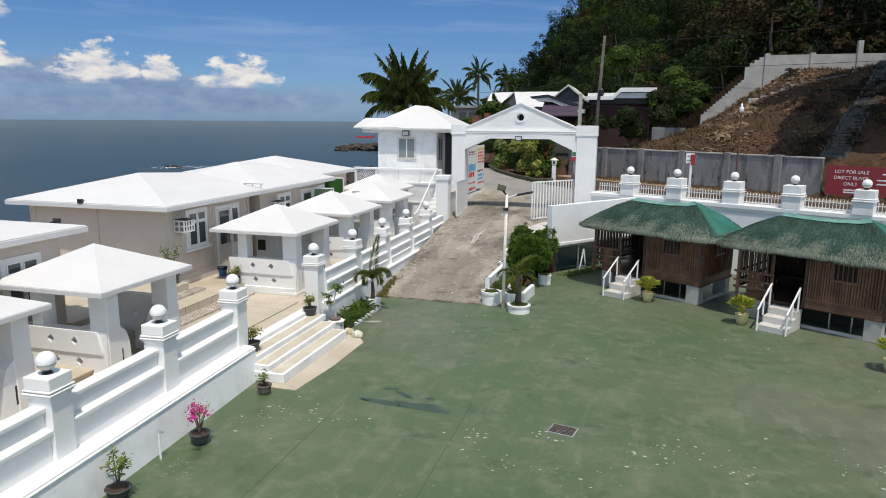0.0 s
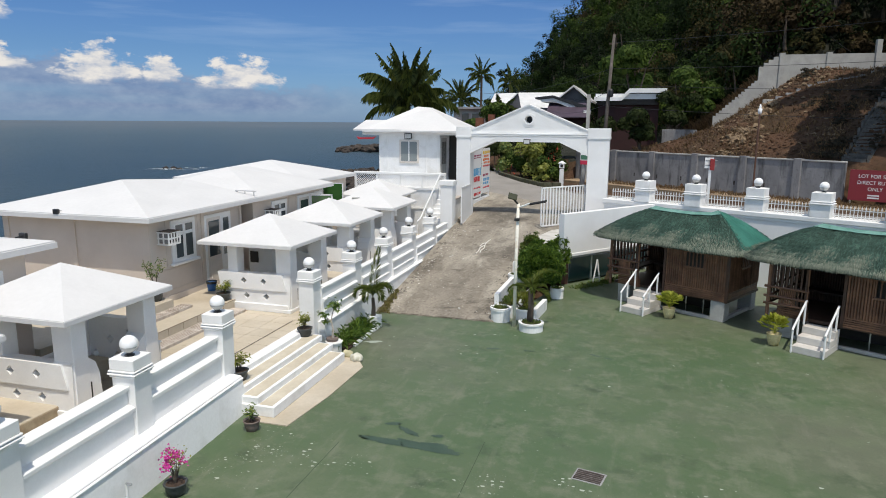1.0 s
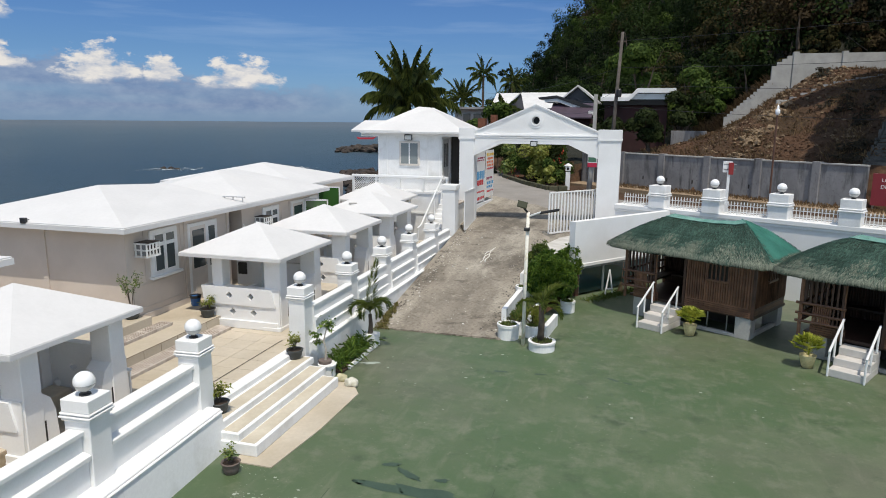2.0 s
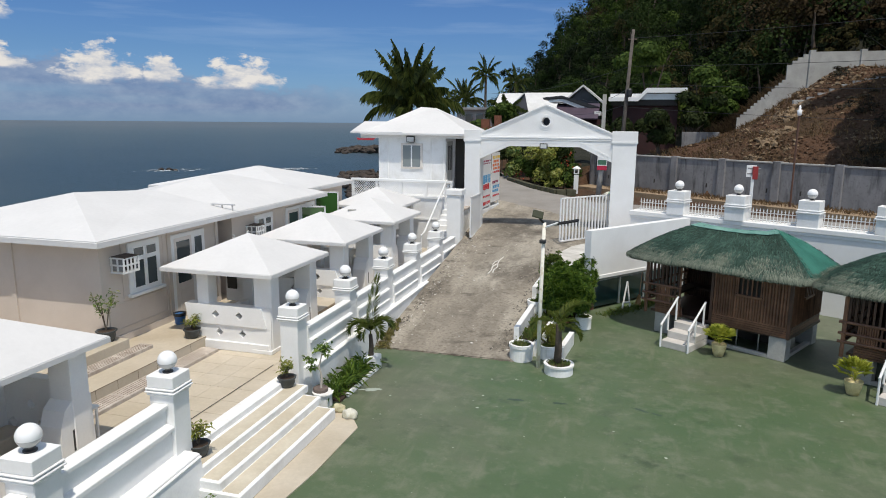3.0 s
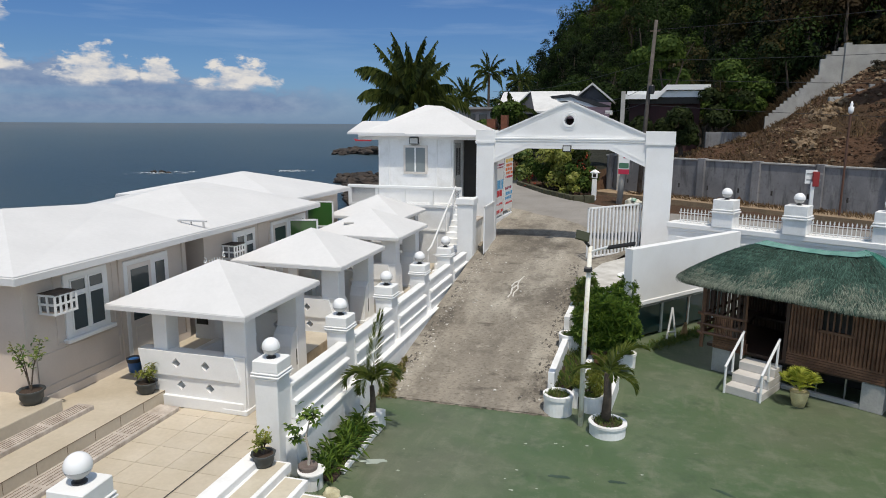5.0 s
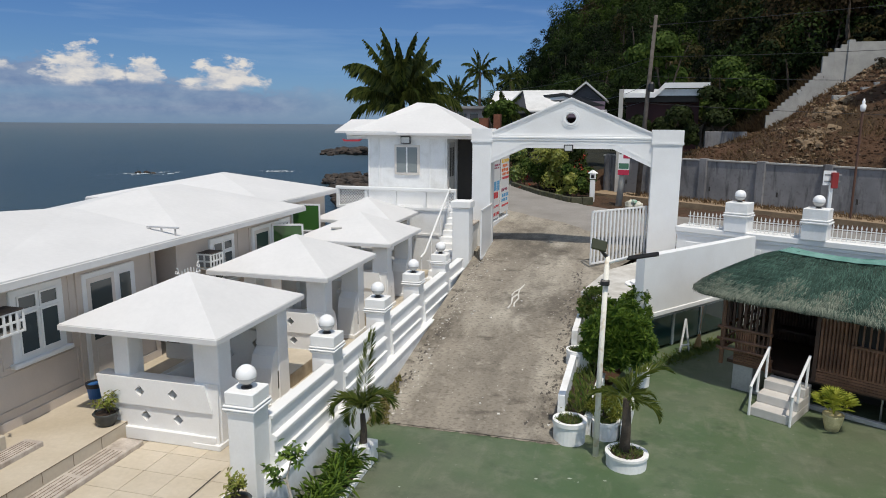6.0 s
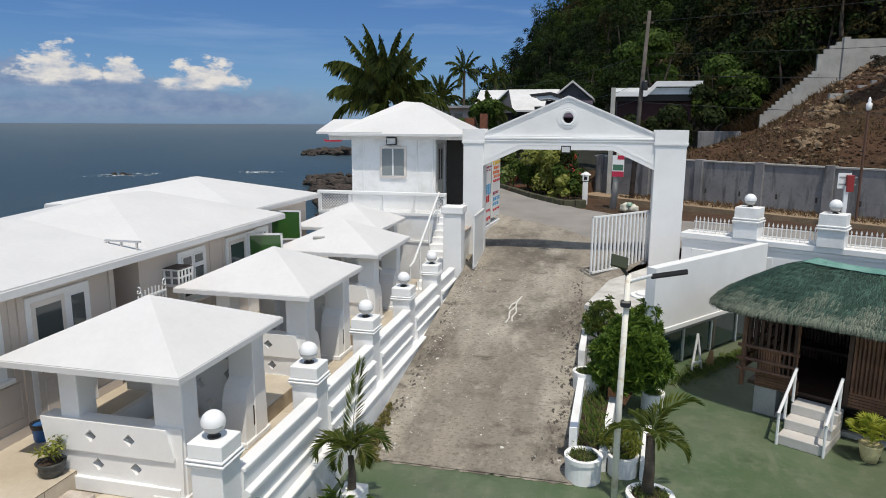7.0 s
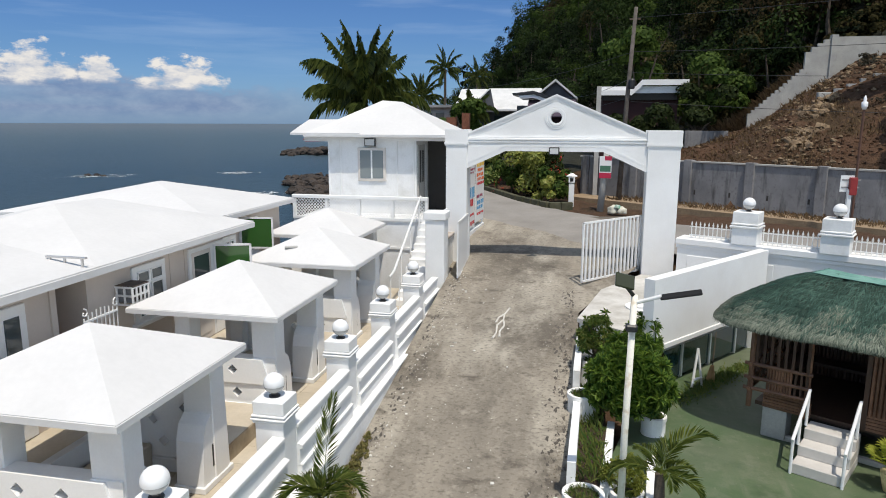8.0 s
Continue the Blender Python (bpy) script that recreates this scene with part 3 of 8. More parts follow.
# ---- pavilions ----
def pierced(name, outline, holes, axis_y, thick, material, parent):
    """A wall in the x-z plane, centred on axis_y, with real openings through it."""
    bm = B()
    sides = []
    for yy in (axis_y - thick / 2, axis_y + thick / 2):
        loops = [[bm.verts.new((x, yy, z)) for x, z in loop] for loop in (outline, *holes)]
        es = [bm.edges.new((l[k], l[(k + 1) % len(l)])) for l in loops for k in range(len(l))]
        bmesh.ops.triangle_fill(bm, edges=es, use_beauty=True)
        sides.append(loops)
    for l1, l2 in zip(*sides):
        for k in range(len(l1)):
            bm.faces.new((l1[k], l2[k], l2[(k + 1) % len(l1)], l1[(k + 1) % len(l1)]))
    bmesh.ops.recalc_face_normals(bm, faces=bm.faces)
    return part(name, bm, material, parent)


def diamond(x, z, r=0.10):
    return [(x - r, z), (x, z - r), (x + r, z), (x, z + r)]


def pavilion():
    p = thing("pavilion", "white masonry pavilion with a pyramid roof and diamond-pierced parapets", "pavilion", group="white terrace pavilions")
    W, D, Z = 1.53, 1.53, 1.94
    bm = B()
    base = [bm.verts.new(q) for q in ((-W, -D, Z), (W, -D, Z), (W, D, Z), (-W, D, Z))]
    lip = [bm.verts.new((v.co.x, v.co.y, Z + 0.10)) for v in base]
    top = bm.verts.new((0, 0, Z + 0.79))
    bm.faces.new(list(reversed(base)))
    for k in range(4):
        bm.faces.new((base[k], base[(k + 1) % 4], lip[(k + 1) % 4], lip[k]))
        bm.faces.new((lip[k], lip[(k + 1) % 4], top))
    bmesh.ops.recalc_face_normals(bm, faces=bm.faces)
    bmesh.ops.bevel(bm, geom=[e for e in bm.edges if all(v in lip for v in e.verts)], offset=0.012, segments=2, affect="EDGES")
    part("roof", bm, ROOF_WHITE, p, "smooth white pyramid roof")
    for x0, x1 in ((-0.76, -0.44), (0.83, 1.31)):
        for y in (-1.0, 1.0):
            part("column", box(B(), x0, x1, y - 0.19, y + 0.19, 0, Z, 0.015), WHITE, p)
    for y, front in ((-1.13, True), (1.13, False)):
        part("parapet_base", box(B(), -1.0, 1.24, y - 0.16, y + 0.16, 0, 0.23, 0.012), WHITE, p)
        if front:
            pierced("parapet", [(-0.98, 0.23), (1.14, 0.23), (1.14, 0.64), (-0.98, 0.64)], [diamond(-0.14, 0.44), diamond(0.50, 0.44)], y, 0.21, WHITE, p)
            pierced("parapet_band", [(-0.98, 0.64), (1.18, 0.64), (1.18, 0.70), (1.06, 1.12), (-1.06, 1.12)], [diamond(-0.20, 0.90), diamond(0.45, 0.90)], y, 0.29, WHITE, p)
        else:
            pierced("rear_wall", [(-0.98, 0.23), (1.14, 0.23), (1.14, 1.35), (-0.98, 1.35)], [diamond(-0.3, 0.5), diamond(0.3, 0.5), diamond(0.14, 0.86), diamond(0.70, 1.08)], y, 0.2, WHITE, p)
    for sy in (-1, 1):
        bm = B()
        prism(bm, [(sy * 1.26, 0.0), (sy * 0.50, 0.0), (sy * 0.50, 0.12), (sy * 0.55, 0.78), (sy * 0.64, 1.02), (sy * 0.80, 1.14), (sy * 1.22, 1.14)], "x", 0.84, 1.29)
        part("flared_base", bm, WHITE, p)
        # Dark patch on the face: the slot's shade as colour.
        part("slot", box(B(), 1.2, 1.294, sy * 0.82 - 0.05, sy * 0.82 + 0.05, 0.30, 0.66), DARK, p, "narrow dark patch coloured as a shaded slot")
        part("side_base", box(B(), 0.80, 1.33, sy * 0.88 - 0.42, sy * 0.88 + 0.42, 0, 0.10, 0.01), WHITE, p)
    part("bench", box(B(), -0.42, 0.1, -0.95, 1.0, 0, 0.45, 0.02), TILE, p, "beige tiled bench")
    part("bench_back", box(B(), -0.72, -0.56, -0.8, 0.8, 0, 0.72, 0.01), WHITE, p)
    bm = B()
    box(bm, -0.25, -0.19, -0.02, 0.02, 1.78, Z), box(bm, -0.245, -0.195, -0.06, 0.06, 1.66, 1.78, 0.01)
    part("ceiling_bracket", bm, METAL_WHITE, p)
    return p


pav = pavilion()
pav.matrix_basis = pose(-11.42, 20.16, 0.66)
for x, y, k in ((-11.56, 12.42, 0.94), (-12.0, 8.62, 1.0), (-11.54, 24.6, 1.0), (-11.62, 29.05, 1.0), (-12.95, 33.1, 1.0)):
    copy_thing(pav, pose(x, y, 0.66) @ Matrix.Diagonal((k, k, 1.0, 1.0)))


def side_table():
    t = thing("side_table", "white plastic table beside the pavilion", "table", (-11.0, 13.72, 0.66))
    part("tabletop", box(B(), -0.45, 0.38, -0.3, 0.3, 0.66, 0.70, 0.012), METAL_WHITE, t)
    for sx in (-0.41, 0.33):
        for sy in (-0.26, 0.26):
            part("leg", box(B(), sx - 0.02, sx + 0.02, sy - 0.02, sy + 0.02, 0, 0.66, 0.005), METAL_WHITE, t)


side_table()
rv = thing("roof_offcut", "small weathered offcut lying on a pavilion roof", "offcut", (-12.0, 28.12, 2.99), 25)
part("board", box(B(), -0.16, 0.16, -0.05, 0.05, -0.02, 0.03, 0.008), CONCRETE_LIGHT, rv)
setting(part("screen_wall", box(B(), -12.92, -10.62, 21.30, 21.38, 1.2, 2.595, 0.006), WHITE), "white screen wall closing the back of a pavilion", "wall")
for name, label, x0, x1, z0, z1, material in (("wall_poster", "dark framed poster on the pavilion wall", -12.86, -12.56, 1.55, 1.92, DARK), ("wall_rack", "small yellowed slatted rack on the pavilion wall", -11.1, -10.95, 1.72, 1.92, TILE)):
    w = thing(name, label, "wall decor", ((x0 + x1) / 2, 21.285 if name == "wall_poster" else 21.235, (z0 + z1) / 2))
    part("board", box(B(), (x0 - x1) / 2, (x1 - x0) / 2, -0.012, 0.012, (z0 - z1) / 2, (z1 - z0) / 2, 0.004), material, w)
# slot drain along the stair head
setting(part("slot_drain", box(B(), -9.745, -9.72, 14.2, 18.3, 0.655, 0.664), DARK), "thin dark slot drain in the terrace tiles", "drain")


# ---- cottages ----
def hip_roof(name, x0, x1, y0, y1, z, ridge, parent, thick=0.15):
    """A low hip roof; `ridge` runs from the front apex, and may end on the rear edge as a saddle."""
    bm = B()
    lo = [bm.verts.new(q) for q in ((x0, y0, z), (x1, y0, z), (x1, y1, z), (x0, y1, z))]
    up = [bm.verts.new((v.co.x, v.co.y, z + thick)) for v in lo]
    top = [bm.verts.new(q) for q in ridge]
    n = len(top)
    bm.faces.new(list(reversed(lo)))
    for k in range(4):
        bm.faces.new((lo[k], lo[(k + 1) % 4], up[(k + 1) % 4], up[k]))
    bm.faces.new((up[0], up[1], top[0])), bm.faces.new((up[2], up[3], top[-1]))
    bm.faces.new((up[1], up[2], top[min(n - 1, n // 2)])), bm.faces.new((up[3], up[0], top[min(n - 1, n // 2)]))
    m = min(n - 1, n // 2)
    for k in range(n - 1):
        e, w = (up[1], up[0]) if k < m else (up[2], up[3])
        bm.faces.new((e, top[k + 1], top[k])), bm.faces.new((w, top[k], top[k + 1]))
    bmesh.ops.recalc_face_normals(bm, faces=bm.faces)
    bmesh.ops.bevel(bm, geom=[e for e in bm.edges if all(v in up for v in e.verts)], offset=0.025, segments=2, affect="EDGES")
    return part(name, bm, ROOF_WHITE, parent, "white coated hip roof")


def cottage_window(parent, y, z, w, h, x=-13.6):
    win = part("window_frame", box(B(), x - 0.05, x + 0.045, y - w / 2 - 0.13, y + w / 2 + 0.13, z - 0.1, z + h + 0.12, 0.012), WHITE, parent, "white moulded window surround")
    for a, b, c, d in ((-w / 2, -0.025, 0, h * 0.70), (0.025, w / 2, 0, h * 0.70), (-w / 2, -0.025, h * 0.74, h), (0.025, w / 2, h * 0.74, h)):
        part("pane", box(B(), x - 0.02, x + 0.050, y + a + 0.03, y + b - 0.03, z + c + 0.03, z + d - 0.03), GLASS, win, "dark reflective pane")
        bm = B()
        for q in ((a, b, c, c + 0.03), (a, b, d - 0.03, d), (a, a + 0.03, c + 0.03, d - 0.03), (b - 0.03, b, c + 0.03, d - 0.03)):
            box(bm, x, x + 0.068, y + q[0], y + q[1], z + q[2], z + q[3])
        part("sash", bm, WHITE, win)
    part("sill", box(B(), x - 0.02, x + 0.13, y - w / 2 - 0.2, y + w / 2 + 0.2, z - 0.17, z - 0.095, 0.012), WHITE, win)
    return win


def cottage_door(parent, y, w, z, h, x=-13.6, side=0.45):
    d = part("door_frame", box(B(), x - 0.05, x + 0.045, y - w / 2 - 0.1, y + w / 2 + side + 0.16, z, z + h + 0.1, 0.012), WHITE, parent, "white moulded door surround")
    part("door_leaf", box(B(), x, x + 0.055, y - w / 2, y + w / 2, z + 0.02, z + h), CREAM_TRIM, d)
    part("pane", box(B(), x, x + 0.062, y - w / 2 + 0.09, y + w / 2 - 0.09, z + 0.95, z + h - 0.1), GLASS, d)
    part("panel", box(B(), x, x + 0.066, y - w / 2 + 0.12, y + w / 2 - 0.12, z + 0.14, z + 0.8, 0.01), CREAM_TRIM, d)
    part("side_light", box(B(), x, x + 0.062, y + w / 2 + 0.16, y + w / 2 + side, z + 0.9, z + h - 0.08), GLASS, d)
    part("side_panel", box(B(), x, x + 0.055, y + w / 2 + 0.1, y + w / 2 + side + 0.06, z + 0.02, z + 0.86), WHITE, d)
    part("door_knob", box(B(), x + 0.06, x + 0.11, y + w / 2 - 0.1, y + w / 2 - 0.06, z + 0.98, z + 1.06, 0.01), STEEL, d)
    return d


def wall_frame(parent, y0, y1, z0, z1, x=-13.6):
    """A thin raised moulding round a wall panel."""
    bm = B()
    for a, b, c, d in ((y0, y1, z0, z0 + 0.035), (y0, y1, z1 - 0.035, z1), (y0, y0 + 0.035, z0 + 0.035, z1 - 0.035), (y1 - 0.035, y1, z0 + 0.035, z1 - 0.035)):
        box(bm, x - 0.01, x + 0.018, a, b, c, d)
    part("wall_moulding", bm, CREAM, parent)


def air_conditioner(y, z, x=-13.6):
    a = thing("air_conditioner", "window air conditioner inside a white slatted cage", "air conditioner", (x, y, z), group="caged air conditioners")
    part("body", box(B(), -0.02, 0.38, -0.27, 0.27, 0.04, 0.40, 0.01), CONCRETE, a)
    part("grille", box(B(), 0.2, 0.404, -0.24, 0.24, 0.08, 0.36), DARK, a)
    part("cage_top", box(B(), 0, 0.47, -0.33, 0.33, 0.44, 0.47), mat("rusty_cage_top", (0.12, 0.09, 0.075), (0.06, 0.045, 0.04), rough=0.8, scale=6), a)
    for k in range(5):
        yy = -0.32 + 0.16 * k
        part("cage_slat", box(B(), 0.44, 0.465, yy - 0.028, yy + 0.028, -0.02, 0.45), METAL_WHITE, a)
    for yy in (-0.32, 0.32):
        for xx in (0.02, 0.22):
            part("cage_slat", box(B(), xx, xx + 0.05, yy - 0.012, yy + 0.012, -0.02, 0.45), METAL_WHITE, a)
        for zz in (-0.02, 0.2, 0.41):
            part("cage_rail", box(B(), 0, 0.46, yy - 0.014, yy + 0.014, zz, zz + 0.05), METAL_WHITE, a)
    for zz in (-0.02, 0.2, 0.41):
        part("cage_rail", box(B(), 0.438, 0.467, -0.33, 0.33, zz, zz + 0.045), METAL_WHITE, a)
    a.scale = (0.85, 0.76, 0.80)
    return a


def cottage(y0, y1, x1, z0, roof, apex, label):
    c = thing("cottage", label, "cottage", group="seaside cottages")
    part("wall", box(B(), roof[0] + 0.4, x1, y0, y1, z0, 3.47), CREAM, c)
    part("wall_plinth", box(B(), x1 - 0.2, x1 + 0.03, y0 - 0.03, y1, z0, z0 + 0.22, 0.01), CREAM, c)
    x0, rx, ry0, ry1 = roof
    hip_roof("roof", x0, rx, ry0, ry1, 3.44, apex, c)
    return c


c1 = cottage(17.4, 22.0, -13.6, 0.9, (-19.1, -13.12, 16.9, 22.5), ((-16.15, 19.45, 4.33), (-16.1, 22.5, 4.12)), "cream rendered seaside cottage with a white hip roof")
cottage_window(c1, 18.87, 2.14, 0.86, 1.04)
cottage_door(c1, 20.35, 0.72, 0.96, 2.18)
wall_frame(c1, 17.6, 19.7, 1.25, 1.9)
wall_frame(c1, 18.1, 19.62, 1.98, 3.32)
for a in (17.4, 19.75, 21.85):
    part("pilaster", box(B(), -13.62, -13.565, a, a + 0.13, 1.12, 3.44), CREAM, c1)
part("end_pilaster", box(B(), -16.2, -16.05, 17.36, 17.4, 1.2, 3.44), CREAM, c1)
part("end_pilaster", box(B(), -18.6, -18.45, 17.36, 17.4, 1.2, 3.44), CREAM, c1)
# Solid dark block in the gap, its colour standing for the passage's shade.
part("passage", box(B(), -18, -14.6, 22.0, 22.75, 0.9, 3.42), BAMBOO_DARK, c1, "dark block coloured as the shaded passage between cottages")
air_conditioner(18.0, 2.70)
c2 = cottage(22.75, 28.3, -13.6, 0.9, (-19.1, -13.12, 22.5, 28.4), ((-16.1, 22.5, 4.12), (-15.75, 24.6, 4.41), (-15.9, 26.2, 4.36)), "cream cottage with a stained white hip roof")
cottage_window(c2, 24.55, 2.16, 0.84, 0.96)
cottage_door(c2, 26.5, 0.8, 0.96, 2.18)
cottage_window(c2, 27.85, 2.3, 0.4, 0.85)
air_conditioner(23.75, 2.62)
wall_frame(c2, 25.3, 25.9, 1.25, 3.3)
c3 = cottage(28.75, 33.4, -14.8, 0.6, (-21.2, -14.4, 28.4, 33.8), ((-17.8, 31.1, 4.30), (-17.8, 31.4, 4.30)), "cream end cottage with a white hip roof")
cottage_window(c3, 31.2, 2.2, 0.9, 0.9, -14.8)
c0 = cottage(5.0, 13.0, -13.1, 0.9, (-20.3, -12.66, 4.6, 13.45), ((-16.5, 8.6, 4.25), (-16.5, 9.6, 4.25)), "cream cottage beside the lower pavilions")
cottage_window(c0, 11.9, 2.0, 0.8, 1.0, -13.1)
cottage_door(c0, 10.2, 0.8, 0.96, 2.1, -13.1)


def shutter(y, z, x, w, h, turn):
    s = thing("window_shutter", "green tinted window leaf in a white frame standing open", "window", (x, y, z), turn, group="open window leaves")
    part("pane", box(B(), 0.05, w - 0.05, -0.008, 0.008, 0.05, h - 0.05), GLASS_GREEN, s)
    for q in ((0, w, 0, 0.05), (0, w, h - 0.05, h), (0, 0.05, 0, h), (w - 0.05, w, 0, h)):
        part("frame_bar", box(B(), q[0], q[1], -0.02, 0.02, q[2], q[3]), METAL_WHITE, s)


shutter(27.05, 2.45, -13.55, 0.9, 0.75, 20)
shutter(30.6, 2.4, -14.75, 1.0, 0.95, 10)


def roof_bracket():
    r = thing("roof_bracket", "small rusty steel bracket on the white roof", "bracket", (-13.5, 22.35, 3.62))
    for x in (-0.45, -0.15, 0.2):
        part("leg", box(B(), x, x + 0.03, -0.02, 0.02, -0.05, 0.16), STEEL, r)
    part("rail", box(B(), -0.5, 0.3, -0.03, 0.03, 0.15, 0.18), STEEL, r)
    part("rust_stain", box(B(), -0.1, 0.28, -0.2, 0.5, -0.02, -0.012), mat("rust_stain", (0.62, 0.50, 0.32), (0.75, 0.72, 0.66), rough=0.8, scale=5), r)


roof_bracket()


def grille_gate(x, y, w=0.85, h=1.88):
    g = thing("grille_gate", "tall white wrought iron grille beside the cottage passage", "gate", (x, y, 0.95))
    for k in range(9):
        yy = k * w / 8
        part("baluster", box(B(), -0.009, 0.009, yy - 0.009, yy + 0.009, 0, h - 0.06 + 0.10 * math.sin(k / 8 * math.pi)), METAL_WHITE, g)
    for z in (0.1, 1.0, h - 0.14):
        part("rail", box(B(), -0.018, 0.018, -0.01, w + 0.01, z, z + 0.035), METAL_WHITE, g)
    for yy, turn in ((0.02, 1), (w - 0.02, -1)):
        bm = B()
        tube(bm, [(0, yy + turn * 0.09 * math.sin(a) * (1 - a / 7), h + 0.03 + 0.09 * math.cos(a) * (1 - a / 7)) for a in (0, 0.8, 1.6, 2.4, 3.2, 4.0, 4.8, 5.6)], 0.014, 6)
        part("scroll", bm, METAL_WHITE, g)


grille_gate(-13.12, 22.06)


def roof_floodlight(x, y, z, turn):
    f = thing("roof_floodlight", "small black floodlight on a roof edge", "floodlight", (x, y, z), turn, group="roof floodlights")
    part("arm", box(B(), -0.015, 0.015, -0.02, 0.12, 0, 0.03), BLACK, f)
    part("head", box(B(), -0.09, 0.09, -0.12, -0.03, -0.05, 0.09, 0.012), BLACK, f)


roof_floodlight(-16.2, 17.0, 3.62, 0)
roof_floodlight(-13.6, 13.4, 3.62, 180)


# ---- gate ----
def arch_gate():
    g = thing("entrance_gate", "white masonry gate arch with a pediment and round opening", "gate")
    Y0, Y1 = 33.7, 34.3
    for x0, x1 in ((-9.1, -8.42), (-2.9, -1.95)):
        bm = B()
        box(bm, x0, x1, Y0 - 0.06, Y1 + 0.1, 0.9, 5.62, 0.015)
        part("gate_pillar", bm, WHITE, g)
        bm = B()
        box(bm, x0 - 0.02, x1 + 0.02, Y0 - 0.075, Y1 + 0.14, 5.40, 5.43)
        box(bm, x0 - 0.045, x1 + 0.045, Y0 - 0.10, Y1 + 0.17, 5.45, 5.52)
        box(bm, x0 - 0.02, x1 + 0.02, Y0 - 0.08, Y1 + 0.13, 5.43, 5.45)
        box(bm, x0 - 0.03, x1 + 0.03, Y0 - 0.085, Y1 + 0.12, 5.52, 5.92)
        part("pillar_cap", bm, WHITE, g)
    bm = B()
    prism(bm, [(-8.42, 4.70), (-7.2, 5.26), (-4.2, 5.26), (-2.9, 4.66), (-2.9, 5.55), (-8.42, 5.55)], "y", Y0, Y1)
    part("beam", bm, WHITE, g)
    bm = B()
    prism(bm, [(-8.42, 4.70), (-7.2, 5.26), (-4.2, 5.26), (-2.9, 4.66), (-2.9, 4.76), (-4.18, 5.36), (-7.22, 5.36), (-8.42, 4.80)], "y", Y0 - 0.030, Y0 - 0.002)
    prism(bm, [(-8.42, 4.84), (-7.24, 5.40), (-4.16, 5.40), (-2.9, 4.80), (-2.9, 4.85), (-4.14, 5.45), (-7.26, 5.45), (-8.42, 4.89)], "y", Y0 - 0.018, Y0 - 0.002)
    part("arch_moulding", bm, WHITE, g)
    bm = B()
    prism(bm, [(Y0 - 0.012, 5.50), (Y0 - 0.03, 5.53), (Y0 - 0.03, 5.565), (Y0 - 0.012, 5.57), (Y0 - 0.012, 5.59), (Y0 - 0.045, 5.60), (Y0 - 0.045, 5.65), (Y0 - 0.02, 5.66), (Y0 - 0.02, 5.70), (Y1 + 0.05, 5.70), (Y1 + 0.05, 5.50)], "x", -8.44, -2.88)
    part("cornice", bm, WHITE, g)
    # pediment with a round hole
    cx, cz, R = -5.66, 6.29, 0.17
    bm = B()
    outer = [(-8.40, 5.70), (-2.90, 5.70), (-2.90, 5.74), (cx, 6.92), (-8.40, 5.74)]
    ring = [(cx + R * math.cos(k * math.tau / 24), cz + R * math.sin(k * math.tau / 24)) for k in range(24)]
    fr = {}
    for yy in (Y0 + 0.05, Y1 - 0.05):
        o = [bm.verts.new((x, yy, z)) for x, z in outer]
        i = [bm.verts.new((x, yy, z)) for x, z in ring]
        es = [bm.edges.new((o[k], o[(k + 1) % 5])) for k in range(5)] + [bm.edges.new((i[k], i[(k + 1) % 24])) for k in range(24)]
        bmesh.ops.triangle_fill(bm, edges=es, use_beauty=True)
        fr[yy] = (o, i)
    (o1, i1), (o2, i2) = fr.values()
    for a, b in ((o1, o2), (i1, i2)):
        for k in range(len(a)):
            bm.faces.new((a[k], b[k], b[(k + 1) % len(a)], a[(k + 1) % len(a)]))
    bmesh.ops.recalc_face_normals(bm, faces=bm.faces)
    part("pediment", bm, WHITE, g)
    for xa in (-8.46, -2.84):
        for dz, dy in ((0.0, -0.035), (0.06, -0.02), (0.12, 0.0)):
            bm = B()
            prism(bm, [(xa, 5.62 + dz), (cx, 6.82 + dz), (cx, 6.88 + dz), (xa, 5.68 + dz)], "y", Y0 - dy, Y1 + 0.02)
            part("raking_cornice", bm, WHITE, g)
    bm = B()
    rows = []
    for r, y in ((0.175, 0.06), (0.175, 0.015), (0.23, 0.005), (0.235, 0.025), (0.29, 0.02), (0.30, 0.035), (0.34, 0.03), (0.34, 0.06)):
        rows.append([bm.verts.new((cx + r * math.cos(k * math.tau / 28), Y0 + y, cz + r * math.sin(k * math.tau / 28))) for k in range(28)])
    for p, q in zip(rows, rows[1:]):
        for k in range(28):
            bm.faces.new((p[k], p[(k + 1) % 28], q[(k + 1) % 28], q[k]))
    bmesh.ops.recalc_face_normals(bm, faces=bm.faces)
    part("round_surround", bm, WHITE, g, smooth=False)
    return g


arch_gate()


def gate_leaf(a, b, z, h, solid=False):
    """A swung-open leaf from hinge a to free end b."""
    a, b = Vector(a), Vector(b)
    L = (b - a).length
    g = thing("gate_leaf", "white sheet metal gate leaf standing open" if solid else "white steel barred gate leaf standing open", "gate", (a.x, a.y, z), math.degrees(math.atan2(b.y - a.y, b.x - a.x)), group="gate leaves")
    for q in ((0, L, 0, 0.06), (0, L, h - 0.06, h), (0, 0.06, 0, h), (L - 0.06, L, 0, h)):
        part("frame_bar", box(B(), q[0], q[1], -0.025, 0.025, q[2], q[3], 0.005), METAL_WHITE, g)
    if solid:
        part("sheet", box(B(), 0.06, L - 0.06, -0.01, 0.01, 0.06, h - 0.06), METAL_WHITE, g)
    n = 15
    for k in range(1, n) if not solid else ():
        x = L * k / n
        part("bar", box(B(), x - 0.032, x + 0.032, -0.02, 0.02, 0.06, h - 0.06), METAL_WHITE, g)
    return g


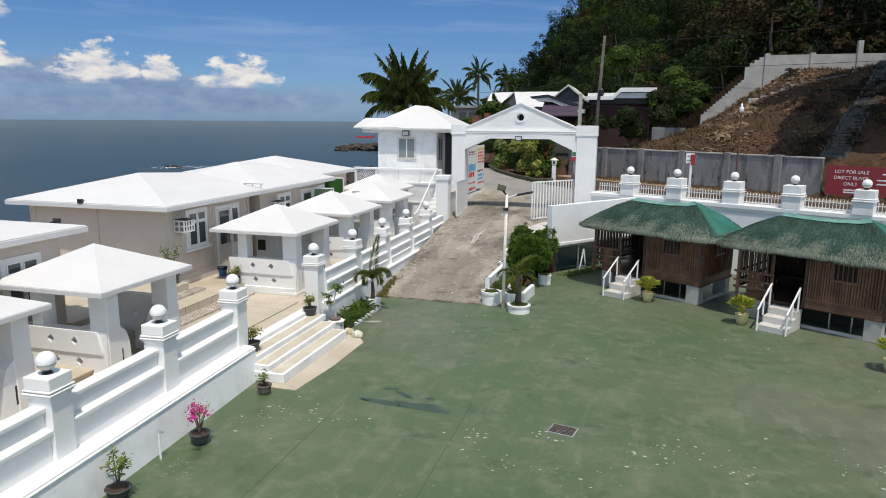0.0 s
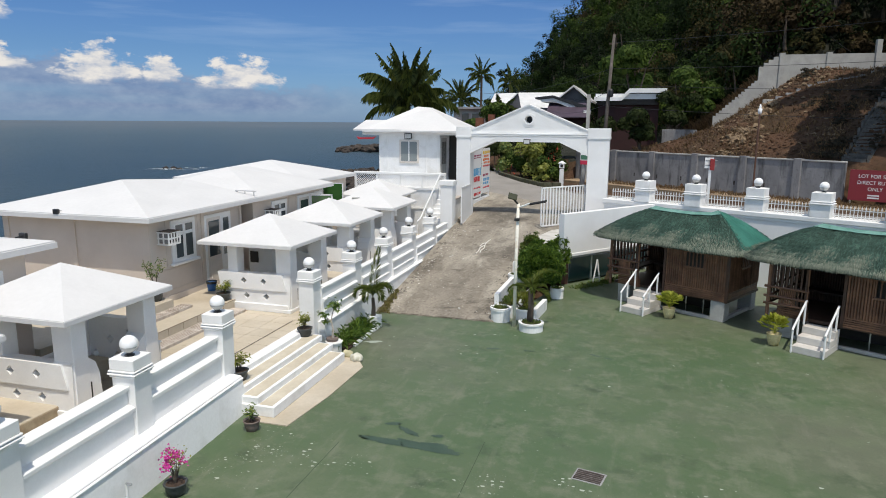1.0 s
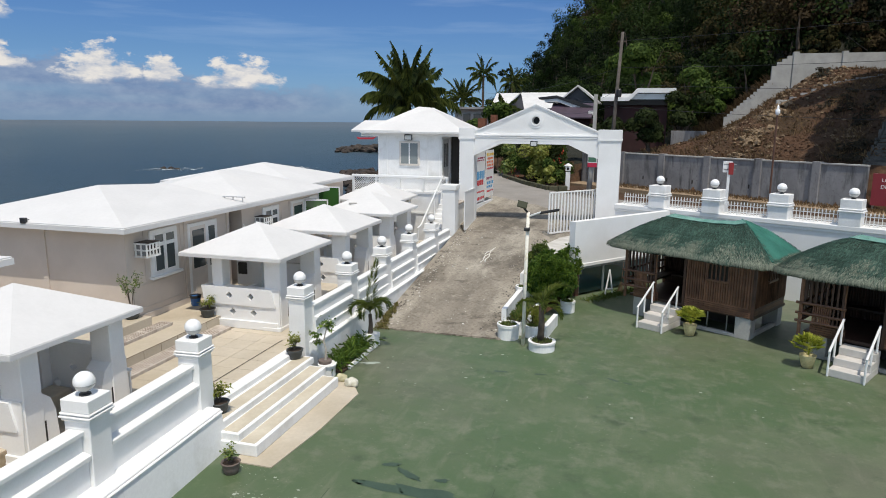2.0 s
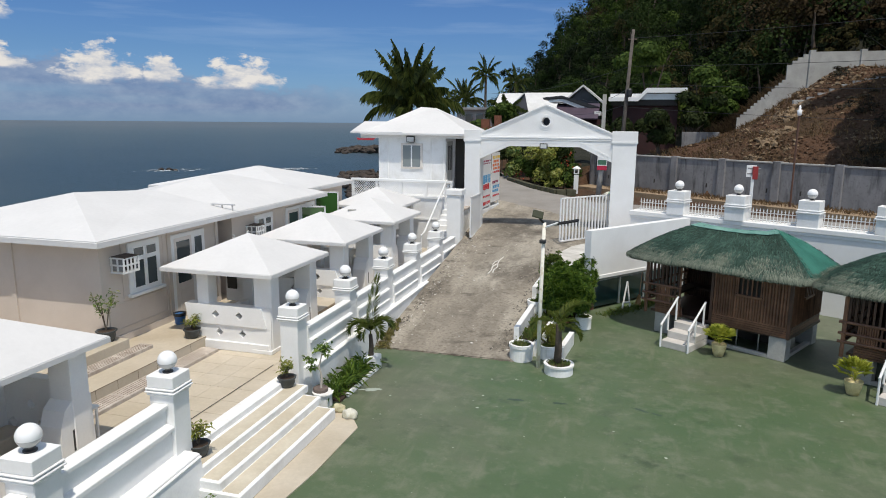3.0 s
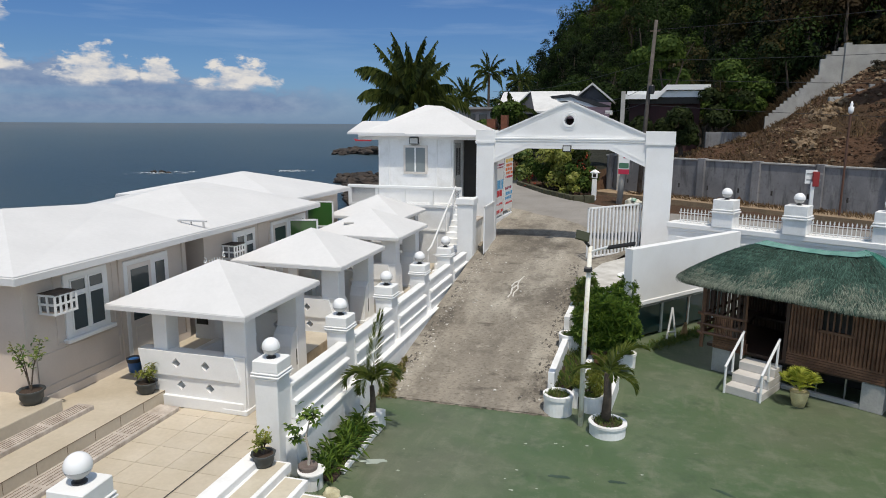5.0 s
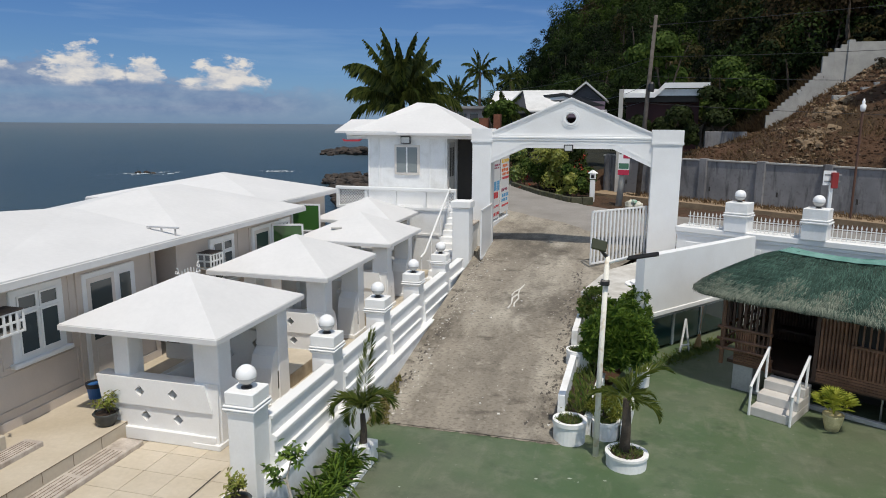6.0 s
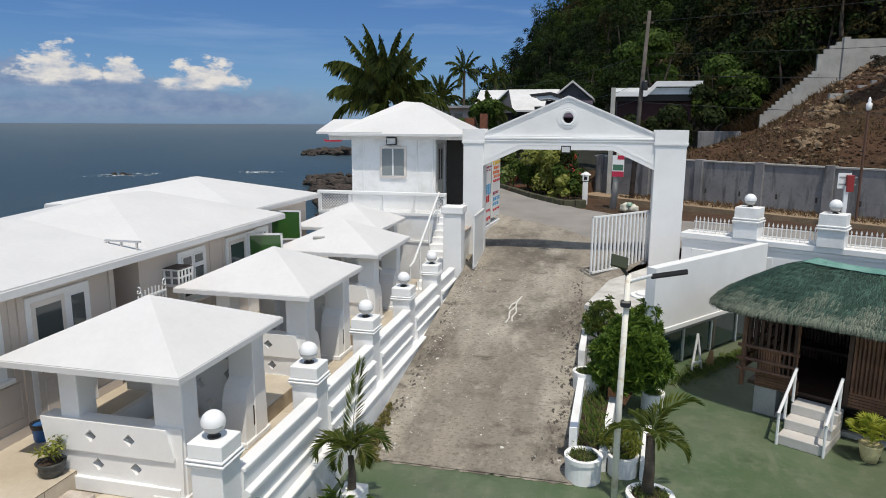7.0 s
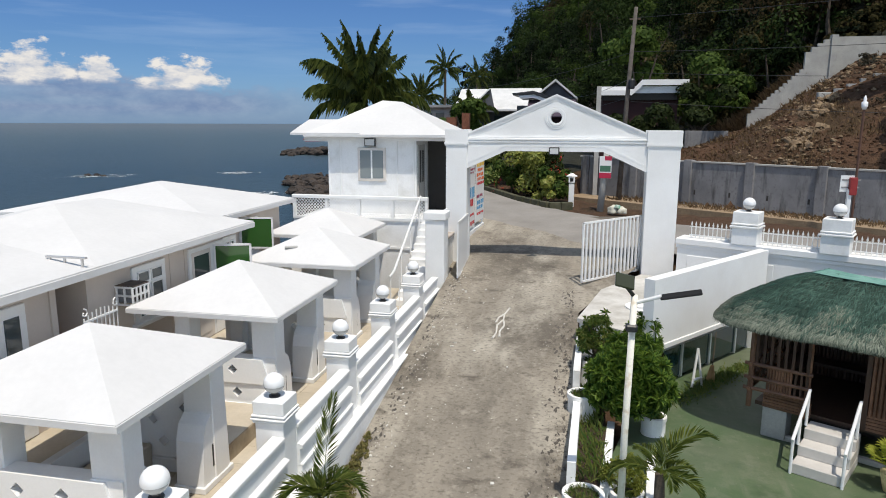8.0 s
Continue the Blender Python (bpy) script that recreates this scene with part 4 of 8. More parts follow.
gate_leaf((-2.95, 34.0, 0), (-4.72, 31.9, 0), 1.55, 1.78)
gate_leaf((-8.42, 34.0, 0), (-8.38, 31.9, 0), 1.5, 1.72, True)



def floodlight(x, y, z, turn=0.0, w=0.32, h=0.24):
    f = thing("floodlight", "black-framed floodlight fixed to a white wall", "floodlight", (x, y, z), turn, group="wall floodlights")
    part("housing", box(B(), -w / 2, w / 2, -0.09, 0.0, -h / 2, h / 2, 0.015), BLACK, f)
    part("glass", box(B(), -w / 2 + 0.035, w / 2 - 0.035, -0.096, -0.05, -h / 2 + 0.035, h / 2 - 0.035), plain("floodlight_glass", (0.55, 0.56, 0.55), rough=0.15), f)
    part("bracket", box(B(), -0.04, 0.04, 0.0, 0.14, -0.03, 0.03), BLACK, f)


floodlight(-5.68, 33.55, 5.28)


# ---- guard house ----
def guard_house():
    g = thing("guard_house", "white two-level guard house with a hip roof and lattice balcony", "guard house")
    part("podium", box(B(), -15.0, -9.95, 35.0, 41, -1, 2.72), WHITE_OLD, g)
    part("podium_band", box(B(), -15.02, -9.93, 34.96, 35.02, 1.72, 1.80), WHITE, g)
    part("wall", box(B(), -14.3, -10.85, 36.8, 40.5, 2.72, 5.62), WHITE_OLD, g)
    part("rear_wall", box(B(), -10.85, -9.4, 38.6, 40.5, 2.72, 5.62), WHITE_OLD, g)
    for x in (-14.3, -13.85, -11.62, -10.98):
        part("wall_batten", box(B(), x, x + 0.05, 36.765, 36.8, 2.72, 5.58), WHITE, g)
    part("wall_trim", box(B(), -14.9, -9.6, 36.72, 36.8, 5.46, 5.62), WHITE, g)
    bm = B()
    lo = [(-15.1, 36.33), (-9.5, 36.33), (-9.5, 41.0), (-15.1, 41.0)]
    b0 = [bm.verts.new((x, y, 5.60)) for x, y in lo]
    b1 = [bm.verts.new((x, y, 5.69)) for x, y in lo]
    b2 = [bm.verts.new(q) for q in ((-12.62, 38.45, 6.98), (-11.9, 38.6, 6.93), (-11.9, 38.8, 6.93), (-12.62, 38.8, 6.98))]
    bm.faces.new(list(reversed(b0)))
    for p, q in ((b0, b1), (b1, b2)):
        for k in range(4):
            bm.faces.new((p[k], p[(k + 1) % 4], q[(k + 1) % 4], q[k]))
    bm.faces.new(b2)
    bmesh.ops.recalc_face_normals(bm, faces=bm.faces)
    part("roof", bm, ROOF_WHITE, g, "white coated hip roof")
    bm = B()
    prism(bm, [(36.34, 5.66), (41.0, 5.66), (41.0, 5.74), (38.9, 6.24), (38.2, 6.24), (36.34, 5.74)], "x", -15.62, -12.9)
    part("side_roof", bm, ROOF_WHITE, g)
    part("side_beam", box(B(), -15.25, -14.3, 36.75, 36.95, 5.42, 5.68), WHITE, g)
    part("side_beam", box(B(), -15.25, -15.05, 36.95, 40.4, 5.42, 5.68), WHITE, g)
    part("side_column", box(B(), -15.25, -15.05, 40.2, 40.4, 2.72, 5.42), WHITE, g)
    f = part("window_frame", box(B(), -13.12, -12.02, 36.74, 36.82, 3.96, 5.2, 0.01), CREAM_TRIM, g, "grey-cream window frame")
    part("pane", box(B(), -13.02, -12.6, 36.73, 36.8, 4.06, 5.1), plain("curtained_glass", (0.20, 0.23, 0.235), rough=0.08), f)
    part("pane", box(B(), -12.54, -12.12, 36.73, 36.8, 4.06, 5.1), plain("curtained_glass", (0.20, 0.23, 0.235), rough=0.08), f)
    part("muntin", box(B(), -12.6, -12.54, 36.72, 36.8, 4.05, 5.1), WHITE, f)
    d = part("door_leaf", box(B(), -10.86, -10.80, 36.95, 37.95, 2.74, 5.3), CONCRETE_LIGHT, g, "grey panelled door standing open")
    for y in (37.1, 37.5):
        part("pane", box(B(), -10.81, -10.79, y, y + 0.22, 3.9, 5.1), DARK, d)
    # Dark sheet at the back puts the doorway's shade into colour.
    part("doorway_shade", box(B(), -10.8, -9.4, 38.5, 38.62, 2.72, 5.6), DARK, g, "dark sheet coloured as the shaded doorway recess")
    # balcony
    part("balcony_rail", box(B(), -15.02, -10.0, 34.93, 35.12, 3.46, 3.58, 0.012), WHITE, g)
    part("balcony_base", box(B(), -15.0, -10.0, 34.95, 35.10, 2.72, 2.82), WHITE, g)
    for k in range(5):
        x = -15.0 + k * 1.225
        part("balcony_post", box(B(), x, x + 0.1, 34.96, 35.09, 2.8, 3.48), WHITE, g)
        if k < 4:
            bm = B()
            n = 11
            for j in range(-5, n):
                for s in (1, -1):
                    x0 = x + 0.1 + j * 0.1125
                    p0 = [x0, 2.84]
                    p1 = [x0 + 0.6, 3.46]
                    lo_x, hi_x = x + 0.1, x + 1.225
                    a, b = max(lo_x, p0[0]), min(hi_x, p1[0])
                    if b - a < 0.03:
                        continue
                    za, zb = 2.84 + (a - x0) * 0.62 / 0.6, 2.84 + (b - x0) * 0.62 / 0.6
                    if s < 0:
                        a, b = lo_x + hi_x - a, lo_x + hi_x - b
                    prism(bm, [(a, za - 0.018), (b, zb - 0.018), (b, zb + 0.018), (a, za + 0.018)], "y", 35.01 + (s > 0) * 0.012, 35.02 + (s > 0) * 0.012)
            part("lattice", bm, WHITE, g, "white crossed lattice panel")
    return g


guard_house()
floodlight(-12.6, 36.72, 5.40, 0, 0.42, 0.3)


def entry_steps():
    """Steps and rails from the terrace up to the guard house, with its end pillar."""
    s = thing("guard_house_steps", "white masonry steps with a tubular handrail", "stairs", kind="structure")
    n = 11
    for k in range(n):
        z0 = 0.66 + 2.06 * k / n
        y = 31.4 + 3.6 * k / n
        part("step", box(B(), -10.2, -9.2, y, 35.1, z0, z0 + 2.06 / n, 0.008), WHITE_OLD, s)
    for x in (-10.25,):
        bm = B()
        tube(bm, [(x, 31.0, 1.65), (x, 31.5, 1.72), (x, 34.95, 3.62)], 0.035)
        part("handrail", bm, METAL_WHITE, s)
        for k in range(4):
            y = 31.1 + 1.2 * k
            z = 0.66 + max(0, (y - 31.4)) * 0.57
            bm = B()
            tube(bm, [(x, y, z), (x, y, z + 1.0)], 0.025, 6)
            part("rail_post", bm, METAL_WHITE, s)
    for k in range(6):
        part("gate_bar", box(B(), -9.85 + 0.11 * k, -9.83 + 0.11 * k, 30.6, 30.62, 0.7, 1.75), METAL_WHITE, s)
    part("gate_rail", box(B(), -9.9, -9.25, 30.59, 30.63, 1.6, 1.64), METAL_WHITE, s)
    return s


entry_steps()
gp = thing("gate_side_pillar", "white square pillar with a moulded cap beside the gate", "pillar")
part("shaft", box(B(), -9.31, -8.73, 31.6, 32.2, 0.4, 3.3, 0.012), WHITE, gp)
part("cap", box(B(), -9.36, -8.68, 31.55, 32.25, 3.3, 3.52, 0.015), WHITE, gp)
sw = thing("gate_side_wall", "low white wall with a short rail beside the gate", "wall", kind="structure")
part("wall", box(B(), -9.25, -8.85, 32.2, 33.66, 0.8, 2.55), WHITE_OLD, sw)
part("coping", box(B(), -9.3, -8.8, 32.2, 33.66, 2.55, 2.63, 0.01), MARBLE, sw)
for k in range(4):
    part("rail_post", box(B(), -9.06, -9.03, 32.3 + 0.4 * k, 32.33 + 0.4 * k, 2.6, 3.4), METAL_WHITE, sw)
part("rail", box(B(), -9.07, -9.02, 32.2, 33.6, 3.36, 3.41), METAL_WHITE, sw)

# ---- east side: retaining wall, fence on it, wing wall ----
FA = Vector((-1.95, 32.72))
FU = Vector((6.1, -3.0)).normalized()
FANG = math.degrees(math.atan2(FU.y, FU.x))
rw = thing("retaining_wall", "white rendered retaining wall with a ledge", "wall", (FA.x, FA.y, 0), FANG, kind="structure")
part("wall", box(B(), 0, 30, -0.15, 0.45, -0.2, 2.70), WHITE, rw)
part("band", box(B(), -0.03, 30, -0.185, -0.14, 2.60, 2.70, 0.008), WHITE, rw)
part("ledge", box(B(), -0.05, 30, -0.215, 0.5, 2.70, 2.88, 0.02), WHITE, rw)
part("panel_moulding", box(B(), 0.3, 2.6, -0.165, -0.14, 1.6, 2.4, 0.01), WHITE, rw)


def road_pillar():
    p = thing("road_pillar", "white square masonry pillar with a globe lamp", "pillar", group="white roadside pillars")
    part("shaft", box(B(), -0.33, 0.33, -0.3, 0.3, 0, 0.55, 0.012), WHITE_OLD, p)
    bm = B()
    box(bm, -0.38, 0.38, -0.35, 0.35, 0.47, 0.52, 0.01)
    box(bm, -0.36, 0.36, -0.33, 0.33, 0.55, 0.59, 0.01)
    box(bm, -0.33, 0.33, -0.3, 0.3, 0.52, 0.90, 0.012)
    part("cap", bm, WHITE_OLD, p)
    globe_lamp(p, 0.90, 0.165)
    return p


rp = road_pillar()
rp.matrix_basis = pose(-0.3, 31.98, 2.87, 0, 0, FANG)
RPS = [(-0.3, 31.98), (1.64, 31.0), (3.80, 30.05), (5.82, 29.0), (7.95, 27.9), (10.1, 26.8)]
for x, y in RPS[1:]:
    copy_thing(rp, pose(x, y, 2.87, 0, 0, FANG))


def picket_fence(a, b):
    a, b = Vector(a), Vector(b)
    L = (b - a).length
    f = thing("picket_fence", "low white wrought iron picket fence on the wall ledge", "fence", (a.x, a.y, 2.87), math.degrees(math.atan2(b.y - a.y, b.x - a.x)), group="roadside picket fences")
    for z in (0.09, 0.33):
        part("rail", box(B(), 0, L, -0.012, 0.012, z, z + 0.025), METAL_WHITE, f)
    n = max(2, int(L / 0.115))
    me = None
    for k in range(n):
        x = (k + 0.5) * L / n
        if me is None:
            bm = B()
            box(bm, -0.011, 0.011, -0.011, 0.011, 0, 0.43)
            prism(bm, [(-0.028, 0.40), (0.028, 0.40), (0.0, 0.50)], "y", -0.008, 0.008)
            o = part("picket", bm, METAL_WHITE, f)
            me = o.data
        else:
            o = new("picket", me)
            o.parent = f
        o.location.x = x


ends = [(-1.7, 32.65)] + RPS
for p, q in zip(ends, ends[1:]):
    p, q = Vector(p), Vector(q)
    u = (q - p).normalized()
    picket_fence(p + u * (0.37 if p.x > -1 else 0.0), q - u * 0.37)

WA, WB = Vector((-3.25, 27.1)), Vector((0.03, 31.3))
wl = (WB - WA).length
wing = thing("wing_wall", "smooth white overhanging parapet wall", "wall", (WA.x, WA.y, 0), math.degrees(math.atan2((WB - WA).y, (WB - WA).x)), kind="structure")
bm = B()
prism(bm, [(0, 1.24), (wl, 1.30), (wl, 2.84), (0, 2.82)], "y", -0.1, 0.16)
part("parapet", bm, WHITE, wing)
part("lower_edge", box(B(), -0.02, wl, -0.13, 0.18, 1.18, 1.30, 0.01), WHITE, wing)
part("soffit", box(B(), 0, wl, -0.08, 0.9, 1.10, 1.19), CONCRETE_LIGHT, wing)
part("brown_jamb", box(B(), 0.55, 0.72, 0.28, 0.55, 0.0, 1.2), mat("brown_jamb", (0.16, 0.07, 0.05), rough=0.7), wing)
part("shop_back", box(B(), 0.7, wl, 0.7, 0.8, 0.0, 1.2), DARK, wing)
for k in range(4):
    x = 0.75 + 1.35 * k
    part("shop_pane", box(B(), x, x + 1.3, 0.36, 0.375, 0.05, 1.16), plain("teal_shop_glass", (0.02, 0.055, 0.06), rough=0.05, spec=0.8), wing, "dark teal shop glass")
    part("shop_mullion", box(B(), x - 0.05, x + 0.02, 0.32, 0.40, 0.0, 1.2), METAL_WHITE, wing)
STAINED = mat("stained_pale_render", (0.60, 0.585, 0.55), (0.42, 0.40, 0.36), rough=0.85, scale=1.6, fine=16, bump=0.15, grain=0.12)
sp = thing("roadside_platform", "low white rendered platform between drive and wing wall", "platform", kind="structure")
bm = B()
prism(bm, [(-4.72, 28.4), (-3.85, 27.62), (-3.1, 28.7), (-0.95, 31.6), (-1.9, 33.2), (-2.9, 33.6), (-4.1, 31.3)], "z", 0.2, 1.42)
part("block", bm, WHITE_OLD, sp)
bm = B()
prism(bm, [(-4.78, 28.3), (-3.42, 27.22), (-2.62, 28.3), (-0.4, 31.2), (-1.9, 33.2), (-2.9, 33.6), (-4.15, 31.35)], "z", 1.42, 1.52)
part("coping", bm, STAINED, sp)
bm = B()
lathe(bm, [(0.5, 1.52), (0.5, 1.56), (0.36, 1.57), (0.36, 1.62)], 20, (-3.1, 29.6))
part("round_base", bm, WHITE_OLD, sp)


# ---- bamboo huts ----
def bamboo_slats(parent, x0, x1, y, z0, z1, along="x", n=None, material=None):
    """A wall of upright split-bamboo slats, each its own piece."""
    L = x1 - x0
    n = n or max(2, int(L / 0.072))
    w = L / n
    bm = B()
    tube(bm, [(0, 0, z0), (0, 0, (z0 + z1) / 2), (0, 0, z1)], [w * 0.50, w * 0.47, w * 0.50], 6)
    first = None
    for k in range(n):
        c = x0 + (k + 0.5) * w
        if first is None:
            first = part("slat", bm, material or BAMBOO, parent)
            o = first
        else:
            o = new("slat", first.data)
            o.parent = parent
        o.location = (c, y + 0.006 * math.sin(k * 2.3), 0.012 * math.sin(k * 3.7)) if along == "x" else (y + 0.006 * math.sin(k * 2.3), c, 0.012 * math.sin(k * 3.7))


def thatch_roof(parent):
    """A rounded hip roof of thatch: a dense body, thousands of leaf blades down its slopes, net over ridge and ends."""
    CX, CY, HX, HY, EZ = 1.66, 1.34, 2.80, 1.66, 2.31
    R0, R1, RZ = 0.66, 2.85, 3.24

    def on_roof(a, v, lift=0.0):
        """A point at angle a round the eave, v up the slope from eave to ridge."""
        c, q = math.cos(a), math.sin(a)
        k = (abs(c) ** 5 + abs(q) ** 5) ** -0.2
        ex, ey = CX + HX * c * k, CY + HY * q * k
        ez = EZ + 0.045 * noise.noise(Vector((ex * 0.9, ey * 0.9, 1.0))) - 0.05 * (abs(c * q) * 2) ** 4
        rx = float(np.interp(ex, (CX - HX * 0.8, CX + HX * 0.8), (R0, R1)))
        rz = RZ + 0.08 * max(0.0, (rx - R1 + 0.25) * 4) - 0.05 * math.sin(math.pi * (rx - R0) / (R1 - R0))
        p = Vector((ex, ey, ez)).lerp(Vector((rx, CY, rz)), v)
        return p + Vector((0, 0, 0.12 * math.sin(math.pi * v) * (0.55 + 0.45 * abs(q)) + lift + 0.025 * noise.noise(p * 2.3)))

    rows, cols = 9, 72
    vs = [on_roof(math.tau * i / cols, j / rows) for j in range(rows + 1) for i in range(cols)]
    fs = [(j * cols + i, j * cols + (i + 1) % cols, (j + 1) * cols + (i + 1) % cols, (j + 1) * cols + i) for j in range(rows) for i in range(cols)]
    n0 = len(vs)
    vs += [on_roof(math.tau * i / cols, 0.03) - Vector((0, 0, 0.12)) for i in range(cols)]
    fs += [(n0 + (i + 1) % cols, n0 + i, i, (i + 1) % cols) for i in range(cols)] + [tuple(range(n0 + cols - 1, n0 - 1, -1))]
    mesh_part("roof_body", vs, fs, THATCH, parent, smooth=True)
    rng = np.random.default_rng(5)
    NA, NV, N = 240, 30, 56000
    grid = np.array([[on_roof(math.tau * i / NA, j / NV) for i in range(NA + 1)] for j in range(NV + 1)])
    run = np.concatenate([[0], np.cumsum(np.linalg.norm(np.diff(grid[0], axis=0), axis=1))])
    a = np.interp(rng.random(N) * run[-1], run, np.arange(NA + 1))
    v = 1 - np.sqrt(rng.random(N))
    v = np.clip((np.round(v * 11) + rng.normal(0, 0.2, N)) / 11, 0, 0.97)
    v = np.where(rng.random(N) < 0.14, rng.random(N) * 0.03, v)
    turn = (a / NA * math.tau + math.pi) % math.tau - math.pi
    keep = ~((np.abs(turn) < 0.62) & (v > 0.10))
    a, v, turn = a[keep], v[keep], turn[keep]
    m = len(a)
    i0, j0 = np.minimum(a.astype(int), NA - 1), np.minimum((v * NV).astype(int), NV - 1)
    fa, fv = (a - i0)[:, None], (v * NV - j0)[:, None]
    p = (grid[j0, i0] * (1 - fa) + grid[j0, i0 + 1] * fa) * (1 - fv) + (grid[j0 + 1, i0] * (1 - fa) + grid[j0 + 1, i0 + 1] * fa) * fv

    def unit(q):
        return q / (np.linalg.norm(q, axis=1)[:, None] + 1e-9)
    down, side = unit(grid[j0, i0] - grid[j0 + 1, i0]), unit(grid[j0, i0 + 1] - grid[j0, i0])
    up_n = unit(np.cross(down, side))
    up_n *= np.where(up_n[:, 2:] < 0, -1, 1)
    L, w = rng.uniform(0.09, 0.22, (m, 1)), rng.uniform(0.0025, 0.0065, (m, 1))
    dirn = unit(down + side * rng.normal(0, 0.34, (m, 1)) + up_n * rng.uniform(-0.05, 0.13, (m, 1)))
    cross = unit(np.cross(dirn, up_n))
    p0 = p - dirn * L * 0.5 + up_n * (0.01 + 0.045 * rng.random((m, 1)))
    p1 = p0 + dirn * L * 0.55 + up_n * 0.02
    p2 = p0 + dirn * L - up_n * np.where(v > 0.05, 0.03, 0.03 + 0.04 * rng.random(m))[:, None]
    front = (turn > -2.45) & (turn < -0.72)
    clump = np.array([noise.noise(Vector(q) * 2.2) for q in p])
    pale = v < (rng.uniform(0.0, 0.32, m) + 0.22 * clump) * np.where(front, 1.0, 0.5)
    # Darker blades in clumps put the shade between tufts into the colour.
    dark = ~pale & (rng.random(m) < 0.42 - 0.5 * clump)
    blades = np.stack([p0 - cross * w, p0 + cross * w, p1 + cross * w, p1 - cross * w, p2 + cross * w * 0.15, p2 - cross * w * 0.15], axis=1)

    def course(chosen):
        n = int(chosen.sum())
        k = np.arange(n)[:, None] * 6
        return [blades[chosen].reshape(-1, 3)], [np.concatenate([k + (0, 1, 2, 3), k + (3, 2, 4, 5)])]
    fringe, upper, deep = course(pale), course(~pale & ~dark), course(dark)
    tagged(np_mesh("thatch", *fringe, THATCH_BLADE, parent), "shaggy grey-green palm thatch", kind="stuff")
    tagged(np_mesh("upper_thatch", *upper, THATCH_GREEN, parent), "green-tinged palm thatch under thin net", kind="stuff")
    tagged(np_mesh("shade_thatch", *deep, THATCH_SHADE, parent), "palm thatch blades coloured dark as shade between tufts", kind="stuff")

    def net(name, a0, a1, v0, v1, material, lift, n=22, m=12):
        vs = [on_roof(a0 + (a1 - a0) * i / n, v0 + (v1 - v0) * j / m, lift + 0.02 * noise.noise(Vector((i * 0.7, j * 0.7, lift * 50)))) for j in range(m + 1) for i in range(n + 1)]
        fs = [(j * (n + 1) + i, j * (n + 1) + i + 1, (j + 1) * (n + 1) + i + 1, (j + 1) * (n + 1) + i) for j in range(m) for i in range(n)]
        o = mesh_part(name, vs, fs, material, parent, "green shade net", smooth=True)
        o.modifiers.new("thick", "SOLIDIFY").thickness = 0.008

    net("end_net", -0.66, 0.66, 0.03, 0.99, NETTING, 0.055)
    net("end_net", math.pi - 0.60, math.pi + 0.34, 0.16, 0.99, NETTING, 0.05)
    net("ridge_net", -2.62, -0.52, 0.86, 1.0, NET_PALE, 0.075)
    net("ridge_net", 0.52, 2.62, 0.45, 1.0, NET_PALE, 0.07)
    bm = B()
    tube(bm, [on_roof(-0.66, v, 0.06 + 0.015 * math.sin(v * 31)) for v in np.linspace(0.05, 1.0, 16)], 0.022, 6)
    part("rolled_net_edge", bm, NETTING, parent)


THATCH_SHADE = leaf_mat("shade_thatch_blades", (0.008, 0.028, 0.021), (0.050, 0.095, 0.072), rough=0.85, through_light=0.05)
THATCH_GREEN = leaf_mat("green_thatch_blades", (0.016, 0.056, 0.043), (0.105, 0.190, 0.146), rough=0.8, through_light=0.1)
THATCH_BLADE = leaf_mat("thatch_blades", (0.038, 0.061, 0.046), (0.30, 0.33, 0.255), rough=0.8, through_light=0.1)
NET_PALE = mat("pale_green_net", (0.10, 0.25, 0.21), (0.18, 0.35, 0.30), rough=0.7, scale=2.5, fine=80, bump=0.3, grain=0.3)


STEP_TILE = mat("pale_step_tile", (0.60, 0.575, 0.54), (0.50, 0.475, 0.44), rough=0.6, scale=2.0, fine=16, bump=0.05, grain=0.1)


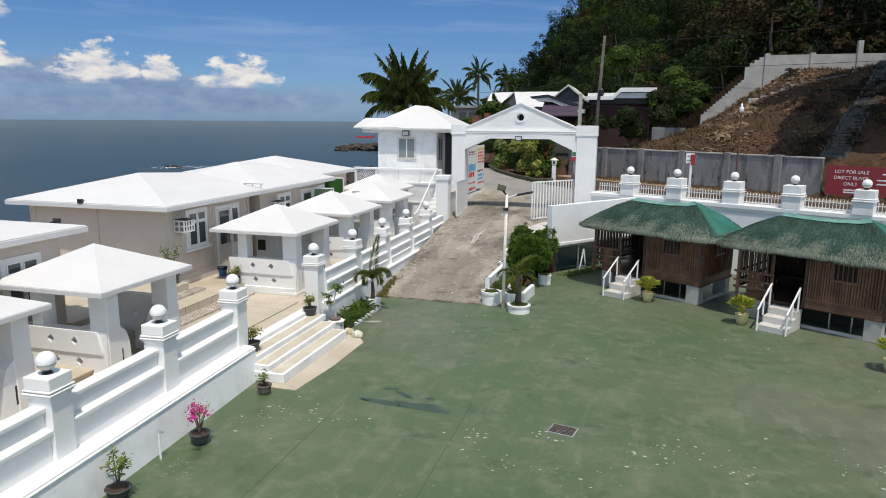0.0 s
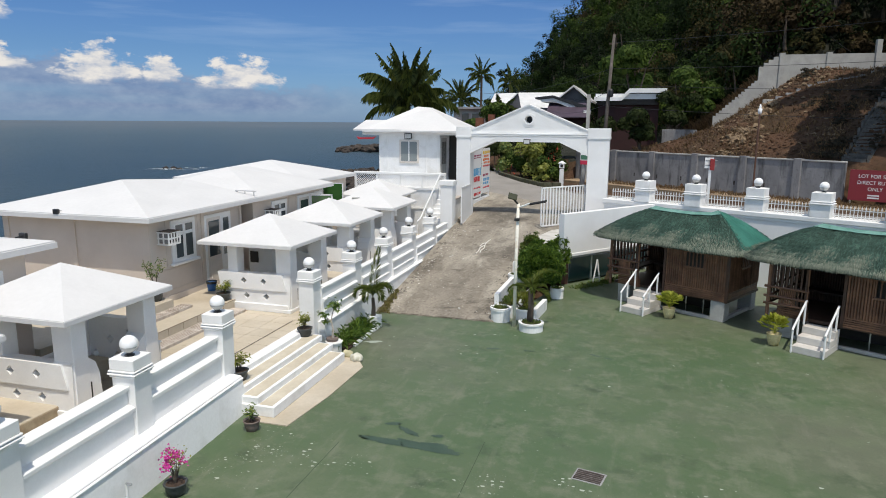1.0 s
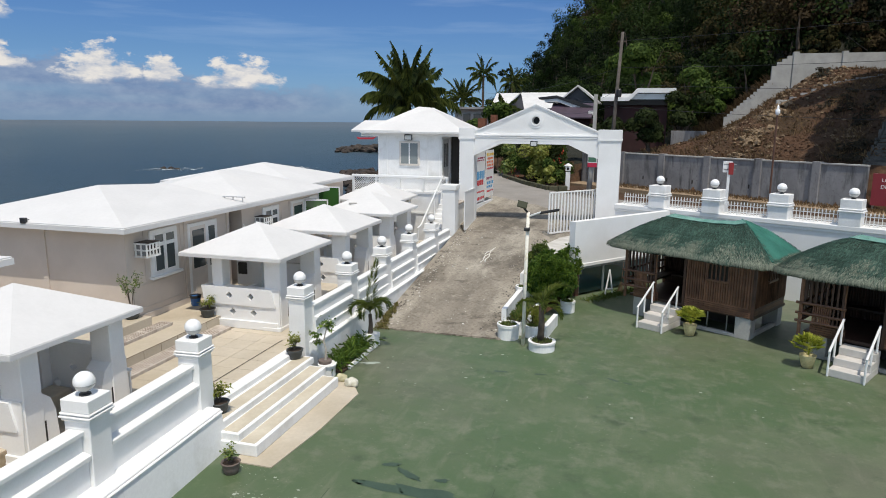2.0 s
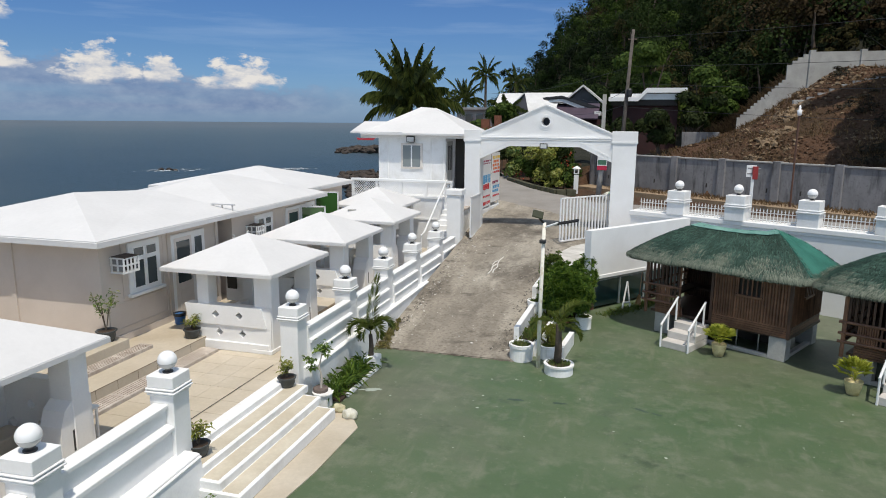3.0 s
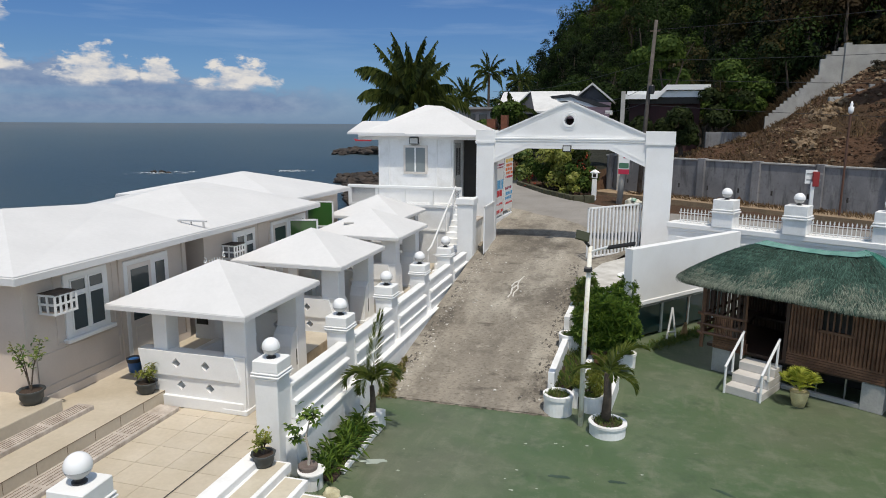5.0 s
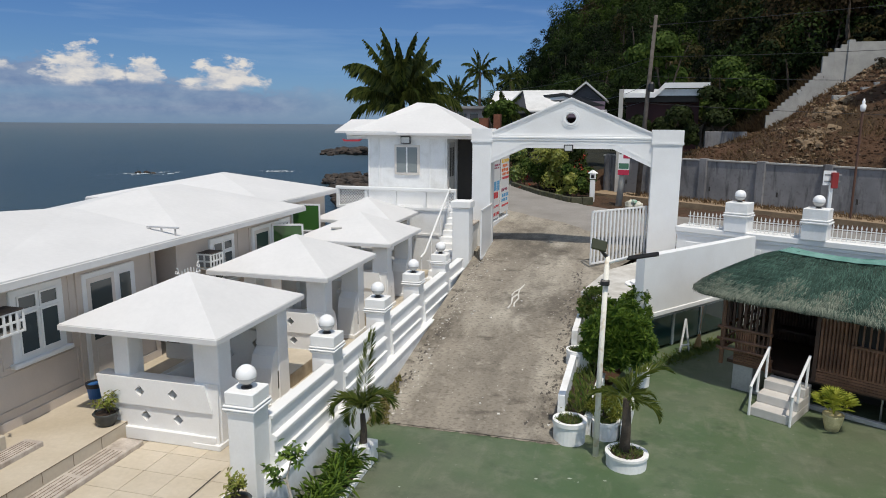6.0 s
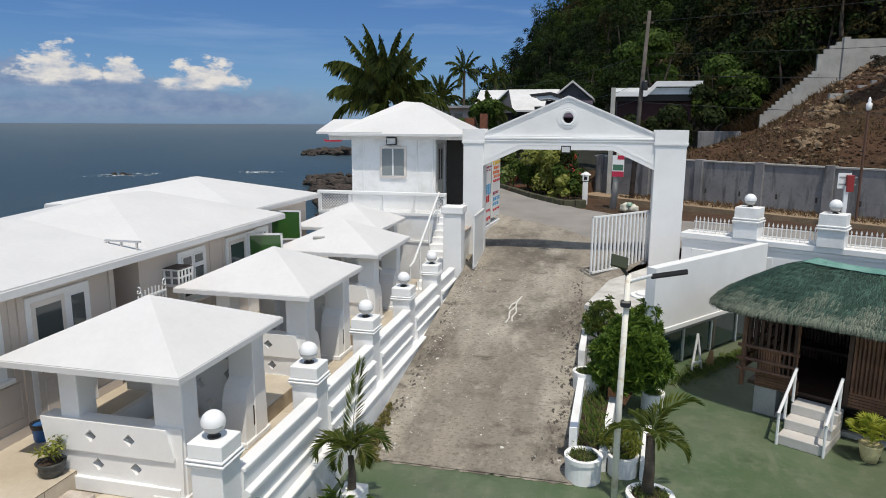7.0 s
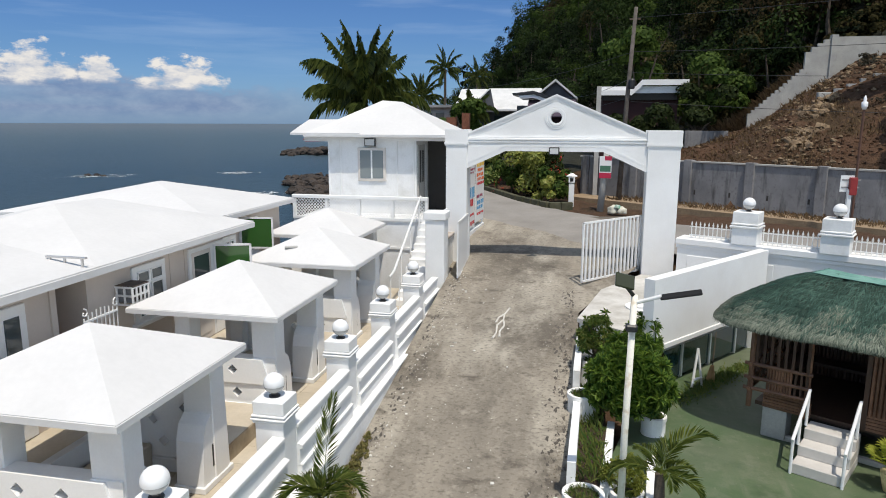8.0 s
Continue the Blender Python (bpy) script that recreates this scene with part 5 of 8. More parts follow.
def bamboo_hut():
    h = thing("bamboo_hut", "raised brown bamboo hut with a green-netted thatch roof", "hut", group="bamboo huts")
    for x, y in ((0.0, 0.2), (3.35, 0.2), (0.0, 2.3), (3.35, 2.3)):
        part("footing", box(B(), x, x + 0.45, y, y + 0.38, 0, 0.66, 0.012), CONCRETE_LIGHT, h)
    part("base_kerb", box(B(), 0.1, 3.75, 0.22, 0.34, 0, 0.1, 0.01), CONCRETE_LIGHT, h)
    part("base_kerb", box(B(), 3.62, 3.76, 0.3, 2.6, 0, 0.1, 0.01), CONCRETE_LIGHT, h)
    part("floor", box(B(), -0.15, 3.85, 0.2, 2.7, 0.62, 0.70), BAMBOO_DARK, h)
    # Dark sheet added under the floor, its colour standing in for shade.
    part("underfloor_shade", box(B(), 0.5, 3.3, 1.5, 1.56, 0, 0.62), DARK, h, "added dark sheet for the shade under the floor")
    for x in (2.35, 2.95):
        bm = B()
        tube(bm, [(x, 0.6, 0), (x, 0.6, 0.62)], 0.022, 6)
        part("floor_prop", bm, STEEL, h)
    # room on the east half
    for k in range(5):
        z = 0.66 + 0.062 * k
        part("skirt_board", box(B(), 1.72, 3.83, 0.175, 0.215, z, z + 0.055, 0.006), BAMBOO, h)
        part("skirt_board", box(B(), 3.79, 3.83, 0.215, 2.65, z, z + 0.055, 0.006), BAMBOO, h)
    part("corner_post", box(B(), 1.68, 1.76, 0.16, 0.26, 0.66, 2.3), BAMBOO_DARK, h)
    part("corner_post", box(B(), 3.79, 3.87, 0.16, 0.24, 0.66, 2.3), BAMBOO_DARK, h)
    bamboo_slats(h, 1.76, 2.42, 0.2, 0.94, 2.28)
    bamboo_slats(h, 3.08, 3.80, 0.2, 0.94, 2.28)
    bamboo_slats(h, 2.42, 3.08, 0.2, 0.94, 1.62)
    bamboo_slats(h, 2.42, 3.08, 0.2, 2.12, 2.28)
    bamboo_slats(h, 0.3, 1.15, 3.82, 0.94, 2.28, "y")
    bamboo_slats(h, 1.15, 1.75, 3.82, 0.94, 1.62, "y")
    bamboo_slats(h, 1.75, 2.65, 3.82, 0.94, 2.28, "y")
    # Solid dark block: the room's inner shade put into colour.
    part("room_shade", box(B(), 1.76, 3.78, 0.26, 2.6, 0.72, 2.25), DARK, h)
    w = part("window_frame", box(B(), 2.38, 3.12, 0.13, 0.19, 1.58, 1.64), BAMBOO, h, "small barred bamboo window")
    part("window_head", box(B(), 2.38, 3.12, 0.13, 0.19, 2.10, 2.15), BAMBOO, w)
    for k in range(6):
        x = 2.42 + k * 0.126
        part("window_bar", box(B(), x, x + 0.035, 0.15, 0.19, 1.62, 2.12), BAMBOO, w)
    part("window_frame", box(B(), 3.83, 3.9, 1.1, 1.8, 1.58, 1.64), BAMBOO, h)
    for k in range(5):
        part("window_bar", box(B(), 3.84, 3.88, 1.17 + 0.13 * k, 1.205 + 0.13 * k, 1.62, 2.12), BAMBOO, h)
    # open porch on the west half
    for x, y in ((-0.22, 0.02), (0.78, 0.1), (-0.22, 2.6), (1.7, 2.6)):
        bm = B()
        tube(bm, [(x, y, 0.5 if y > 1 else 0.62), (x, y, 2.3)], 0.05, 8)
        part("porch_post", bm, BAMBOO, h)
    for k in range(5):
        part("porch_skirt", box(B(), 0.0, 0.86, 0.16, 0.2, 0.62 + 0.06 * k, 0.672 + 0.06 * k, 0.006), BAMBOO, h)
    for z in (1.0, 1.22, 1.50):
        bm = B()
        tube(bm, [(-0.34, 0.0, z), (0.86, 0.06, z)], 0.038, 8)
        part("porch_rail", bm, BAMBOO, h)
        bm = B()
        tube(bm, [(-0.22, -0.08, z), (-0.22, 2.65, z)], 0.038, 8)
        part("porch_rail", bm, BAMBOO, h)
    for k in range(8):
        x = -0.16 + k * 0.13
        part("porch_slat", box(B(), x, x + 0.05, 0.02, 0.05, 1.5, 2.25), BAMBOO_DARK, h)
    bamboo_slats(h, 0.06, 0.52, 0.05, 1.02, 1.48, n=9)
    for k in range(3):
        part("porch_slat", box(B(), 0.56 + 0.1 * k, 0.6 + 0.1 * k, 0.03, 0.07, 1.0, 1.48), BAMBOO_DARK, h)
    for k in range(11):
        y = 0.2 + k * 0.22
        part("porch_slat", box(B(), -0.25, -0.2, y, y + 0.05, 1.0, 2.25), BAMBOO_DARK, h)
    # Dark slats and an added dark sheet colour in the porch's inner shade.
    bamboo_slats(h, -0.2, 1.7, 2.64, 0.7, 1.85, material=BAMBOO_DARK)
    part("porch_shade", box(B(), -0.2, 1.72, 2.68, 2.72, 0.66, 1.8), DARK, h)
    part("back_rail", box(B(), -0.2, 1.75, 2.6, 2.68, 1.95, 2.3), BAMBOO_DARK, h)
    part("bench", box(B(), -0.1, 1.6, 2.1, 2.55, 1.05, 1.12), BAMBOO_DARK, h)
    part("bench", box(B(), -0.1, 0.3, 0.5, 2.1, 1.05, 1.12), BAMBOO_DARK, h)
    part("wall_plate", box(B(), -0.25, 3.86, 0.08, 0.18, 2.14, 2.24), BAMBOO_DARK, h)
    thatch_roof(h)
    # entrance steps with white rails
    for k in range(3):
        part("step", box(B(), 0.88, 1.72, -1.02 + 0.36 * k, 0.14, 0.20 * k, 0.20 * (k + 1), 0.012), STEP_TILE, h, "cream-tiled concrete step" if k == 0 else "")
    for x in (0.88, 1.70):
        for k, (y, a, b) in enumerate(((-1.04, 0.2, 0.66), (-0.66, 0.41, 0.92), (-0.2, 0.62, 1.24))):
            bm = B()
            tube(bm, [(x, y, a if k else 0.0), (x, y, b)], 0.028, 8)
            part("rail_post", bm, METAL_WHITE, h)
        bm = B()
        tube(bm, [(x, -1.08, 0.64), (x, -0.14, 1.30)], 0.03, 8)
        part("handrail", bm, METAL_WHITE, h, "white tubular handrail")
    return h


hut = bamboo_hut()
hut.matrix_basis = pose(-1.2, 25.8, 0, 0, 0, -30)
copy_thing(hut, pose(3.42, 22.98, 0, 0, 0, -30))


# ---- plants ----
def leaf_quads(vs, fs, p, d, length, width, up=Vector((0, 0, 1)), droop=0.25, fold=True):
    """One pointed leaf from p along d."""
    d = d.normalized()
    c = d.cross(up)
    if c.length < 0.05:
        c = d.cross(Vector((1, 0, 0)))
    c.normalize()
    q = p + d * length * 0.5
    r = p + d * length - up * droop * length
    i = len(vs)
    vs += [p, q + c * width, q - c * width, r]
    fs += [(i, i + 1, i + 3), (i, i + 3, i + 2)]


def pot(parent, r=0.19, h=0.24, material=None, wave=0.05):
    bm = B()
    lathe(bm, [(r * 0.68, 0), (r * 0.92, h * 0.45), (r * 0.90, h * 0.75), (r * 1.06, h * 0.88), (r * 1.1, h), (r * 0.92, h * 0.99), (r * 0.88, h * 0.9)], 32, wave=wave)
    part("pot", bm, material or POT, parent, smooth=True)
    bm = B()
    lathe(bm, [(r * 0.86, h * 0.86), (r * 0.86, h * 0.91)], 16)
    part("soil", bm, SOIL, parent)


def shrub_mesh(parent, seed, h0, height, radius, n, leaf, width, stems=5, name="foliage", label=""):
    rng = np.random.default_rng(seed)
    bm = B()
    vs, fs = [], []
    for s in range(stems):
        a = rng.uniform(0, math.tau)
        r = radius * rng.uniform(0.2, 0.9)
        tip = Vector((r * math.cos(a), r * math.sin(a), h0 + height * rng.uniform(0.55, 1.0)))
        mid = Vector((tip.x * 0.35 + rng.normal(0, 0.02), tip.y * 0.35, h0 + (tip.z - h0) * 0.5))
        tube(bm, [(0, 0, h0 - 0.04), mid, tip], [0.012, 0.009, 0.004], 5)
        for _ in range(n // stems):
            f = rng.random() ** 0.6
            p = (mid.lerp(tip, f)) + Vector(rng.normal(0, radius * 0.16, 3))
            d = Vector((rng.normal(), rng.normal(), rng.normal() * 0.6 + 0.35))
            leaf_quads(vs, fs, p, d, leaf * rng.uniform(0.6, 1.2), width * rng.uniform(0.7, 1.2))
    part("stem", bm, BARK, parent)
    return vs, fs


def potted(at, seed, kind, turn=0.0):
    specs = {"bougainvillea": ("potted bougainvillea with magenta bracts in a dark pot", 0.20, 0.24), "croton": ("potted yellow-green croton in a dark scalloped pot", 0.19, 0.23), "tree": ("potted leggy shrub with sparse leaves in a dark pot", 0.21, 0.26), "small": ("small dry potted plant in a brown pot", 0.16, 0.22)}
    label, r, h = specs[kind]
    p = thing("potted_plant", label, "potted plant", at, turn, group="potted plants")
    pot(p, r, h, POT_BROWN if kind == "small" else POT)
    if kind == "bougainvillea":
        vs, fs = shrub_mesh(p, seed, h, 0.62, 0.36, 130, 0.06, 0.02, 8)
        mesh_part("foliage", vs, fs, LEAF_LIGHT, p)
        rng = np.random.default_rng(seed + 1)
        vs, fs = [], []
        for _ in range(9):
            c = Vector((rng.normal(-0.05, 0.16), rng.normal(0, 0.16), h + rng.uniform(0.12, 0.62)))
            for _ in range(34):
                leaf_quads(vs, fs, c + Vector(rng.normal(0, 0.045, 3)), Vector(rng.normal(0, 1, 3)), 0.05, 0.022)
        tagged(mesh_part("bracts", vs, fs, PETAL, p, "bright magenta bracts"), kind="stuff")
    elif kind == "croton":
        vs, fs = shrub_mesh(p, seed, h, 0.34, 0.22, 150, 0.12, 0.022, 7)
        mesh_part("foliage", vs, fs, LEAF_LIGHT, p)
    elif kind == "tree":
        vs, fs = shrub_mesh(p, seed, h, 0.95, 0.3, 170, 0.10, 0.025, 5)
        mesh_part("foliage", vs, fs, LEAF_MIX, p)
    else:
        vs, fs = shrub_mesh(p, seed, h, 0.3, 0.2, 110, 0.09, 0.018, 6)
        mesh_part("foliage", vs, fs, LEAF_MIX, p)
    return p


POT_BROWN = mat("brown_clay_pot", (0.19, 0.15, 0.13), (0.12, 0.09, 0.08), rough=0.8, scale=6, fine=30)
LEAF_MIX = leaf_mat("mixed_green_leaves", (0.06, 0.13, 0.025), (0.22, 0.24, 0.06))
potted((-7.95, 8.68, 0), 11, "tree").scale = (0.9, 0.9, 0.68)
potted((-7.82, 10.68, 0), 12, "bougainvillea").scale = (0.9, 0.9, 0.95)
potted((-7.9, 13.16, 0), 13, "small")
potted((-8.87, 14.28, 0.54), 14, "croton")
potted((-8.94, 17.5, 0.54), 15, "croton")
potted((-13.3, 17.15, 1.25), 16, "tree")
potted((-12.2, 18.72, 0.95), 17, "croton")


def basket_plant(at, seed):
    p = thing("basket_plant", "bright green fan plant in a pale ribbed basket pot", "potted plant", at, group="basket plants")
    bm = B()
    lathe(bm, [(0.13, 0), (0.17, 0.16), (0.20, 0.32), (0.205, 0.34), (0.18, 0.33)], 20)
    part("basket", bm, mat("straw_basket", (0.82, 0.70, 0.38), (0.66, 0.54, 0.27), rough=0.9, scale=9, fine=60, grain=0.3), p, smooth=True)
    rng = np.random.default_rng(seed)
    vs, fs = [], []
    for k in range(34):
        a, e = rng.uniform(0, math.tau), rng.uniform(0.6, 1.5)
        d = Vector((math.cos(a) * math.cos(e), math.sin(a) * math.cos(e), math.sin(e)))
        tip = Vector((0, 0, 0.34)) + d * rng.uniform(0.24, 0.44)
        leaf_quads(vs, fs, Vector((0, 0, 0.32)), d, (tip - Vector((0, 0, 0.32))).length, 0.008, droop=0)
        for j in range(9):
            b = (j - 4) * 0.26
            s = d.cross(Vector((0, 0, 1))).normalized()
            leaf_quads(vs, fs, tip, d * math.cos(b) + s * math.sin(b), 0.25, 0.017, droop=0.25)
    mesh_part("fan_leaves", vs, fs, LEAF_FAN, p)
    return p


LEAF_FAN = leaf_mat("lime_fan_leaves", (0.22, 0.27, 0.025), (0.46, 0.46, 0.07))
basket_plant((0.56, 24.15, 0), 3)
basket_plant((3.32, 22.2, 0), 4)
basket_plant((6.35, 18.9, 0), 6)


FROND_RNG = random.Random(8)


def frond(vs, fs, base, az, elev, length, droop, leaf, n=26, width=0.011, hang=0.75):
    """A feathered palm frond: a drooping midrib with leaflets on both sides."""
    d = Vector((math.cos(az), math.sin(az), 0))
    pts = []
    for k in range(n + 1):
        f = k / n
        a = elev - droop * f * f
        pts.append((pts[-1] if pts else base) + (d * math.cos(a) + Vector((0, 0, math.sin(a)))) * length / n if pts else base)
    side = d.cross(Vector((0, 0, 1)))
    for k in range(1, n + 1):
        f = k / n
        p, t = pts[k], (pts[k] - pts[k - 1]).normalized()
        i = len(vs)
        w = 0.010 * (1.1 - f) * (leaf / 0.4)
        vs += [pts[k - 1] - side * w, pts[k - 1] + side * w, p + side * w, p - side * w]
        fs.append((i, i + 1, i + 2, i + 3))
        if f < 0.14:
            continue
        L = leaf * (0.30 + 0.70 * math.sin(min(1.0, 0.10 + f * 0.95) * math.pi) ** 0.5)
        for q in (-1, 1):
            for back in (0.0, 0.5):
                u = FROND_RNG.uniform
                dd = side * q * (1.0 - 0.5 * f) * u(0.6, 1.1) + t * (0.6 + 0.9 * f + u(-0.25, 0.4)) + Vector((0, 0, u(-0.2, 0.3)))
                leaf_quads(vs, fs, p.lerp(pts[k - 1], back), dd, L * u(0.6, 1.15), width * leaf / 0.4, droop=hang * u(0.2, 1.5))


def palm(at, height, seed, fronds, length, leaf, label, n=26, trunk_r=0.16, lean=(0, 0), group="", elev=(-0.4, 1.35), width=0.0045, sag=1.0, hang=0.5, skew=1.0):
    p = thing("palm_tree", label, "palm tree", at, group=group)
    rng = np.random.default_rng(seed)
    bm = B()
    top = Vector((lean[0], lean[1], height))
    pts = [Vector((0, 0, -0.3)), Vector((lean[0] * 0.25, lean[1] * 0.25, height * 0.35)), Vector((lean[0] * 0.6, lean[1] * 0.6, height * 0.7)), top]
    tube(bm, pts, [trunk_r * 1.25, trunk_r, trunk_r * 0.9, trunk_r * 0.8], 10)
    part("trunk", bm, BARK, p, smooth=True)
    vs, fs = [], []
    for k in range(fronds):
        e = elev[0] + (elev[1] - elev[0]) * ((k + 0.5) / fronds) ** skew
        az = k * 2.399 + rng.uniform(-0.3, 0.3)
        frond(vs, fs, top, az, e, length * rng.uniform(0.82, 1.1), sag * rng.uniform(0.7, 1.5) * (1.1 if e < 1 else 0.55), leaf, n, width, hang)
    tagged(mesh_part("fronds", vs, fs, PALM_LEAF, p), kind="stuff")
    return p


palm((-17.3, 50.5, 2.0), 5.2, 21, 38, 4.3, 0.74, "large coconut palm with dense arching fronds", n=54, trunk_r=0.22, group="coconut palms", elev=(-0.3, 1.58), sag=1.0, hang=1.0, width=0.0032, skew=0.62)
palm((-22.6, 84.0, 1.5), 7.2, 22, 24, 3.2, 0.55, "tall coconut palm near the shore", n=40, group="coconut palms", lean=(0.6, 0), elev=(-0.6, 1.5), sag=1.0, hang=0.7, width=0.0055, skew=0.7)
palm((-19.4, 84.0, 2.0), 9.6, 23, 18, 2.5, 0.48, "tall slender coconut palm", n=34, group="coconut palms", elev=(-0.6, 1.5), sag=1.0, hang=0.8, width=0.0055)
palm((-16.6, 88.0, 2.0), 9.0, 24, 16, 2.4, 0.46, "coconut palm beside the wooded hill", n=30, group="coconut palms", elev=(-0.6, 1.5), sag=1.0, hang=0.8, width=0.0055)
palm((-14.2, 70.0, 2.0), 5.0, 29, 16, 2.4, 0.6, "young coconut palm among the houses", n=22, group="coconut palms", sag=1.1, hang=0.8, width=0.012)


# planters at the foot of the drive
def planter_tub(at, r, h, label):
    p = thing("planter_tub", label, "planter", at, group="white round planters")
    bm = B()
    lathe(bm, [(r, 0), (r, h * 0.8), (r * 1.07, h * 0.82), (r * 1.07, h), (r * 0.82, h), (r * 0.80, h * 0.85)], 28)
    part("tub", bm, WHITE_OLD, p)
    bm = B()
    lathe(bm, [(r * 0.82, h * 0.84), (r * 0.82, h * 0.9)], 18)
    part("soil", bm, SOIL, p)
    rng = np.random.default_rng(int(r * 1000) + int(at[1] * 10))
    vs, fs = [], []
    for _ in range(260):
        a, q = rng.uniform(0, math.tau), r * 0.8 * math.sqrt(rng.random())
        leaf_quads(vs, fs, Vector((q * math.cos(a), q * math.sin(a), h * 0.88)), Vector((rng.normal(0, 0.5), rng.normal(0, 0.5), 1)), rng.uniform(0.06, 0.16), 0.008, up=Vector((0.3, 0.2, 0.9)))
    tagged(mesh_part("grass_tuft", vs, fs, LEAF_MIX, p), kind="stuff")
    return p


planter_tub((-4.58, 22.25, 0), 0.31, 0.44, "round white painted planter with short grass")
planter_tub((-3.5, 21.52, 0), 0.36, 0.26, "low round white planter holding a small palm")
planter_tub((-4.62, 25.3, 0.35), 0.28, 0.5, "round white planter beside the drive")
planter_tub((-3.9, 22.6, 0), 0.26, 0.36, "round white planter behind the lamp post")
planter_tub((-4.38, 26.9, 0.45), 0.28, 0.55, "round white planter holding a leafy shrub")
planter_tub((-3.2, 25.6, 0), 0.24, 0.38, "white planter under the leafy shrub")
pw = thing("planter_wall", "low white planter walls along the drive", "planter", kind="structure")
for (xa, ya), (xb, yb) in (((-4.78, 22.55), (-4.72, 25.1)), ((-4.25, 22.55), (-4.05, 25.1)), ((-4.75, 25.6), (-4.7, 28.0)), ((-3.55, 22.4), (-3.4, 23.9))):
    bm = B()
    za, zb = road_z(ya), road_z(yb) if xa < -4.6 else 0
    prism(bm, [(xa - 0.07, ya), (xa + 0.07, ya), (xb + 0.07, yb), (xb - 0.07, yb)], "z", -0.1, max(za, zb) + 0.34)
    part("wall", bm, WHITE_OLD, pw)
part("fill", box(B(), -4.7, -4.15, 22.6, 27.8, -0.1, 0.35), SOIL, pw)
bed_rng = np.random.default_rng(19)
bed_vs, bed_fs = [], []
for _ in range(900):
    q = Vector((bed_rng.uniform(-4.66, -4.2), bed_rng.uniform(22.7, 27.7), 0.34))
    leaf_quads(bed_vs, bed_fs, q, Vector((bed_rng.normal(0, 0.4), bed_rng.normal(0, 0.4), 1)), bed_rng.uniform(0.1, 0.4), 0.009, up=Vector((0.3, 0.2, 0.9)))
tagged(mesh_part("bed_grass", bed_vs, bed_fs, LEAF_MIX), "spiky green grass in the planter bed", "grass", kind="stuff")


def rosette_bush(at, seed, clusters, rx, ry, rz, leaf, label, name="shrub", material=None):
    """A dense rounded shrub of leaf rosettes with gaps and an uneven outline."""
    p = thing(name, label, "shrub", at)
    rng = np.random.default_rng(seed)
    bm = B()
    vs, fs = [], []
    for k in range(clusters):
        a, e = rng.uniform(0, math.tau), math.asin(rng.uniform(-0.75, 1.0))
        q = rng.uniform(0.72, 1.06) * (1 + 0.18 * math.sin(3 * a + seed) * math.cos(2 * e))
        c = Vector((rx * q * math.cos(a) * math.cos(e), ry * q * math.sin(a) * math.cos(e), rz * 1.05 + rz * q * math.sin(e)))
        out = Vector((c.x / rx, c.y / ry, (c.z - rz * 1.05) / rz + 0.35)).normalized()
        if k % 6 == 0:
            tube(bm, [(0, 0, 0), (c.x * 0.3, c.y * 0.3, c.z * 0.5), c * 0.95], [0.035, 0.02, 0.008], 5)
        for j in range(24):
            d = out * rng.uniform(0.3, 1.0) + Vector(rng.normal(0, 0.55, 3))
            leaf_quads(vs, fs, c, d, leaf * rng.uniform(0.6, 1.15), leaf * 0.085, up=out, droop=0.35)
    part("branches", bm, BARK, p)
    mesh_part("foliage", vs, fs, material or LEAF, p)
    return p


rosette_bush((-3.74, 25.3, 0.42), 41, 400, 0.69, 0.70, 0.74, 0.25, "large dense dark green shrub with rosettes of narrow leaves")
rosette_bush((-4.35, 26.9, 1.0), 42, 80, 0.34, 0.34, 0.50, 0.18, "small light green leafy shrub in a white planter", material=LEAF_MIX)
rosette_bush((-3.3, 27.2, 0.8), 43, 60, 0.36, 0.4, 0.55, 0.22, "upright dark green shrub by the wing wall")
rosette_bush((-3.95, 22.7, 0.28), 44, 50, 0.33, 0.33, 0.3, 0.15, "low yellow-green shrub in a planter", material=LEAF_LIGHT)

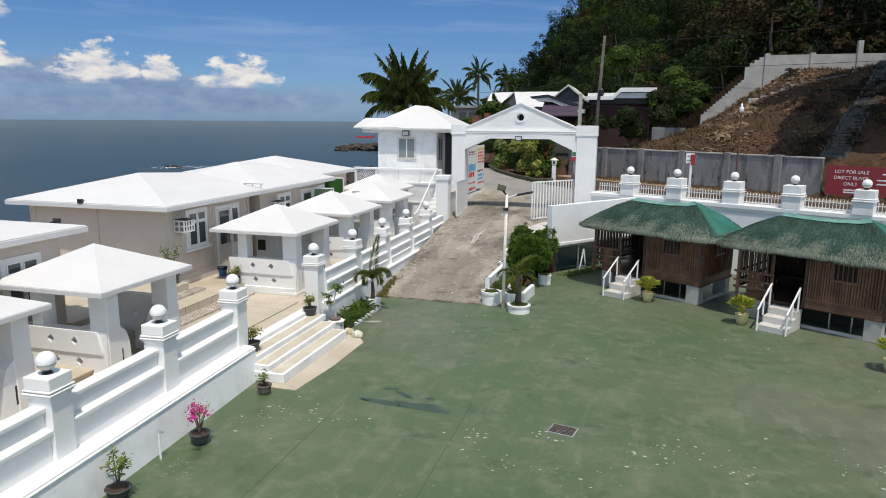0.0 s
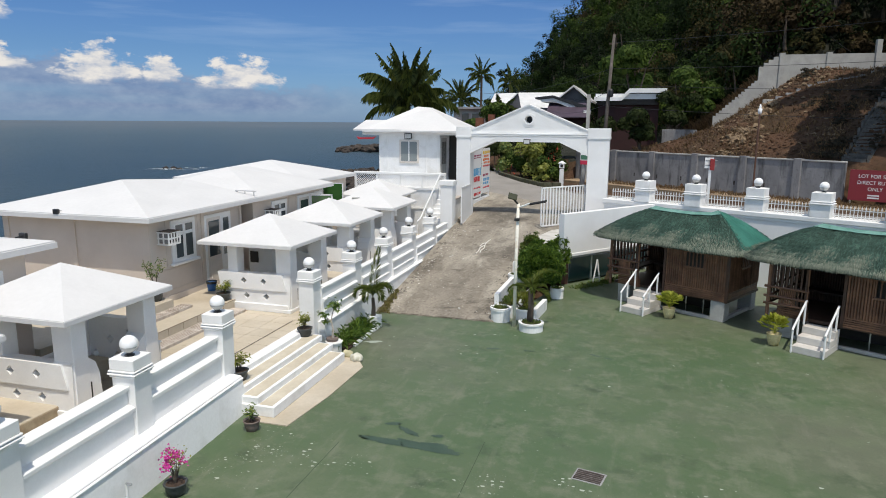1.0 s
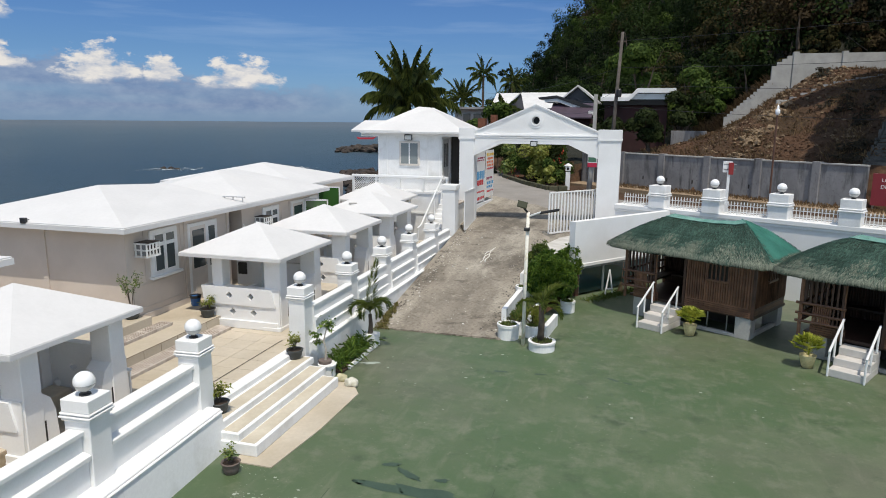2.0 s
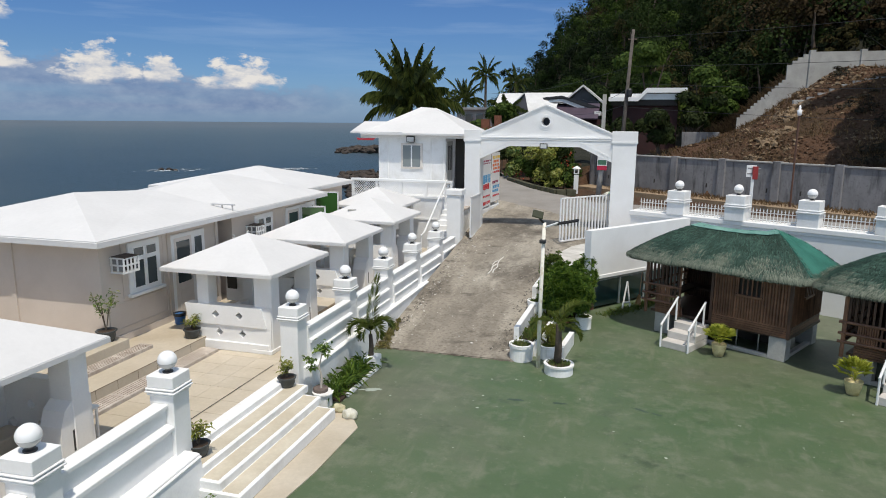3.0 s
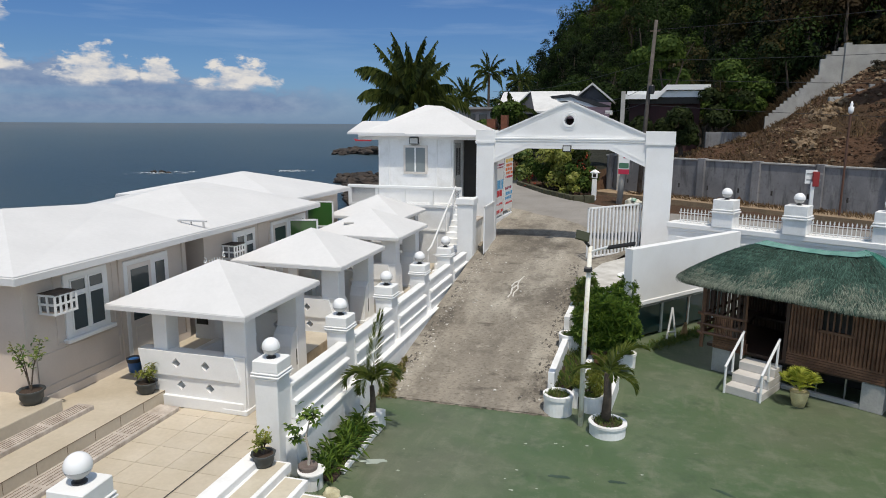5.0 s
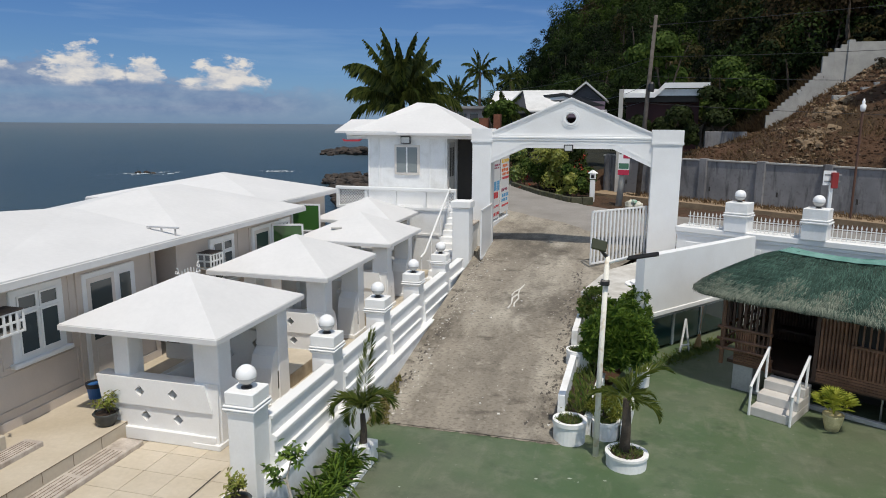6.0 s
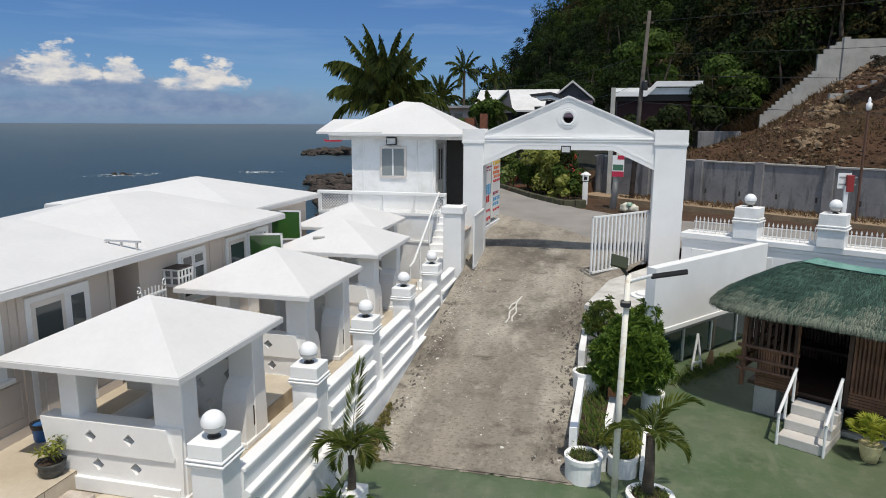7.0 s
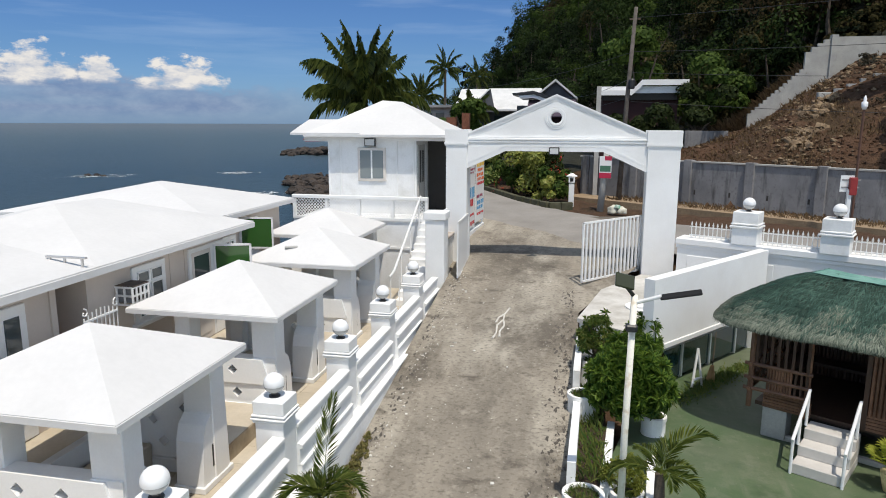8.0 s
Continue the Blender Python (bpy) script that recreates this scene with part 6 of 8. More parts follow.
def young_palm(at, height, trunk_r, fronds, label, seed):
    """A young palm: a stub of trunk and a few feathered fronds (bearing, lift, length, bend, leaflet), each a rib with two ranks of straight leaflets."""
    p = thing("palm_tree", label, "palm tree", at)
    rng = np.random.default_rng(seed)
    bm = B()
    tube(bm, [(0, 0, -0.1), (0.02, 0, height * 0.5), (0, 0, height)], [trunk_r * 1.3, trunk_r, trunk_r * 0.8], 10)
    part("trunk", bm, BARK, p, smooth=True)
    for bearing, lift, length, bend, leaf in fronds:
        vs, fs = [], []
        az = radians(bearing)
        d = Vector((math.cos(az), math.sin(az), 0))
        side = d.cross(Vector((0, 0, 1)))
        n = 46
        pts = [Vector((0, 0, height - 0.05))]
        for k in range(n):
            a = lift - bend * (k / n) ** 1.4
            pts.append(pts[-1] + (d * math.cos(a) + Vector((0, 0, math.sin(a)))) * length / n)
        for k in range(1, n + 1):
            f = k / n
            t = (pts[k] - pts[k - 1]).normalized()
            up = side.cross(t).normalized()
            w = 0.011 * (1.1 - f)
            i = len(vs)
            vs += [pts[k - 1] - side * w, pts[k - 1] + side * w, pts[k] + side * w, pts[k] - side * w]
            fs.append((i, i + 1, i + 2, i + 3))
            if f < 0.16:
                continue
            L = leaf * (0.35 + 0.65 * math.sin(min(1.0, 0.16 + f * 0.84) * math.pi) ** 0.6)
            for q in (-1, 1):
                dd = side * q * (1.0 - 0.45 * f) + t * (0.55 + 0.75 * f) + up * 0.28 + Vector(rng.normal(0, 0.06, 3))
                leaf_quads(vs, fs, pts[k], dd, L * rng.uniform(0.88, 1.08), 0.0095, up=up, droop=rng.uniform(0.05, 0.3))
        tagged(mesh_part("frond", vs, fs, YOUNG_PALM, p), kind="stuff")
    return p


young_palm((-3.55, 21.58, 0.2), 1.05, 0.085, ((25, 1.35, 1.10, 1.9, 0.36), (178, 0.70, 0.78, 1.9, 0.28), (-15, 0.40, 0.72, 1.9, 0.28), (70, 1.1, 0.75, 1.8, 0.28), (-75, 1.1, 0.6, 2.2, 0.26), (120, 1.1, 0.65, 1.9, 0.26), (15, 0.85, 0.55, 1.7, 0.22)), "small potted palm with arching fronds", 34)
young_palm((-8.14, 20.35, 0.35), 0.58, 0.06, ((70, 1.46, 1.55, 0.22, 0.34), (-150, 1.53, 0.86, 3.2, 0.36), (-40, 1.53, 0.80, 3.3, 0.34), (50, 1.50, 0.85, 3.0, 0.32), (-95, 1.50, 0.8, 3.4, 0.34), (150, 1.5, 0.75, 3.1, 0.30), (-10, 1.52, 1.0, 2.6, 0.32)), "young palm with one upright and several hanging fronds", 32)


def fence_bed():
    """The planting bed along the fence, with strap-leaved plants, a kerb and a slender sapling."""
    pb = thing("planter_box", "white square concrete planter box for the young palm", "planter", (-8.12, 20.35, 0))
    part("box", box(B(), -0.2, 0.2, -0.2, 0.2, 0, 0.38, 0.015), WHITE_OLD, pb)
    kb = thing("bed_kerb", "white edging kerb of the planting bed", "kerb", kind="structure")
    for k in range(9):
        part("edging_block", box(B(), -8.02, -7.94, 18.5 + 0.2 * k, 18.68 + 0.2 * k, 0, 0.10, 0.01), WHITE_OLD, kb)
    sb = tagged(new("planting_bed_soil"), "dark soil of the planting bed", "soil", kind="structure")
    part("soil", box(B(), -8.5, -8.0, 18.2, 20.6, -0.05, 0.05), SOIL, sb)
    rng = np.random.default_rng(77)
    for k in range(11):
        y = 18.35 + k * 0.2
        g = thing("strap_leaf_plant", "clump of dark green strap leaves in the fence bed", "plant", (-8.28 + rng.uniform(-0.1, 0.12), y, 0.04), group="strap-leaved plants")
        vs, fs = [], []
        for _ in range(46):
            a = rng.uniform(0, math.tau)
            e = rng.uniform(0.5, 1.4)
            d = Vector((math.cos(a) * math.cos(e), math.sin(a) * math.cos(e), math.sin(e)))
            L = rng.uniform(0.35, 0.62)
            c = Vector((rng.normal(0, 0.05), rng.normal(0, 0.05), 0))
            m = c + d * L * 0.6
            leaf_quads(vs, fs, c, d, L * 0.62, 0.018, droop=0)
            leaf_quads(vs, fs, m - d * 0.08, d + Vector((0, 0, -0.5)), L * 0.5, 0.018, droop=0.3)
        mesh_part("leaves", vs, fs, LEAF, g)
    s = thing("sapling", "slender sapling with leaf clusters in a round pot", "tree", (-8.38, 17.98, 0.3))
    bm = B()
    tube(bm, [(0, 0, 0), (0.03, 0.02, 0.3), (-0.02, 0.0, 0.6), (0.05, 0.05, 0.95)], [0.03, 0.025, 0.018, 0.01], 7)
    tube(bm, [(-0.02, 0.0, 0.55), (-0.2, -0.1, 0.75)], [0.014, 0.006], 6)
    tube(bm, [(0.0, 0.0, 0.5), (-0.14, -0.06, 0.58)], [0.012, 0.006], 6)
    part("stem", bm, plain("pale_bark", (0.42, 0.38, 0.33), rough=0.9), s)
    for c, n, r in (((0.06, 0.05, 1.0), 110, 0.15), ((-0.22, -0.1, 0.78), 40, 0.09), ((-0.15, -0.06, 0.58), 26, 0.07)):
        vs, fs = [], []
        for _ in range(n):
            leaf_quads(vs, fs, Vector(c) + Vector(rng.normal(0, r * 0.6, 3)) * Vector((1, 1, 0.6)), Vector((rng.normal(), rng.normal(), rng.normal() * 0.4)), 0.12, 0.03)
        mesh_part("foliage", vs, fs, LEAF, s)
    bm = B()
    lathe(bm, [(0.15, -0.02), (0.17, 0.08), (0.16, 0.1), (0.13, 0.09)], 18)
    part("pot", bm, POT_BROWN, s)
    t = thing("stair_end_pillar", "short white round pillar at the end of the stairs", "pillar", (-8.32, 17.98, 0))
    bm = B()
    lathe(bm, [(0.2, 0), (0.2, 0.28), (0.24, 0.285), (0.24, 0.31), (0.2, 0.315)], 22)
    part("drum", bm, WHITE_OLD, t)


fence_bed()


def sack(at, seed, size, material, label):
    s = thing("sack", label, "sack", at)
    bm = B()
    bmesh.ops.create_icosphere(bm, subdivisions=3, radius=1)
    for v in bm.verts:
        n_ = noise.noise(v.co * 1.7 + Vector((seed, 0, 0))) * 0.35 + noise.noise(v.co * 4.1 + Vector((0, seed, 0))) * 0.12
        v.co = Vector((v.co.x * size[0], v.co.y * size[1], max(-0.5, v.co.z) * size[2])) * (1 + n_)
        v.co.z += size[2] * 0.45
    part("bag", bm, material, s, smooth=True)


SACKW = mat("dirty_white_sack", (0.66, 0.64, 0.56), (0.48, 0.46, 0.34), rough=0.8, scale=7, fine=40, bump=0.3)
sack((-7.48, 17.5, 0.02), 1, (0.17, 0.13, 0.13), SACKW, "crumpled white sack beside the stairs")
sack((-7.82, 17.72, 0.02), 2, (0.15, 0.12, 0.12), mat("yellowed_sack", (0.62, 0.58, 0.38), (0.40, 0.36, 0.22), rough=0.8, scale=6), "yellowed sack beside the stairs")
sack((-3.4, 43.5, 2.15), 3, (0.27, 0.2, 0.24), SACKW, "pile of white rubbish bags by the road")
sack((-3.0, 43.35, 2.15), 4, (0.2, 0.18, 0.2), SACKW, "white rubbish bag by the road")
sack((-3.2, 43.4, 2.36), 5, (0.16, 0.13, 0.12), mat("green_bag", (0.08, 0.26, 0.16), (0.5, 0.55, 0.5), rough=0.6, scale=6), "green printed bag on the rubbish pile")


# ---- solar lamp post ----
def lamp_post():
    p = thing("solar_lamp_post", "rusty white steel post with two black solar lamps", "lamp post", (-4.05, 21.72, 0))
    bm = B()
    tube(bm, [(0, 0, 0), (0.0, 0, 1.8), (0.03, 0, 3.8)], [0.055, 0.05, 0.045], 12)
    part("post", bm, RUSTY_WHITE, p, smooth=True)
    bm = B()
    tube(bm, [(0.03, 0, 3.68), (0.38, -0.08, 3.82)], 0.028, 8)
    part("arm", bm, METAL_WHITE, p)
    o = part("solar_head", box(B(), 0.0, 0.54, -0.06, 0.06, -0.018, 0.018, 0.012), BLACK_MATT, p, "long black solar street lamp head")
    o.matrix_basis = Matrix.Translation((0.36, -0.08, 3.80)) @ Euler((0.35, -0.22, -0.10)).to_matrix().to_4x4()
    o = part("solar_panel", box(B(), -0.135, 0.135, -0.02, 0.02, -0.11, 0.11, 0.012), plain("solar_cell", (0.035, 0.04, 0.02), rough=0.15), p, "dark square solar floodlight")
    o.matrix_basis = Matrix.Translation((-0.12, -0.14, 4.02)) @ Euler((-0.75, 0.25, 0.2)).to_matrix().to_4x4()
    bm = B()
    tube(bm, [(0.02, 0, 3.78), (-0.08, -0.1, 3.92)], 0.03, 8)
    part("panel_neck", bm, BLACK, p)
    part("clamp", box(B(), -0.07, 0.09, -0.09, 0.06, 3.28, 3.38, 0.02), BLACK, p)


def rusty_white():
    m = mat("rusty_white_post", (0.80, 0.77, 0.68), (0.50, 0.34, 0.16), rough=0.7, scale=4, fine=30, bump=0.15, stops=(0.54, 0.76))
    return m


RUSTY_WHITE = rusty_white()
lamp_post()


# ---- boundary wall, hillside ----
WALL_GREY = layered("stained_grey_wall", (0.25, 0.247, 0.25), (
    (0.35, (1, 1), 6, 0.42, 0.62, (0.165, 0.163, 0.168), 0.9),
    (0.5, (5, 5), 7, 0.52, 0.70, (0.055, 0.053, 0.055), 0.8),
    (0.45, (4, 4), 7, 0.58, 0.72, (0.36, 0.355, 0.345), 0.6),
    (7.0, (1, 1), 6, 0.55, 0.75, (0.07, 0.068, 0.066), 0.5)), rough=0.95, bump=0.3)
gw = thing("boundary_wall", "weathered grey concrete boundary wall with piers", "wall", (-4.9, 50.95, 0), -38.0, kind="structure")
part("wall", box(B(), 0, 18.0, 0, 0.15, 1.5, 4.28), WALL_GREY, gw)
part("coping", box(B(), -0.05, 18.0, -0.05, 0.2, 4.28, 4.36, 0.01), CONCRETE_LIGHT, gw)
for k in range(6):
    part("pier", box(B(), 0.2 + 3.05 * k, 0.6 + 3.05 * k, -0.14, 0.22, 1.5, 4.40, 0.012), WALL_GREY, gw)
# Holes are near-black patches, shade given by colour.
for k in range(9):
    x = 1.6 + 1.75 * k
    part("drain_hole", box(B(), x, x + 0.09, -0.004, 0.02, 2.75, 2.98), DARK, gw)
hw = thing("hillside_wall", "stepped grey concrete wall climbing the hill", "wall", kind="structure")
for k in range(14):
    f = k / 14
    x = 4.3 + 2.75 * f
    part("step_block", box(B(), x, x + 2.75 / 14 + 0.004, 54.4, 54.62, 3.5, 6.7 + 2.6 * f, 0.006), CONCRETE_LIGHT, hw)
for k, z in ((0, 10.05), (1, 10.3), (2, 10.5), (3, 10.7)):
    part("step_block", box(B(), 7.05 + 0.3 * k, 7.352 + 0.3 * k, 54.4, 54.62, 5, z, 0.006), CONCRETE_LIGHT, hw)
part("wall", box(B(), 8.26, 26, 54.4, 54.62, 6, 10.84), CONCRETE_LIGHT, hw)
for k in range(6):
    part("pier", box(B(), 8.3 + 2.9 * k, 8.62 + 2.9 * k, 54.3, 54.7, 6, 10.95 + (0.75 if k == 2 else 0)), CONCRETE_LIGHT, hw)
bw = thing("retaining_block", "old dark concrete retaining wall at the foot of the slope", "wall", kind="structure")
part("wall", box(B(), 0.9, 3.25, 53.9, 54.2, 2.8, 5.72, 0.02), WALL_GREY, bw)
# Concrete colour darkened to stand for tree shade that misses the stairs.
STAIR_SHADE = mat("shade_dark_concrete", (0.15, 0.145, 0.135), (0.07, 0.068, 0.062), rough=0.95, scale=1.6, fine=16, bump=0.3, grain=0.3)
bs = thing("hill_stairs", "concrete stairs climbing the bare slope", "stairs", kind="structure")
for k in range(36):
    f = k / 36
    x, y = 10.05 + 5.2 * f, 41.3 + 9.6 * f
    g = land_z(x, y)
    part("step", box(B(), -0.5, 0.5, 0, 0.30, g - 1.0, g + 0.14, 0, Matrix.Translation((x, y, 0)) @ Euler((0, 0, -0.497)).to_matrix().to_4x4()), STAIR_SHADE, bs)
for side in (-0.58, 0.58):
    for k in range(18):
        f = k / 18
        x, y = 10.05 + 5.2 * f, 41.3 + 9.6 * f
        g = land_z(x + 0.1, y + 0.3)
        part("string_wall", box(B(), side - 0.05, side + 0.05, 0, 0.62, g - 1.0, g + 0.20, 0, Matrix.Translation((x, y, 0)) @ Euler((0, 0, -0.497)).to_matrix().to_4x4()), STAIR_SHADE, bs)
kb = thing("slope_kerb", "broken concrete kerb on the bare slope", "kerb", kind="structure")
for k in range(11):
    x = 7.8 + 0.6 * k
    g = land_z(x + 0.3, 51.7)
    part("kerb", box(B(), x, x + 0.596, 51.6, 51.8, g - 0.25, g + 0.02, 0.01), CONCRETE, kb)
part("kerb_end", box(B(), 7.05, 7.79, 51.5, 51.85, land_z(7.3, 51.7) - 0.3, land_z(7.3, 51.7) + 0.22, 0.02), CONCRETE_LIGHT, kb)


def rubble():
    """Loose stones and dead stalks on the bare slope."""
    rng = np.random.default_rng(9)
    vs, fs = [], []
    for _ in range(4200):
        x, y = rng.uniform(1, 22), rng.uniform(44, 54.2)
        p = Vector((x, y)) - WALL0
        if p.dot(NL) < 0.6 or noise.noise(Vector((x * 0.3, y * 0.3, 4))) + rng.normal(0, 0.25) < 0.1:
            continue
        r = 0.025 + 0.13 * rng.random() ** 5
        c = np.array((x, y, land_z(x, y) + r * 0.1))
        i = len(vs)
        d = rng.normal(0, 1, (7, 3))
        d /= np.linalg.norm(d, axis=1)[:, None]
        q = np.array([(1, 0, 0.2), (0.2, 1, 0), (-1, 0.1, 0.3), (-0.1, -1, 0.1), (0.4, 0.3, 0.8), (-0.4, -0.2, 0.7), (0, 0, -0.5)]) * rng.uniform(0.6, 1.3, (7, 1)) * r + d * r * 0.25
        a = rng.uniform(0, math.tau)
        q = q @ np.array(((math.cos(a), math.sin(a), 0), (-math.sin(a), math.cos(a), 0), (0, 0, 1)))
        vs += [tuple(c + v) for v in q]
        fs += [(i + a, i + b, i + e) for a, b, e in ((0, 1, 4), (1, 2, 4), (2, 5, 4), (2, 3, 5), (3, 0, 5), (0, 4, 5), (1, 0, 6), (2, 1, 6), (3, 2, 6), (0, 3, 6))]
    def stone(x, y, r, flat):
        """An angular stone, tilted at random and half sunk in the slope."""
        i = len(vs)
        m = Euler(rng.uniform(-0.6, 0.6, 3) + np.array((0, 0, rng.uniform(0, math.tau)))).to_matrix()
        c = Vector((x, y, land_z(x, y) + r * 0.12))
        ring = [(math.cos(k * math.tau / 5), math.sin(k * math.tau / 5)) for k in range(5)]
        for z, w in ((-0.5, 1.0), (0.15, 1.0), (0.55, 0.6)):
            vs.extend(c + m @ Vector((r * w * p * rng.uniform(0.65, 1.25), r * w * q * rng.uniform(0.5, 1.0), r * flat * (z + rng.normal(0, 0.12)))) for p, q in ring)
        for k in range(5):
            j = (k + 1) % 5
            fs.extend(((i + k, i + j, i + 5 + j, i + 5 + k), (i + 5 + k, i + 5 + j, i + 10 + j, i + 10 + k)))
        fs.append(tuple(range(i + 10, i + 15)))

    for _ in range(420):
        f = rng.random()
        x, y = 4.9 + 1.9 * f + rng.normal(0, 0.6), 45.9 + 5.6 * f + rng.normal(0, 0.6)
        if noise.noise(Vector((x * 0.9, y * 0.9, 1.5))) > -0.1:
            stone(x, y, 0.05 + 0.27 * rng.random() ** 3, rng.uniform(0.5, 1.0))
    for _ in range(110):
        x, y = rng.uniform(6.2, 12), rng.uniform(51.9, 54.0)
        stone(x, y, 0.05 + 0.17 * rng.random() ** 3, rng.uniform(0.5, 0.9))
    tagged(mesh_part("rubble", vs, fs, RUBBLE), "loose pale stones on the bare brown slope", "stones", kind="stuff")
    vs, fs = [], []
    for _ in range(5200):
        x, y = rng.uniform(0.5, 20), rng.uniform(42, 54.3)
        if (Vector((x, y)) - WALL0).dot(NL) > 0.4:
            stone(x, y, 0.03 + 0.11 * rng.random() ** 3, rng.uniform(0.6, 1.1))
    tagged(mesh_part("earth_clods", vs, fs, EARTH), "clods of brown earth on the bare slope", "earth", kind="stuff")
    vs, fs = [], []
    for _ in range(2600):
        x = rng.uniform(2.6, 7.2)
        top = 6.6 + 2.6 * max(0.0, x - 4.3) / 2.75 - 0.55 * max(0.0, 4.3 - x)
        p = Vector((x, rng.uniform(54.66, 55.3), top - rng.uniform(0.1, 0.9)))
        leaf_quads(vs, fs, p, Vector((rng.normal(-0.2, 0.5), rng.normal(-0.2, 0.4), 1)), rng.uniform(0.25, 0.8), 0.022, up=Vector((0.6, -0.5, 0.4)))
    tagged(mesh_part("dry_brush", vs, fs, DRY), "dry straw-coloured brush above the stepped wall", "scrub", kind="stuff")
    vs, fs = [], []
    for _ in range(15000):
        x, y = rng.uniform(-1, 20), rng.uniform(42, 54.3)
        p = Vector((x, y)) - WALL0
        if p.dot(NL) < 0.3 or noise.noise(Vector((x * 0.5, y * 0.5, 7))) + rng.normal(0, 0.12) < 0.02:
            continue
        leaf_quads(vs, fs, Vector((x, y, land_z(x, y))), Vector((rng.normal(0, 0.5), rng.normal(0, 0.5), 1)), rng.uniform(0.10, 0.38), 0.022, up=Vector((0.6, 0.5, 0.4)))
    tagged(mesh_part("dry_scrub", vs, fs, DRY), "dry brown scrub on the bare slope", "scrub", kind="stuff")
    vs, fs = [], []
    for _ in range(2600):
        s, d = rng.uniform(-9, 12), rng.uniform(-1.7, -0.1)
        q = WALL0 + UL * s + NL * d
        leaf_quads(vs, fs, Vector((q.x, q.y, 2.25)), Vector((rng.normal(0, 0.5), rng.normal(0, 0.5), 1)), rng.uniform(0.08, 0.3), 0.02, up=Vector((0.6, 0.5, 0.4)))
    tagged(mesh_part("verge_grass", vs, fs, DRY), "dry straw grass along the foot of the wall", "grass", kind="stuff")


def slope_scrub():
    """Low scrub over the bare slope's right half, coloured dark as tree shade."""
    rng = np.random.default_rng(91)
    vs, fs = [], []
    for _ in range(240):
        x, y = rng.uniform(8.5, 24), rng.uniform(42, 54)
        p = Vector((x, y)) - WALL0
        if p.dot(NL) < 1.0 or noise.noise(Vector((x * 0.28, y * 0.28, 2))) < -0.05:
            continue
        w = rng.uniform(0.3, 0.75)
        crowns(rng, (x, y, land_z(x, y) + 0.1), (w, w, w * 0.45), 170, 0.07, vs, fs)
    tagged(np_mesh("low_shade_scrub", vs, fs, SCRUB_SHADE), "low scrub coloured dark as tree shade on the bare slope", "scrub", kind="stuff")


# Near-black leaves: the slope's shade is put into their colour.
SCRUB_SHADE = leaf_mat("scrub_as_shade", (0.020, 0.016, 0.010), (0.045, 0.036, 0.018), rough=0.8)
RUBBLE = mat("pale_stone", (0.30, 0.215, 0.13), (0.13, 0.085, 0.05), rough=0.95, scale=2, fine=12, bump=0.4, grain=0.3)
DRY = leaf_mat("dry_grass", (0.070, 0.042, 0.022), (0.20, 0.13, 0.062), rough=0.9, through_light=0.1)
rubble()
vg = thing("verge", "sandy verge at the foot of the boundary wall", "verge", kind="structure")
bm = B()
prism(bm, [tuple(WALL0 + UL * s + NL * d) for s, d in ((-11.5, -2.1), (14, -2.0), (14, 0.1), (-11.5, 0.1))], "z", 1.6, 2.27)
part("sand", bm, mat("sandy_verge", (0.36, 0.26, 0.16), (0.26, 0.19, 0.12), rough=1.0, scale=1.5, fine=14, bump=0.4, grain=0.3), vg)


# ---- woods ----
def crowns(rng, centre, size, n, leaf, vs, fs):
    """Leaves of one uneven crown: several lobes, each a shell of small blades."""
    lobes = rng.integers(5, 9)
    c0 = np.array(centre)
    for _ in range(lobes):
        off = rng.normal(0, 1, 3) * np.array(size) * 0.52
        r = np.array(size) * rng.uniform(0.38, 0.62)
        m = n // lobes
        d = rng.normal(0, 1, (m, 3))
        d /= np.linalg.norm(d, axis=1)[:, None]
        d[:, 2] = np.where(d[:, 2] < -0.35, -d[:, 2], d[:, 2])
        p = c0 + off + d * r * rng.uniform(0.72, 1.08, (m, 1))
        a = rng.normal(0, 1, (m, 3))
        a -= 0.8 * (a * d).sum(axis=1)[:, None] * d
        a /= np.linalg.norm(a, axis=1)[:, None]
        b = np.cross(a, d + 0.4 * rng.normal(0, 1, (m, 3)))
        b /= np.linalg.norm(b, axis=1)[:, None] + 1e-6
        s = leaf * rng.uniform(0.6, 1.3, (m, 1))
        base = sum(len(v) for v in vs)
        quad = np.stack([p - a * s, p + b * s * 0.55, p + a * s, p - b * s * 0.55], axis=1).reshape(-1, 3)
        vs.append(quad)
        k = base + np.arange(m)[:, None] * 4 + np.arange(4)[None, :]
        fs.append(k)


# Leaf tones dealt to crowns at random, imitating sunlit and darker masses by colour.
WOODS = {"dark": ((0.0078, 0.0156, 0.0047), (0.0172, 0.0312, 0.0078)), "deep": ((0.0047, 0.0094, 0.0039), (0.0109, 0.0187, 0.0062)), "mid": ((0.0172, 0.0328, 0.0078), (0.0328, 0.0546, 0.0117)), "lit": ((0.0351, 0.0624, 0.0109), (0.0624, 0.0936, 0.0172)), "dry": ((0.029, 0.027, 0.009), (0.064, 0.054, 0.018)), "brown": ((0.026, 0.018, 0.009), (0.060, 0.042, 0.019))}


